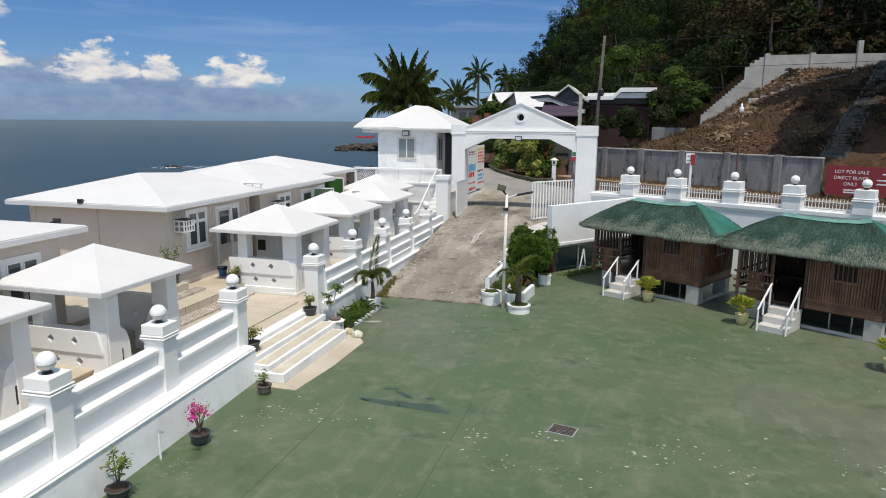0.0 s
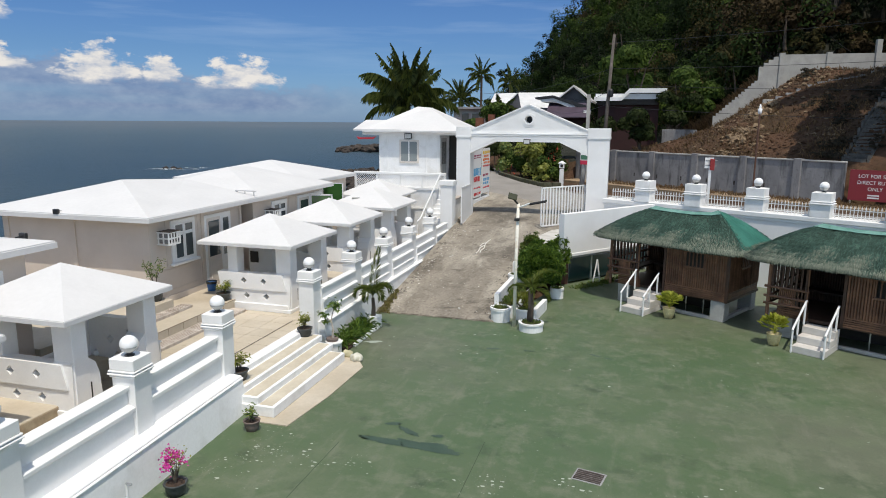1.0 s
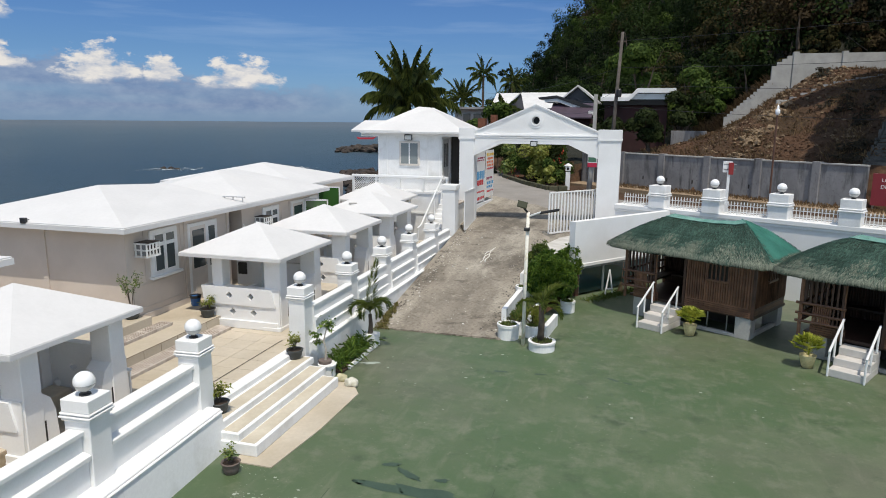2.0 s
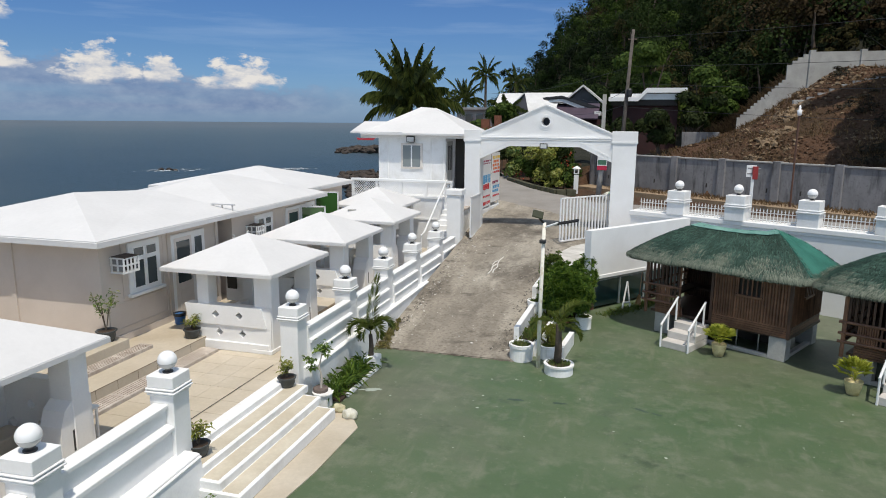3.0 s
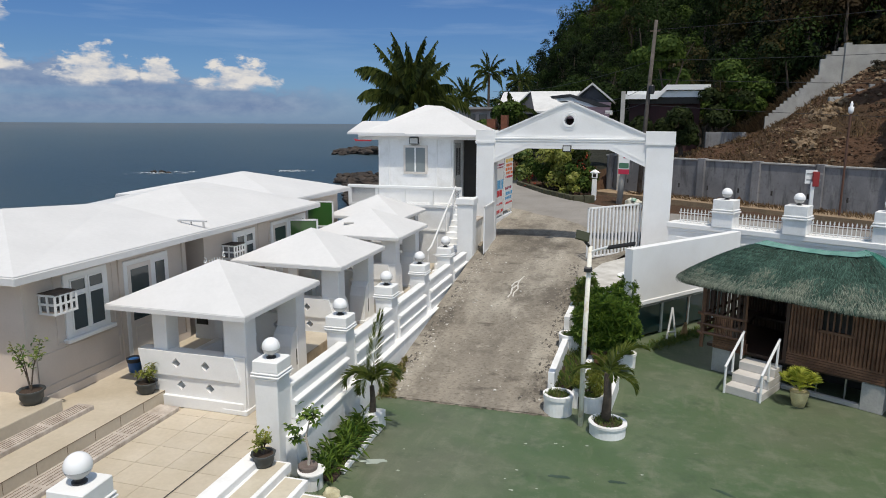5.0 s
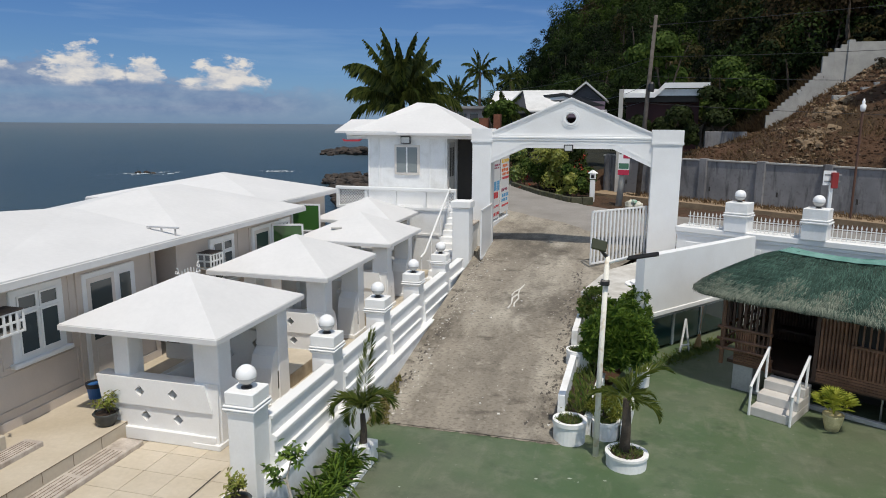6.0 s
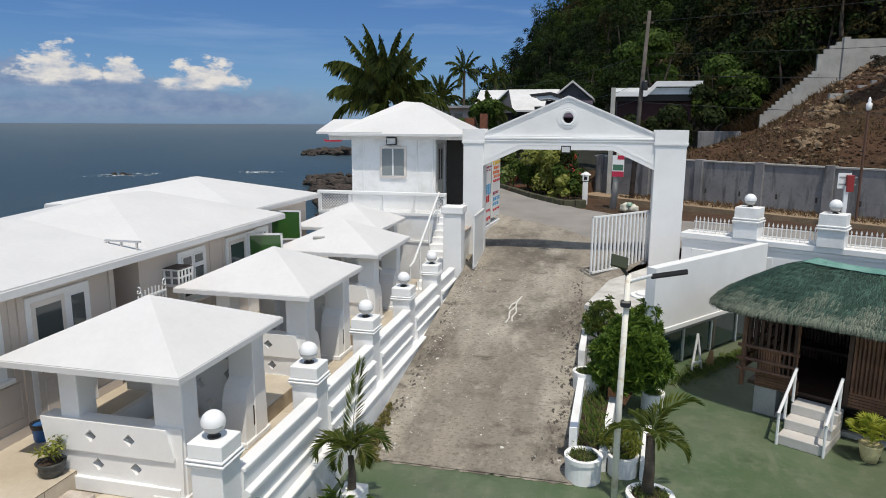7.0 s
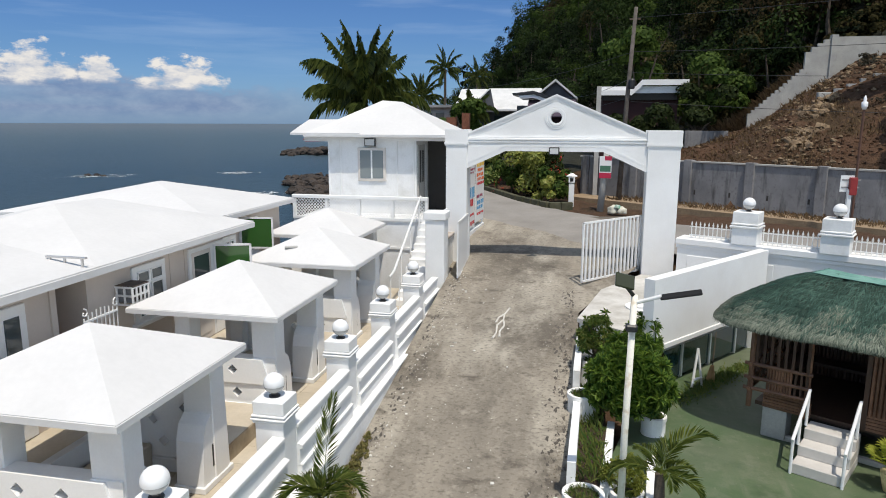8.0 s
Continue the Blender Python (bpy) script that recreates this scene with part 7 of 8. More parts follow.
def forest():
    rng = np.random.default_rng(31)
    sets = {k: ([], []) for k in WOODS}
    trunks = B()
    placed = []
    tries = 0
    while len(placed) < 920 and tries < 40000:
        tries += 1
        s, d = rng.uniform(-97, 46), rng.uniform(10, 84)
        foot = 12 + max(0.0, -6 - s) * 0.55
        q = WALL0 + UL * s + NL * d
        if s > -1.5:
            foot = d - (q.y - 57.9)
        if d < foot - 1.0 or d > foot + 36 or (q.x > 3.8 and q.y < 57.6):
            continue
        if any((q.x - x) ** 2 + (q.y - y) ** 2 < 3.4 for x, y in placed):
            continue
        placed.append((q.x, q.y))
        z = land_z(q.x, q.y)
        h = rng.uniform(1.6, 4.6) if d < foot + 5 else rng.uniform(2.6, 7.6)
        w = rng.uniform(1.6, 2.9)
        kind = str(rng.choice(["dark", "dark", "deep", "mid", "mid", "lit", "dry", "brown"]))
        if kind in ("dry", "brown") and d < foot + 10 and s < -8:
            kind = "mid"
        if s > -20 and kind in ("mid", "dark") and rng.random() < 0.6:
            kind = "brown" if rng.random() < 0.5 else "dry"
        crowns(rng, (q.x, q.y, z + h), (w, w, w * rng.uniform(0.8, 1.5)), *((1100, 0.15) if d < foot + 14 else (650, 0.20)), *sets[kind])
        tube(trunks, [(q.x, q.y, z - 0.5), (q.x + rng.normal(0, 0.3), q.y, z + h * 0.6), (q.x + rng.normal(0, 0.4), q.y, z + h + w * 0.3)], [0.18, 0.13, 0.05], 5)
    extra = 0
    while extra < 95:
        x, y = rng.uniform(4.6, 27), rng.uniform(57.9, 76)
        if any((x - a) ** 2 + (y - b) ** 2 < 2.0 for a, b in placed):
            extra += 0.05
            continue
        extra += 1
        placed.append((x, y))
        z, w = land_z(x, y), rng.uniform(1.5, 2.6)
        h = rng.uniform(1.4, 4.0)
        kind = str(rng.choice(["dark", "deep", "brown", "dry", "brown", "mid"]))
        crowns(rng, (x, y, z + h), (w, w * 0.8, w * rng.uniform(0.8, 1.3)), 1000, 0.16, *sets[kind])
        tube(trunks, [(x, y, z - 0.5), (x + rng.normal(0, 0.3), y, z + h + w * 0.3)], [0.12, 0.05], 5)
    for _ in range(120):
        x, y = rng.uniform(7.4, 28), rng.uniform(55.7, 58.2)
        w = rng.uniform(0.55, 1.0)
        kind = str(rng.choice(["dark", "deep", "brown", "dry", "brown"]))
        crowns(rng, (x, y, land_z(x, y) + 0.5), (w, w * 0.8, w * 0.9), 420, 0.12, *sets[kind])
    # tall slender trees standing out of the woods on the seaward flank
    for k in range(16):
        s = -94 + 40 * k / 15 + rng.uniform(-1.5, 1.5)
        q = WALL0 + UL * s + NL * (14 + (-6 - s) * 0.55 + rng.uniform(0, 16))
        z = land_z(q.x, q.y)
        h = rng.uniform(7, 11)
        kind = ("dark", "mid", "deep", "lit")[k % 4]
        for f in (0.6, 0.85, 1.0):
            crowns(rng, (q.x + rng.normal(0, 0.4), q.y, z + h * f), (1.3, 1.3, 1.5), 420, 0.19, *sets[kind])
        tube(trunks, [(q.x, q.y, z - 0.5), (q.x, q.y, z + h)], [0.2, 0.06], 5)
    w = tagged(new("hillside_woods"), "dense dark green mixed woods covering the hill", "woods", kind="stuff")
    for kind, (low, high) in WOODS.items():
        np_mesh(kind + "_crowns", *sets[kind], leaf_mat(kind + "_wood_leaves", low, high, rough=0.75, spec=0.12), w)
    part("trunks", trunks, BARK, w)


LEAF_HILL = leaf_mat("hill_leaves", (0.020, 0.044, 0.007), (0.075, 0.115, 0.020), rough=0.7, spec=0.15)
forest()


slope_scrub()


def tree(at, h, size, n, leaf, material, label, seed, lean=(0.0, 0.0)):
    t = thing("tree", label, "tree", at, group="trees round the houses")
    rng = np.random.default_rng(seed)
    bm = B()
    lx, ly = lean
    tube(bm, [(0, 0, -0.4), (0.1 + lx * 0.3, 0.05 + ly * 0.3, h * 0.5), (lx * 0.8, 0.1 + ly * 0.8, h)], [0.2, 0.14, 0.08], 8)
    for _ in range(5):
        d = Vector((lx + rng.normal(0, size[0] * 0.5), ly + rng.normal(0, size[1] * 0.5), h + rng.uniform(-0.2, 0.8) * size[2]))
        f = rng.uniform(0.45, 0.7)
        tube(bm, [(0.05 + lx * 0.4 * f, 0.05 + ly * 0.4 * f, h * f), d * 0.6 + Vector((0, 0, h * 0.3)), d], [0.08, 0.05, 0.02], 6)
    part("trunk", bm, BARK, t)
    vs, fs = [], []
    crowns(rng, (lx, ly, h), size, n, leaf, vs, fs)
    np_mesh("crown", vs, fs, material, t)
    return t


tree((2.0, 56.5, 4.2), 3.6, (2.0, 1.8, 1.7), 4200, 0.15, LEAF_HILL, "round green tree above the bare slope", 51)
tree((-1.3, 60.0, 4.0), 6.3, (2.2, 2.2, 1.7), 3600, 0.17, LEAF_HILL, "dense green tree behind the flat-roofed house", 52)
tree((-3.5, 52.6, 3.2), 2.0, (1.3, 1.2, 1.3), 3000, 0.13, LEAF_DARK, "dark leafy tree beside the utility pole", 53)
tree((-0.7, 52.2, 3.2), 2.5, (1.5, 1.2, 1.5), 3800, 0.13, LEAF_DARK, "dark tree over the boundary wall", 54)
tree((1.6, 54.9, 4.0), 2.2, (1.3, 1.2, 1.2), 2200, 0.13, LEAF_DARK, "dark shrubby tree at the slope's foot", 55)
tree((-13.5, 62.0, 2.8), 3.0, (1.8, 1.8, 1.6), 2600, 0.16, LEAF_HILL, "green tree by the far house", 56)
# The next six trees are unseen, inferred from the slope's shadows they cast.
tree((14.2, 38.2, 2.4), 16.5, (3.2, 2.8, 1.8), 9000, 0.34, LEAF_DARK, "tall spreading roadside tree shading the slope", 58, (-2.6, 1.4))
tree((14.6, 41.0, 3.4), 15.5, (2.8, 2.6, 1.6), 8000, 0.34, LEAF_DARK, "tall dark tree beyond the notice board", 61, (-0.6, 0.8))
tree((16.2, 37.2, 2.4), 14.0, (2.8, 2.6, 1.6), 8000, 0.34, LEAF_DARK, "tall roadside tree over the notice board", 63, (-2.0, 0.8))
tree((16.4, 44.4, 5.0), 15.5, (4.6, 1.5, 1.4), 8000, 0.34, LEAF_DARK, "tall spreading tree beside the hill stairs", 59, (-2.6, 1.6))
tree((18.4, 43.0, 5.0), 13.5, (3.2, 3.2, 1.8), 7000, 0.34, LEAF_DARK, "broad dark tree above the hill stairs", 62)
tree((20.0, 51.5, 8.0), 9.0, (3.4, 3.2, 2.0), 5000, 0.24, LEAF_DARK, "dark tree at the top of the slope", 60)
tree((-20.5, 66.0, 2.0), 2.2, (1.6, 1.6, 1.3), 2200, 0.16, LEAF_DARK, "dark tree near the shore", 57)


# ---- garden beyond the gate ----
MOSSY = mat("mossy_kerb_stone", (0.10, 0.095, 0.06), (0.05, 0.055, 0.025), rough=0.95, scale=2.0, fine=15, bump=0.4, grain=0.35)
GARDEN = [(-10.1, 49.6), (-8.0, 46.3), (-6.3, 44.3), (-5.2, 44.6)]


def garden():
    k = thing("garden_kerb", "low dark stone kerb round the roadside garden", "kerb", kind="structure")
    for (xa, ya), (xb, yb) in zip(GARDEN, GARDEN[1:]):
        n = max(2, int(math.hypot(xb - xa, yb - ya) / 0.55))
        for j in range(n):
            f = (j + 0.5) / n
            x, y = xa + (xb - xa) * f, ya + (yb - ya) * f
            bm = B()
            box(bm, -0.275, 0.272, -0.12, 0.12, -0.3, 0.24, 0.03, Matrix.Translation((x, y, road_z(y) + 0.02)) @ Euler((0, 0, math.atan2(yb - ya, xb - xa))).to_matrix().to_4x4())
            part("kerb_stone", bm, MOSSY, k)
    rng = np.random.default_rng(61)
    specs = [(-8.6, 49.6, 1.1, LEAF_HILL, "dark green garden shrub"), (-10.4, 51.6, 1.3, LEAF_DARK, "dark leafy garden shrub"), (-7.5, 48.3, 1.3, LEAF_LIGHT, "yellow-green croton bush in the garden"), (-9.6, 51.0, 1.2, LEAF_MIX, "mixed yellow and green garden bush"),
             (-6.2, 47.2, 1.0, LEAF_HILL, "garden bush with red flowers"), (-6.9, 49.4, 1.4, LEAF_DARK, "tall dark garden bush"), (-7.2, 50.8, 1.7, LEAF_HILL, "tall green garden bush"), (-6.4, 45.6, 0.55, LEAF_LIGHT, "small yellow-green bush by the kerb"), (-9.2, 53.4, 1.9, LEAF_DARK, "tall dark bush behind the garden"), (-11.6, 55.0, 1.6, LEAF_HILL, "green bush by the road bend")]
    for i, (x, y, r, m, label) in enumerate(specs):
        b = thing("garden_bush", label, "bush", (x, y, road_z(y)), group="garden bushes")
        vs, fs = [], []
        crowns(rng, (0, 0, r * 0.95), (r * 0.8, r * 0.8, r * 0.95), int(1700 * r), 0.10, vs, fs)
        np_mesh("foliage", vs, fs, m, b)
        bm = B()
        tube(bm, [(0, 0, -0.2), (0, 0, r)], 0.05, 6)
        part("stem", bm, BARK, b)
        if i in (0, 3, 4, 5):
            vs, fs = [], []
            for _ in range(9):
                c = Vector((rng.normal(0, r * 0.45), rng.normal(-0.3, r * 0.45), r * 0.95 + rng.normal(0, r * 0.5)))
                for _ in range(7):
                    leaf_quads(vs, fs, c + Vector(rng.normal(0, 0.04, 3)), Vector(rng.normal(0, 1, 3)), 0.10, 0.04)
            tagged(mesh_part("flowers", vs, fs, RED_FLOWER, b, "small red flowers"), kind="stuff")


RED_FLOWER = leaf_mat("red_flowers", (0.55, 0.03, 0.02), (0.60, 0.10, 0.06))
garden()


def lantern_post():
    p = thing("lantern_post", "white garden post with a lantern head", "lantern", (-5.3, 45.6, 1.9))
    part("post", box(B(), -0.13, 0.13, -0.13, 0.13, 0, 1.35, 0.015), WHITE, p)
    part("lantern", box(B(), -0.15, 0.15, -0.15, 0.15, 1.4, 1.68, 0.01), WHITE, p)
    # Flat dark patch gives the lantern's opening its shade.
    part("opening", box(B(), -0.08, 0.08, -0.156, -0.14, 1.46, 1.62), DARK, p)
    bm = B()
    lathe(bm, [(0.26, 1.68), (0.26, 1.72), (0.04, 1.86)], 4)
    part("cap", bm, WHITE, p)


lantern_post()


def leaning_pole():
    p = thing("concrete_pole", "short leaning concrete pole with a faded poster", "pole", (-3.95, 44.4, 2.1), -10)
    bm = B()
    tube(bm, [(0, 0, -0.2), (0.2, 0.1, 2.9)], [0.16, 0.13], 10)
    part("pole", bm, CONCRETE_LIGHT, p, smooth=True)
    part("poster", box(B(), -0.08, 0.46, -0.16, -0.14, 1.55, 2.55), WHITE, p, "white poster with red and green blocks")
    part("poster_block", box(B(), -0.08, 0.46, -0.166, -0.16, 1.55, 1.8), plain("poster_red", (0.45, 0.02, 0.06), 0.6), p)
    part("poster_block", box(B(), -0.05, 0.43, -0.166, -0.16, 1.85, 2.12), plain("poster_green", (0.06, 0.16, 0.10), 0.6), p)
    part("poster_block", box(B(), 0.15, 0.46, -0.166, -0.16, 2.36, 2.55), plain("poster_red", (0.45, 0.02, 0.06), 0.6), p)


leaning_pole()


def banners():
    """Sheet banners on a frame beside the road, their print as plain blocks and bars."""
    a, b = Vector((-8.95, 36.2)), Vector((-8.75, 39.6))
    L = (b - a).length
    f = thing("banner_frame", "white roadside banners with coloured print blocks", "banner", (a.x, a.y, 0), math.degrees(math.atan2(b.y - a.y, b.x - a.x)))
    red, org, blue, yel = (plain(n, c, 0.6) for n, c in (("print_red", (0.55, 0.03, 0.04)), ("print_orange", (0.70, 0.16, 0.03)), ("print_blue", (0.10, 0.35, 0.60)), ("print_yellow", (0.75, 0.50, 0.06))))
    maroon = plain("print_maroon", (0.28, 0.03, 0.08), 0.6)
    for x in (0.0, L * 0.52, L - 0.05):
        part("frame_post", box(B(), x, x + 0.05, 0.0, 0.05, 1.6, 4.75), METAL_WHITE, f)
    part("sheet", box(B(), 0.02, L * 0.5, -0.03, -0.01, 2.2, 4.65), WHITE, f)
    part("sheet", box(B(), L * 0.55, L, -0.03, -0.01, 2.3, 4.75), WHITE, f)
    rng = random.Random(5)
    for p, q, tops in ((0.07, 0.47, ((4.45, 0.08, maroon), (4.32, 0.06, maroon), (3.75, 0.42, blue), (3.3, 0.30, red), (2.75, 0.10, red), (2.45, 0.16, red))), (0.58, 0.98, ((4.6, 0.17, yel), (4.38, 0.13, org), (4.2, 0.13, org), (4.02, 0.12, org), (3.84, 0.11, red), (3.35, 0.13, maroon), (3.12, 0.16, blue), (2.9, 0.14, blue), (2.65, 0.10, red)))):
        for z, high, ink in tops:
            x = p + rng.uniform(0, 0.05)
            while x < q - 0.05:
                w = rng.uniform(0.03, 0.11)
                part("print_block", box(B(), L * x, L * min(q, x + w), -0.036, -0.03, z - high * rng.uniform(0.75, 1.0), z), ink, f)
                x += w + rng.uniform(0.012, 0.03)
    part("base_rail", box(B(), 0, L, -0.05, 0.1, 1.6, 2.1), WHITE_OLD, f)


banners()


# ---- houses beyond ----
ROOF_METAL = mat("white_metal_roof", (0.70, 0.70, 0.69), (0.58, 0.58, 0.57), rough=0.45, scale=1.0, fine=6, bump=0.1, grain=0.08)
PURPLE = mat("purple_metal_roof", (0.075, 0.05, 0.075), (0.05, 0.035, 0.05), rough=0.5, scale=1, fine=8)
GREY_WALL = mat("dark_grey_siding", (0.10, 0.10, 0.11), (0.07, 0.07, 0.075), rough=0.8, scale=1.0)
RED_WALL = mat("dark_red_wall", (0.05, 0.014, 0.014), (0.03, 0.01, 0.01), rough=0.8, scale=1)


def gable(bm, x0, x1, y0, y1, z0, z1, along="x", over=0.3, t=0.16):
    """Two sloped roof slabs over a ridge along x or y."""
    if along == "x":
        ym = (y0 + y1) / 2
        for a, b in ((y0 - over, ym), (y1 + over, ym)):
            prism(bm, [(a, z0), (b, z1), (b, z1 + t), (a, z0 + t)], "x", x0 - over, x1 + over)
    else:
        xm = (x0 + x1) / 2
        for a, b in ((x0 - over, xm), (x1 + over, xm)):
            prism(bm, [(a, z0), (b, z1), (b, z1 + t), (a, z0 + t)], "y", y0 - over, y1 + over)


BRICK = mat("rough_red_brick", (0.26, 0.10, 0.055), (0.16, 0.06, 0.035), rough=0.9, scale=4, fine=20, bump=0.4, grain=0.3)


def far_house():
    h = thing("house", "large house with white metal gable roofs and grey walls", "house")
    part("wall", box(B(), -16.4, -6.2, 77, 84, 2.5, 7.6), GREY_WALL, h)
    bm = B()
    gable(bm, -16.6, -14.1, 76, 84, 7.2, 9.25)
    part("roof", bm, ROOF_METAL, h, "white ribbed metal roof")
    bm = B()
    gable(bm, -13.8, -9.3, 76, 84, 7.2, 9.3)
    part("roof", bm, ROOF_METAL, h)
    bm = B()
    gable(bm, -9.2, -5.8, 75, 84, 8.2, 9.8, "y", 0.25, 0.2)
    part("roof", bm, ROOF_METAL, h)
    bm = B()
    prism(bm, [(-9.1, 7.0), (-5.9, 7.0), (-5.9, 8.25), (-7.5, 9.75), (-9.1, 8.25)], "y", 75.2, 75.4)
    part("gable_wall", bm, GREY_WALL, h, "dark grey gable end")
    bm = B()
    prism(bm, [(-10.97, 8.6), (-9.16, 8.8), (-5.62, 7.75), (-6.42, 7.6), (-9.15, 8.56), (-10.83, 8.42)], "y", 71.0, 74.8)
    part("porch_roof", bm, BLACK, h, "black-edged pitched porch roof")
    bm = B()
    prism(bm, [(-10.4, 8.40), (-9.15, 8.52), (-6.42, 7.58), (-7.44, 7.6), (-9.13, 8.22), (-10.25, 8.15)], "y", 71.1, 74.6)
    part("porch_fascia", bm, WHITE, h)
    bm = B()
    prism(bm, [(-13.41, 9.2), (-15.61, 7.1), (-12.95, 7.1)], "y", 75.45, 75.65)
    part("gable_wall", bm, GREY_WALL, h)
    bm = B()
    prism(bm, [(-13.50, 9.24), (-13.36, 9.24), (-15.55, 7.08), (-15.75, 7.08)], "y", 75.3, 75.5)
    part("barge_board", bm, WHITE, h)
    part("porch_wall", box(B(), -10.6, -6.8, 72, 76, 2.5, 7.6), GREY_WALL, h)
    bm = B()
    prism(bm, [(69.0, 6.6), (72.0, 8.0), (72.0, 8.1), (69.0, 6.7)], "x", -9.6, -5.6)
    part("lower_roof", bm, PURPLE, h, "purple metal lower roof")
    part("lower_wall", box(B(), -9.2, -5.4, 69.6, 72, 2.5, 6.6), RED_WALL, h)
    part("side_fascia", box(B(), -5.98, -5.41, 69.8, 72.0, 6.95, 7.33), WHITE, h)
    b = thing("brick_chimney", "pair of bare brick chimneys behind the gate", "chimney")
    part("chimney_shaft", box(B(), -14.4, -13.75, 60, 60.6, 2.5, 6.5), BRICK, b)
    part("chimney_shaft", box(B(), -13.3, -12.8, 60, 60.6, 2.5, 6.8), BRICK, b)
    for x in (-16.0, -15.0, -13.2):
        part("window", box(B(), x, x + 0.7, 76.9, 77.02, 5.6, 6.8), GLASS, h)
    o = thing("small_house", "small grey house with a balcony by the shore road", "house")
    part("wall", box(B(), -21.5, -17.5, 79, 84, 2, 7.6), CONCRETE_LIGHT, o)
    part("window", box(B(), -20.5, -19.7, 78.9, 79.02, 6.1, 7.1), GLASS, o)
    part("window", box(B(), -19.3, -18.5, 78.9, 79.02, 6.1, 7.1), GLASS, o)
    part("roof_slab", box(B(), -21.9, -17.1, 78.4, 84.4, 7.6, 7.85), CONCRETE, o)
    part("balcony", box(B(), -21.7, -17.3, 77.6, 79, 5.2, 5.8), mat("terracotta_balcony", (0.30, 0.12, 0.06), rough=0.8), o)
    f = thing("flat_roofed_house", "dark house with a white stepped flat roof edge", "house")
    part("wall", box(B(), -3.8, 0.6, 55.6, 61, 3, 7.7), RED_WALL, f)
    part("fascia", box(B(), -4.1, -2.1, 55.0, 55.4, 7.78, 8.08), WHITE, f)
    bm = B()
    prism(bm, [(-2.1, 7.78), (-1.55, 8.33), (-1.55, 8.68), (-2.1, 8.08)], "y", 55.0, 55.4)
    part("fascia", bm, WHITE, f)
    part("fascia", box(B(), -1.55, 1.1, 55.0, 55.4, 8.36, 8.68), WHITE, f)
    part("roof_slab", box(B(), -4.0, 0.6, 55.2, 61, 7.9, 8.3), WHITE_OLD, f)
    # Dark strip coloured as the shade under the roof slab.
    part("soffit_shade", box(B(), -3.9, 0.5, 55.3, 55.6, 7.5, 7.9), DARK, f)


far_house()


# ---- poles and wires ----
def poles():
    p = thing("utility_pole", "weathered leaning timber utility pole", "utility pole", (-2.95, 48.0, 2.2))
    bm = B()
    tube(bm, [(0, 0, 0), (0.17, 0, 5.0), (0.38, 0, 9.5)], [0.14, 0.115, 0.09], 10)
    part("pole", bm, mat("grey_weathered_timber", (0.15, 0.13, 0.115), (0.08, 0.07, 0.06), rough=0.95, scale=3, fine=25, bump=0.3, grain=0.3), p, smooth=True)
    part("crossarm", box(B(), 0.1, 0.62, -0.04, 0.04, 8.9, 8.98), BARK, p)
    bm = B()
    lathe(bm, [(0.14, 0), (0.16, 0.1), (0.16, 0.42), (0.1, 0.5)], 12, (0.35, -0.15))
    o = part("cable_coil", bm, BLACK, p)
    o.location.z = 5.6
    c = thing("concrete_post", "slim grey concrete post behind the gate", "post", (-4.12, 50.0, 2.2))
    part("post", box(B(), -0.12, 0.12, -0.12, 0.12, 0, 5.85, 0.01), CONCRETE_LIGHT, c)
    s = thing("street_lamp", "thin rusty pole with a white hanging street lamp", "street lamp", (5.15, 40.0, 2.45))
    bm = B()
    tube(bm, [(0, 0, 0), (0, 0, 4.3)], 0.045, 8)
    part("pole", bm, mat("rusty_pole", (0.12, 0.06, 0.04), rough=0.8), s)
    bm = B()
    lathe(bm, [(0.06, 4.2), (0.10, 4.28), (0.11, 4.45), (0.05, 4.5), (0.06, 4.58), (0.02, 4.7)], 14)
    part("lamp_head", bm, GLOBE, s, smooth=True)
    g = thing("sign_post", "white post carrying a red box and a small white sign", "sign", (2.25, 32.3, 2.4))
    part("post", box(B(), -0.05, 0.05, -0.05, 0.05, 0, 2.0), METAL_WHITE, g)
    part("box", box(B(), -0.02, 0.16, -0.09, 0.05, 1.85, 2.32, 0.01), plain("red_box", (0.25, 0.02, 0.02), 0.6), g)
    part("plate", box(B(), -0.22, 0.12, 0.055, 0.07, 1.93, 2.37), WHITE, g)
    for k, (z, w) in enumerate(((2.25, 0.46), (2.05, 0.44))):
        part("bar", box(B(), -0.19, -0.19 + w, 0.045, 0.055, z - 0.02, z + 0.02), CONCRETE, g)


poles()


def wire(a, b, sag, r=0.012):
    a, b = Vector(a), Vector(b)
    w = tagged(new("overhead_wire"), "thin black overhead wire", "wire", group="overhead wires")
    pts = [a.lerp(b, k / 16) - Vector((0, 0, sag * 4 * (k / 16) * (1 - k / 16))) for k in range(17)]
    bm = B()
    tube(bm, pts, r, 5)
    part("wire", bm, BLACK, w)


for k, (z, z2) in enumerate(((11.2, 12.2), (9.6, 10.0), (8.6, 8.2), (7.2, 6.6))):
    wire((-2.6, 48.0, z), (30, 30 + 2 * k, z2), 0.5)
wire((-2.6, 48.0, 9.6), (-16, 70, 9.0), 0.5)
wire((-2.7, 48.0, 8.3), (-7.5, 75, 8.6), 0.5)
wire((10, 62, 17), (12.5, 54, 10.9), 0.6)
wire((-2.7, 48.0, 7.4), (-10, 69, 7.6), 0.6)


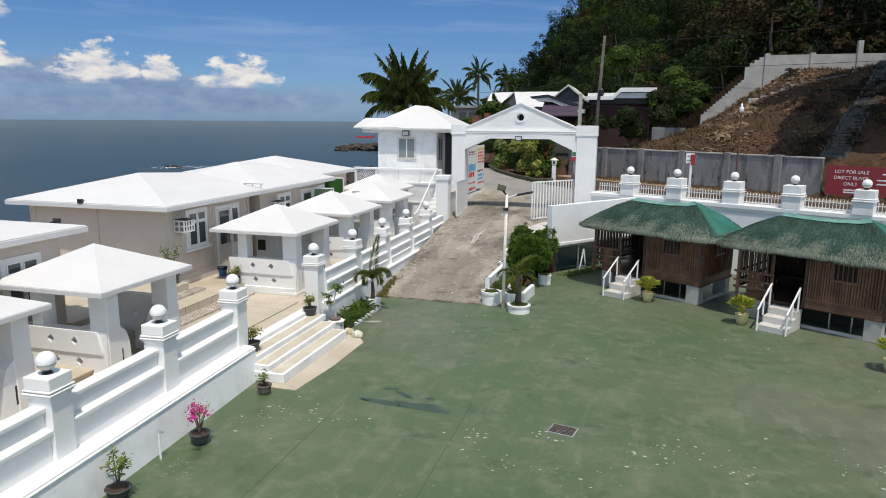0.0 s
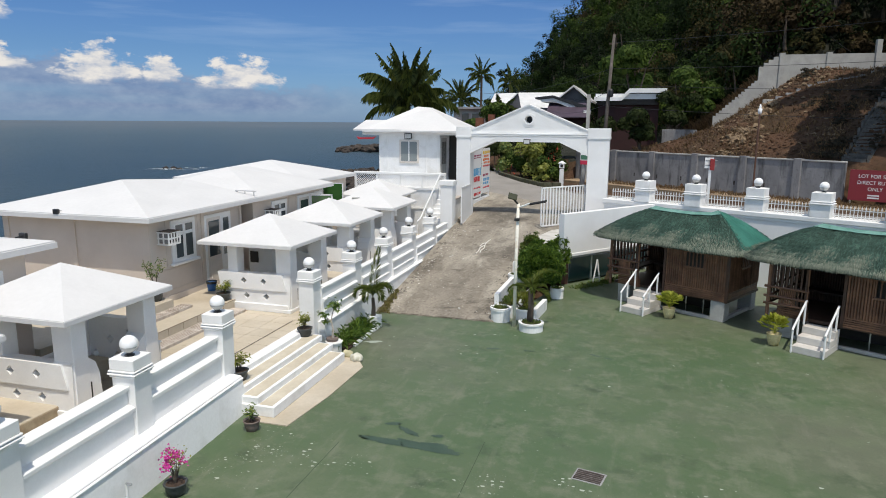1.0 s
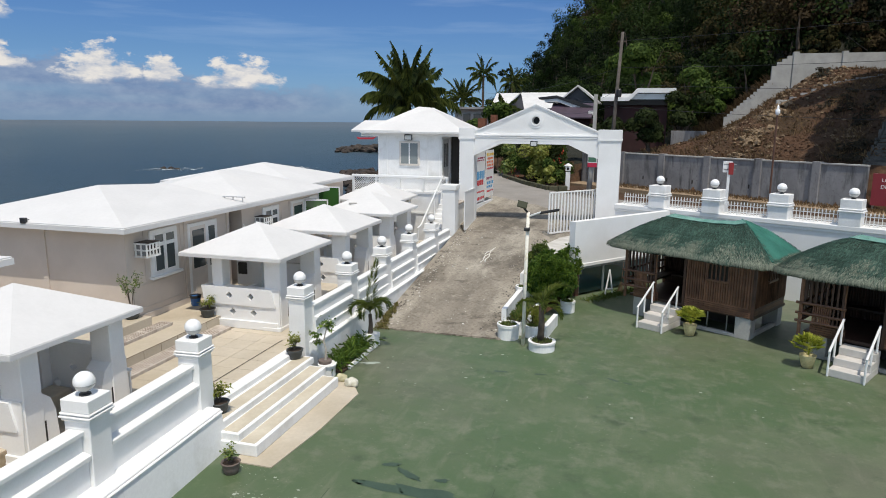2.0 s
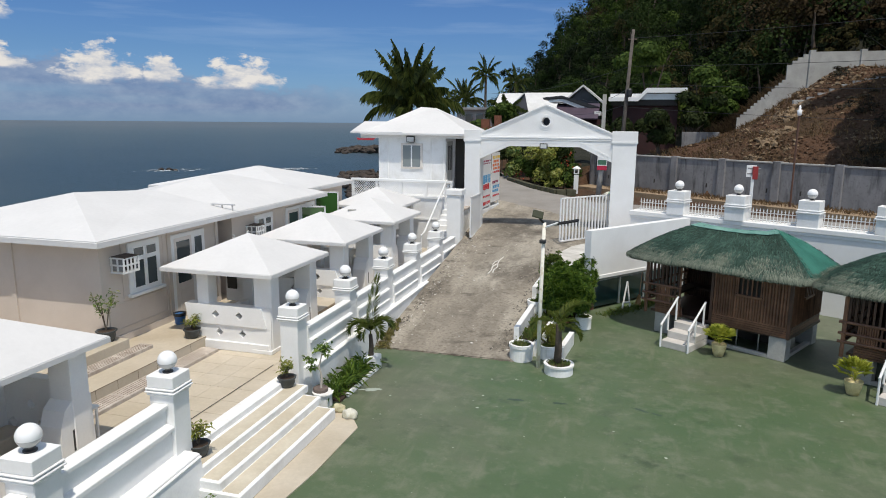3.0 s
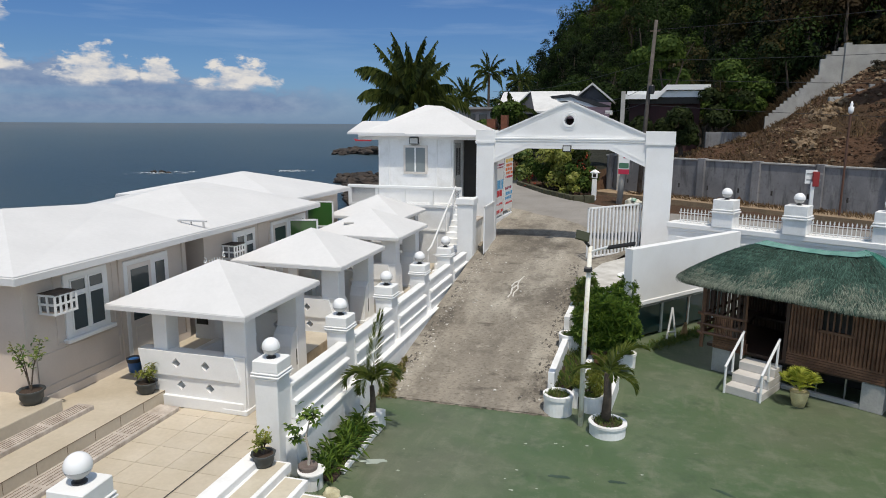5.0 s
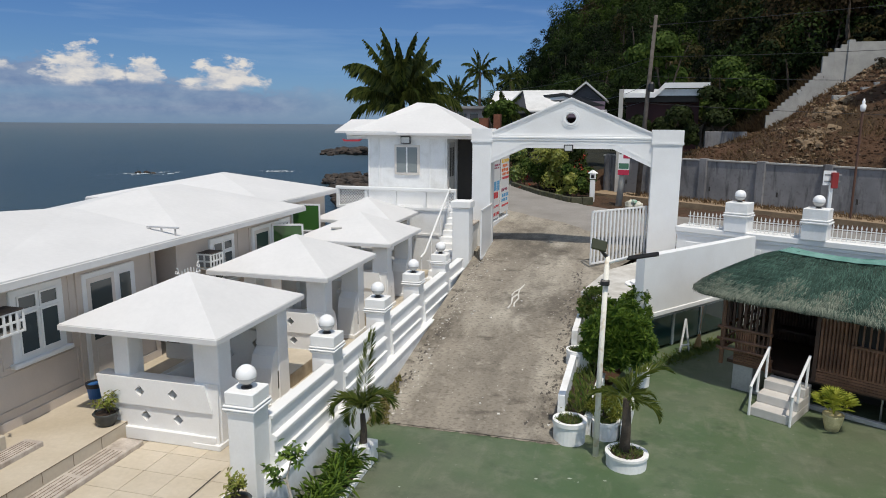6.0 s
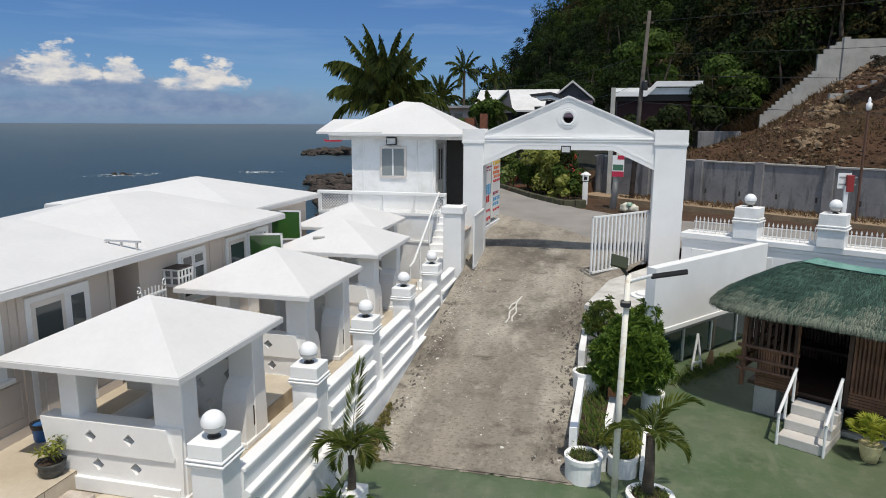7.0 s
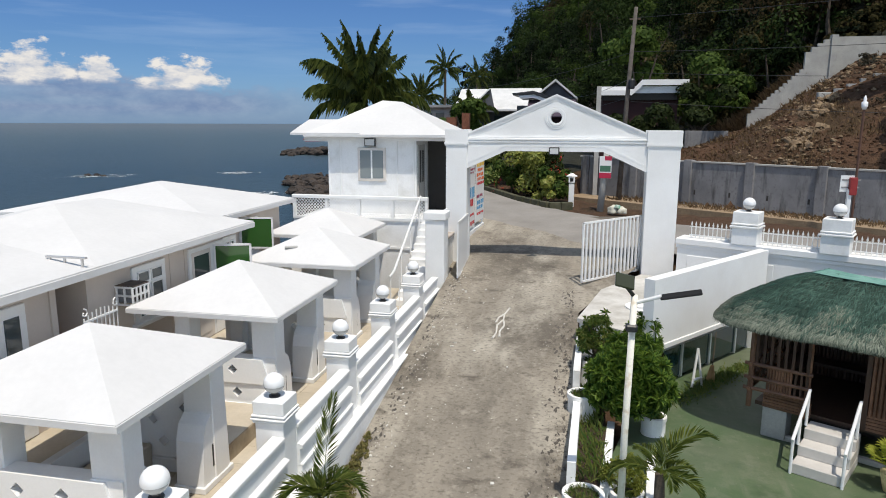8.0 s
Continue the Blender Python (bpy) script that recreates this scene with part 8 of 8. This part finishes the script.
# ---- red land sign ----
def land_sign():
    s = thing("land_sign", "dark red notice board with white lettering", "sign", (9.45, 39.6, 2.5), -30)
    part("board", box(B(), 0, 4.2, -0.03, 0.03, 0, 1.5), plain("maroon_board", (0.22, 0.022, 0.03), 0.6), s)
    for x in (0.1, 4.1):
        part("leg", box(B(), x - 0.04, x + 0.04, 0.03, 0.1, -0.6, 1.5), STEEL, s)
    for k, words in enumerate(("LOT FOR SALE", "DIRECT BUYER", "ONLY")):
        cu = bpy.data.curves.new("lettering", "FONT")
        cu.body, cu.size, cu.align_x, cu.extrude = words, 0.24, "CENTER", 0.004
        o = new("lettering", cu)
        o.parent = s
        o.data.materials.append(METAL_WHITE)
        o.matrix_basis = pose(1.15, -0.036, 1.12 - 0.31 * k, 90, 0, 0)
    for x0, x1, z in ((0.85, 1.35, 0.28), (0.85, 1.35, 0.16), (2.5, 3.4, 1.15), (2.3, 3.6, 0.85), (2.3, 3.5, 0.65)):
        part("bar", box(B(), x0, x1, -0.036, -0.03, z - 0.035, z + 0.035), METAL_WHITE, s)


land_sign()


# ---- shore ----
def rocks(name, label, pts, seed, rmin, rmax):
    rng = np.random.default_rng(seed)
    bm = B()
    for x, y, z in pts:
        r = rng.uniform(rmin, rmax)
        vs = bmesh.ops.create_icosphere(bm, subdivisions=2, radius=r, matrix=Matrix.Translation((x, y, z)))["verts"]
        for v in vs:
            o = v.co - Vector((x, y, z))
            v.co = Vector((x, y, z)) + Vector((o.x * 1.3, o.y, o.z * 0.75)) * (1 + 0.55 * noise.noise(o * (1.6 / r) + Vector((x, y, 0))))
    return tagged(part(name, bm, ROCK), label, "rocks", kind="stuff")


rng_s = np.random.default_rng(15)
rocks("shore_rocks", "dark boulders along the near shore", [(-4.8 - 0.395 * (y - 12.3) - (10.0 * rng_s.random() ** 1.7 - 3.5) * (y - 60) / 60, y, -5.0 + rng_s.uniform(0, 1.0)) for y in rng_s.uniform(66, 138, 460)], 16, 0.35, 1.0)
rocks("headland_rocks", "rocky headland of dark broken boulders", [(-107 + 42 * f + rng_s.normal(0, 1.2), 239 + 11 * f + rng_s.normal(0, 5), -5.0 + rng_s.uniform(0, 2.4) * (0.4 + f)) for f in rng_s.random(260)], 17, 0.7, 2.0)
rocks("surf_rocks", "small black rocks awash in the surf", [(-105.5, 135, -4.9), (-103.6, 135.4, -4.9), (-101.9, 135.2, -5.0)], 18, 0.4, 0.7)
boat = thing("outrigger_boat", "small red boat drawn up on the headland", "boat", (-100.0, 243, -0.6), 12)
bm = B()
prism(bm, [(-3.6, 0.9), (-3.0, 0.0), (2.6, 0.0), (4.0, 1.1), (2.5, 0.7), (-2.4, 0.6)], "y", -0.7, 0.7)
part("hull", bm, plain("red_hull", (0.5, 0.03, 0.04), 0.5), boat)


def foam(cx, cy, lx, ly, seed, turn):
    """A broken streak of surf: many small flecks of foam."""
    rng = np.random.default_rng(seed)
    vs, fs = [], []
    c, s = math.cos(turn), math.sin(turn)
    for _ in range(500):
        u, v = rng.normal(0, 0.42), rng.normal(0, 0.42)
        if noise.noise(Vector((u * 4, v * 2, seed))) < 0.0:
            continue
        w, h = rng.uniform(0.12, 0.45), rng.uniform(0.08, 0.3)
        x, y = u * lx, v * ly
        i = len(vs)
        for k in range(6):
            a = k * math.tau / 6
            px, py = x + w * math.cos(a) * rng.uniform(0.6, 1), y + h * math.sin(a) * rng.uniform(0.6, 1)
            vs.append((cx + px * c - py * s, cy + px * s + py * c, -4.97 + 0.06 * rng.random()))
        fs.append(tuple(range(i, i + 6)))
    tagged(mesh_part("surf_foam", vs, fs, FOAM), "broken white surf on the sea", "foam", kind="stuff")


FOAM = plain("white_foam", (0.50, 0.54, 0.56), 0.8)
foam(-102.5, 135, 6.5, 4.5, 1, 0.6)
foam(-80, 150, 3.5, 3.0, 2, 0.5)
foam(-54, 110, 4, 3, 6, 0.9)


# ---- court details ----
def blob(cx, cy, rx, ry, seed, z, material, name, label, category, turn=0.0, rough=0.5):
    bm = B()
    ring = []
    for k in range(44):
        a = k * math.tau / 44
        q = 1 + rough * noise.noise(Vector((math.cos(a) * 1.6 + seed * 3.1, math.sin(a) * 1.6, seed))) + rough * 0.5 * noise.noise(Vector((math.cos(a) * 4 + seed, math.sin(a) * 4, 2.0 + seed)))
        x, y = rx * q * math.cos(a), ry * q * math.sin(a)
        ring.append(bm.verts.new((cx + x * math.cos(turn) - y * math.sin(turn), cy + x * math.sin(turn) + y * math.cos(turn), z)))
    bm.faces.new(ring)
    bmesh.ops.triangulate(bm, faces=bm.faces)
    return setting(part(name, bm, material), label, category)


WET = mat("wet_dark_green", (0.034, 0.062, 0.038), (0.048, 0.080, 0.050), rough=0.45, scale=2, fine=30, bump=0.02)
blob(-4.70, 13.47, 1.12, 0.11, 1, 0.004, WET, "puddle", "thin dark puddle on the green court", "puddle", -0.06, 0.5)
blob(-4.25, 13.50, 0.62, 0.17, 2, 0.005, WET, "puddle", "thin dark puddle on the green court", "puddle", -0.1, 0.5)
blob(-5.26, 14.26, 0.17, 0.07, 3, 0.004, WET, "puddle", "small wet spot on the green court", "puddle", 0.3)
blob(-4.84, 14.02, 0.30, 0.09, 4, 0.004, WET, "puddle", "small wet spot on the green court", "puddle", -0.5)
blob(-6.9, 8.55, 0.3, 0.13, 5, 0.004, WET, "puddle", "small wet spot near the fence", "puddle", 0.1)
blob(-3.25, 19.6, 0.16, 0.05, 6, 0.004, WET, "puddle", "small wet spot on the green court", "puddle", 0.1)
blob(-1.5, 19.75, 0.20, 0.035, 7, 0.004, WET, "puddle", "small wet spot on the green court", "puddle", -0.5)
blob(-4.22, 13.98, 0.14, 0.06, 9, 0.004, WET, "puddle", "small wet spot on the green court", "puddle", 0.2)
blob(-4.25, 19.5, 0.22, 0.05, 10, 0.004, WET, "puddle", "small wet spot on the green court", "puddle", 0.1)
blob(-7.6, 19.1, 0.26, 0.07, 8, 0.004, plain("spilt_white", (0.34, 0.38, 0.33), 0.7), "paint_spill", "pale spill on the green court", "stain", 0.4, 0.8)
blob(-1.16, 19.62, 0.12, 0.03, 11, 0.004, WET, "puddle", "small wet spot on the green court", "puddle", -0.4)
JOINT = mat("dark_joint", (0.065, 0.095, 0.055), rough=0.8, scale=5)


def joints():
    j = thing("slab_joints", "thin joints between the court's concrete slabs", "joint", kind="structure")
    for x, a, b in ((-6.0, 2.0, 13.2), (-3.26, 2.0, 14.0)):
        part("joint", box(B(), x - 0.006, x + 0.006, a, b, -0.01, 0.003), JOINT, j)
    rng = np.random.default_rng(3)
    vs, fs = [], []
    for _ in range(3400):
        r = rng.random()
        if r < 0.45:
            x = rng.uniform(-8.2, 9)
            y = 13.0 + 0.07 * (x + 3) - (abs(rng.normal(0, 1.0)) if x > -3 else abs(rng.normal(0, 0.35)))
        elif r < 0.75:
            x, y = -8.1 + abs(rng.normal(0, 0.5)), rng.uniform(5, 14)
        else:
            x, y = rng.uniform(-8, 9), rng.uniform(5, 21)
        if noise.noise(Vector((x * 0.8, y * 0.8, 4))) < 0.02:
            continue
        s = (0.004 + 0.034 * rng.random() ** 5) * (0.42 if 0.45 <= r < 0.75 else 1.0)
        i = len(vs)
        m = 6
        for k in range(m):
            a = k * math.tau / m
            vs.append((x + 1.6 * s * math.cos(a) * rng.uniform(0.5, 1), y + s * math.sin(a) * rng.uniform(0.5, 1), 0.003))
        fs.append(tuple(range(i, i + m)))
    tagged(mesh_part("paint_chips", vs, fs, plain("bare_chip", (0.36, 0.40, 0.33), 0.9)), "pale chips and specks in the green paint", "chips", kind="stuff")


joints()


def drain():
    d = thing("drain_cover", "rusty rectangular drain grate set in the court", "drain", (-1.2, 13.25, 0), -12)
    rust = mat("rusty_iron", (0.075, 0.055, 0.05), (0.17, 0.145, 0.13), rough=0.85, scale=9, fine=40, grain=0.3)
    part("surround", box(B(), -0.27, 0.27, -0.21, 0.21, 0.0, 0.006), CONCRETE, d)
    # Flat near-black sheet stands for the pit's shade.
    part("pit", box(B(), -0.24, 0.24, -0.18, 0.18, 0.002, 0.008), DARK, d)
    for k in range(6):
        y = -0.17 + k * 0.062
        part("grate_bar", box(B(), -0.24, 0.24, y, y + 0.022, 0.006, 0.02), rust, d)


drain()
tp = thing("standpipe", "white water pipe with a tap against the fence", "tap", (-8.14, 9.95, 0))
bm = B()
tube(bm, [(0, 0, 0), (0, 0, 0.55)], 0.022, 8)
part("pipe", bm, METAL_WHITE, tp)
part("tap", box(B(), -0.02, 0.1, -0.02, 0.02, 0.52, 0.56, 0.008), STEEL, tp)
bn = thing("waste_bin", "blue plastic bin with a black liner", "bin", (-13.24, 19.64, 0.95))
bm = B()
lathe(bm, [(0.12, 0), (0.15, 0.26), (0.15, 0.27)], 20)
part("tub", bm, plain("blue_plastic", (0.03, 0.12, 0.32), 0.45), bn)
bm = B()
lathe(bm, [(0.155, 0.22), (0.165, 0.30), (0.13, 0.29), (0.12, 0.2)], 20)
part("liner", bm, BLACK, bn)


def bundle():
    b = thing("broom", "straw broom leaning against the shop glass", "broom", (-1.55, 28.75, 0), 20)
    bm = B()
    tube(bm, [(0, 0, 0.4), (0.1, 0.12, 1.2)], 0.015, 6)
    part("handle", bm, BARK, b)
    bm = B()
    tube(bm, [(-0.06, -0.04, 0.0), (0, 0, 0.42)], [0.12, 0.04], 10)
    part("bristles", bm, mat("straw", (0.42, 0.26, 0.12), rough=0.9), b)
    f = thing("folded_frame", "white folded steel frame leaning by the shop glass", "frame", (-2.1, 28.1, 0), 40)
    for p, q in (((0, 0, 0), (0.25, 0.1, 0.95)), ((0.35, 0, 0), (0.25, 0.1, 0.95)), ((0.05, 0, 0.25), (0.32, 0, 0.25))):
        bm = B()
        tube(bm, [p, q], 0.03, 6)
        part("leg", bm, METAL_WHITE, f)
    rng = np.random.default_rng(8)
    vs, fs = [], []
    for _ in range(1500):
        s = rng.random()
        x, y = -2.75 + 2.2 * s, 27.25 + 3.0 * s
        leaf_quads(vs, fs, Vector((x + rng.normal(0, 0.14) + 0.12, y + rng.normal(0, 0.12) - 0.12, 0.0)), Vector((rng.normal(0, 0.6), rng.normal(0, 0.6), 1)), rng.uniform(0.05, 0.2), 0.012, up=Vector((0.6, 0.5, 0.4)))
    tagged(mesh_part("weeds", vs, fs, LEAF_MIX), "low weeds and grass along walls", "weeds", kind="stuff")


bundle()


# ---- terrace tiles ----
def tiles():
    S = 0.6
    bm = B()
    box(bm, -S / 2 + 0.004, S / 2 - 0.004, -S / 2 + 0.004, S / 2 - 0.004, 0.0, 0.012)
    first = None
    count = 0
    for i in range(4):
        for j in range(36):
            x, y = -9.4 - S * i, 12.3 + S * j
            if x < -11.45 or count >= 300:
                continue
            if first is None:
                first = part("tile", bm, TILE, terrace)
                o = first
            else:
                o = new("tile", first.data)
                o.parent = terrace
            o.location = (x, y, 0.648)
            count += 1
    bm = B()
    for i in range(5):
        for j in range(50):
            x, y = -9.4 - S * i, 12.3 + S * (j - 30)
            if x > -12.4 and y < 12.2:
                box(bm, x - S / 2 + 0.004, x + S / 2 - 0.004, y - S / 2 + 0.004, y + S / 2 - 0.004, 0.648, 0.66)
    tagged(part("tiles_rest", bm, TILE, terrace), kind="stuff")


tiles()


# ---- debris and marks on the drive ----
def drive_debris():
    """Pale chips of broken plaster and dry leaves along the drive, thickest by the fence."""
    rng = np.random.default_rng(83)
    for name, label, n, material, edge in (("plaster_chips", "pale broken plaster chips on the drive", 420, CHIP, 0.30), ("dry_leaves", "brown dry leaves and dirt crumbs along the drive", 420, CRUMB, 0.3)):
        vs, fs = [], []
        for _ in range(n):
            y = rng.uniform(22.3, 32.5)
            x = -8.5 + abs(rng.normal(0, edge)) if rng.random() < 0.72 else rng.uniform(-8.3, -4.9)
            if material == CRUMB and rng.random() < 0.6:
                x = -4.88 - abs(rng.normal(0, 0.16))
            r = rng.uniform(0.006, 0.015) if rng.random() < 0.9 or material == CRUMB else rng.uniform(0.02, 0.05)
            i = len(vs)
            z = road_z(y) + 0.035
            m = rng.integers(4, 7)
            a0 = rng.uniform(0, math.tau)
            ring = [(x + r * rng.uniform(0.5, 1.2) * math.cos(a0 + k * math.tau / m), y + r * rng.uniform(0.5, 1.2) * math.sin(a0 + k * math.tau / m)) for k in range(m)]
            vs += [(p, q, z - 0.01) for p, q in ring] + [(p, q, z + r * 0.5 * rng.random()) for p, q in ring]
            fs += [tuple(i + m + k for k in range(m))] + [(i + k, i + (k + 1) % m, i + m + (k + 1) % m, i + m + k) for k in range(m)]
        tagged(mesh_part(name, vs, fs, material), label, "debris", kind="stuff")
    vs, fs = [], []
    for _ in range(700):
        y = rng.uniform(22.2, 31.5)
        x = -4.88 - abs(rng.normal(0, 0.22)) if rng.random() < 0.7 else -8.55 + abs(rng.normal(0, 0.16))
        r = 0.008 + 0.055 * rng.random() ** 3
        a0, i = rng.uniform(0, math.tau), len(vs)
        for k in range(9):
            a, q = k * math.tau / 9, r * rng.uniform(0.35, 1.2)
            px, py = min(-4.80, max(-8.7, x + q * 0.7 * math.cos(a + a0))), y + q * 1.5 * math.sin(a + a0)
            vs.append((px, py, road_z(py) + 0.036 + 0.012 * noise.noise(Vector((px, py, 0)))))
        fs.append(tuple(range(i, i + 9)))
    tagged(mesh_part("dirt_stains", vs, fs, DIRT), "dark dirt crusted along the drive's edges", "dirt", kind="stuff")
    c = thing("road_mark", "white scribbled crack filler on the drive", "mark", kind="structure")
    for line in (((-6.45, 30.4), (-6.6, 29.9), (-6.58, 29.5), (-6.78, 29.1), (-6.72, 28.6), (-6.80, 28.2)), ((-6.58, 29.5), (-6.48, 29.1), (-6.6, 28.7), (-6.55, 28.35)), ((-6.6, 29.9), (-6.8, 29.65), (-6.86, 29.3))):
        bm = B()
        line = [(-6.69 + 0.62 * (x + 6.62), 29.1 + 0.85 * (y - 29.3)) for x, y in line]
        tube(bm, [(x, y, road_z(y) + 0.032) for x, y in line], [0.026 + 0.010 * math.sin(3 * k) for k in range(len(line))], 6)
        part("filler_line", bm, CHIP, c)
    vs, fs = [], []
    for k in range(26):
        y = 22.0 + 1.7 * k / 25 + rng.normal(0, 0.05)
        w = 0.16 * (1.1 - k / 30)
        crowns(rng, (-8.62 + w * 0.8, y, road_z(y) + 0.03), (w, w * 1.2, 0.10), 260, 0.024, vs, fs)
    tagged(np_mesh("weeds", vs, fs, WEED), "brownish green weeds at the foot of the fence", "weeds", kind="stuff")
    # ragged lip where the drive meets the green paint
    vs, fs = [], []
    for k in range(95):
        x = -8.45 + 3.8 * k / 94
        y = 22.0 + 0.05 * noise.noise(Vector((x * 4, 0, 0))) + 0.03 * noise.noise(Vector((x * 11, 3, 0)))
        w = 0.05 + 0.05 * noise.noise(Vector((x * 7, 9, 0)))
        vs += [(x, y - w, 0.006), (x, y + 0.12, 0.042)]
        if k:
            fs.append((2 * k - 2, 2 * k, 2 * k + 1, 2 * k - 1))
    setting(mesh_part("drive_lip", vs, fs, ROAD), "ragged broken lip of the concrete drive", "road")


CHIP = mat("pale_plaster", (0.66, 0.64, 0.60), (0.5, 0.47, 0.42), rough=0.9, scale=6)
CRUMB = leaf_mat("dry_crumbs", (0.09, 0.07, 0.05), (0.16, 0.125, 0.09), rough=0.95, through_light=0.0)
DIRT = mat("crusted_dirt", (0.075, 0.064, 0.054), (0.13, 0.115, 0.098), rough=0.95, scale=9, fine=40, bump=0.4, grain=0.4)
WEED = leaf_mat("dry_weeds", (0.10, 0.10, 0.028), (0.21, 0.17, 0.06), rough=0.8)
drive_debris()
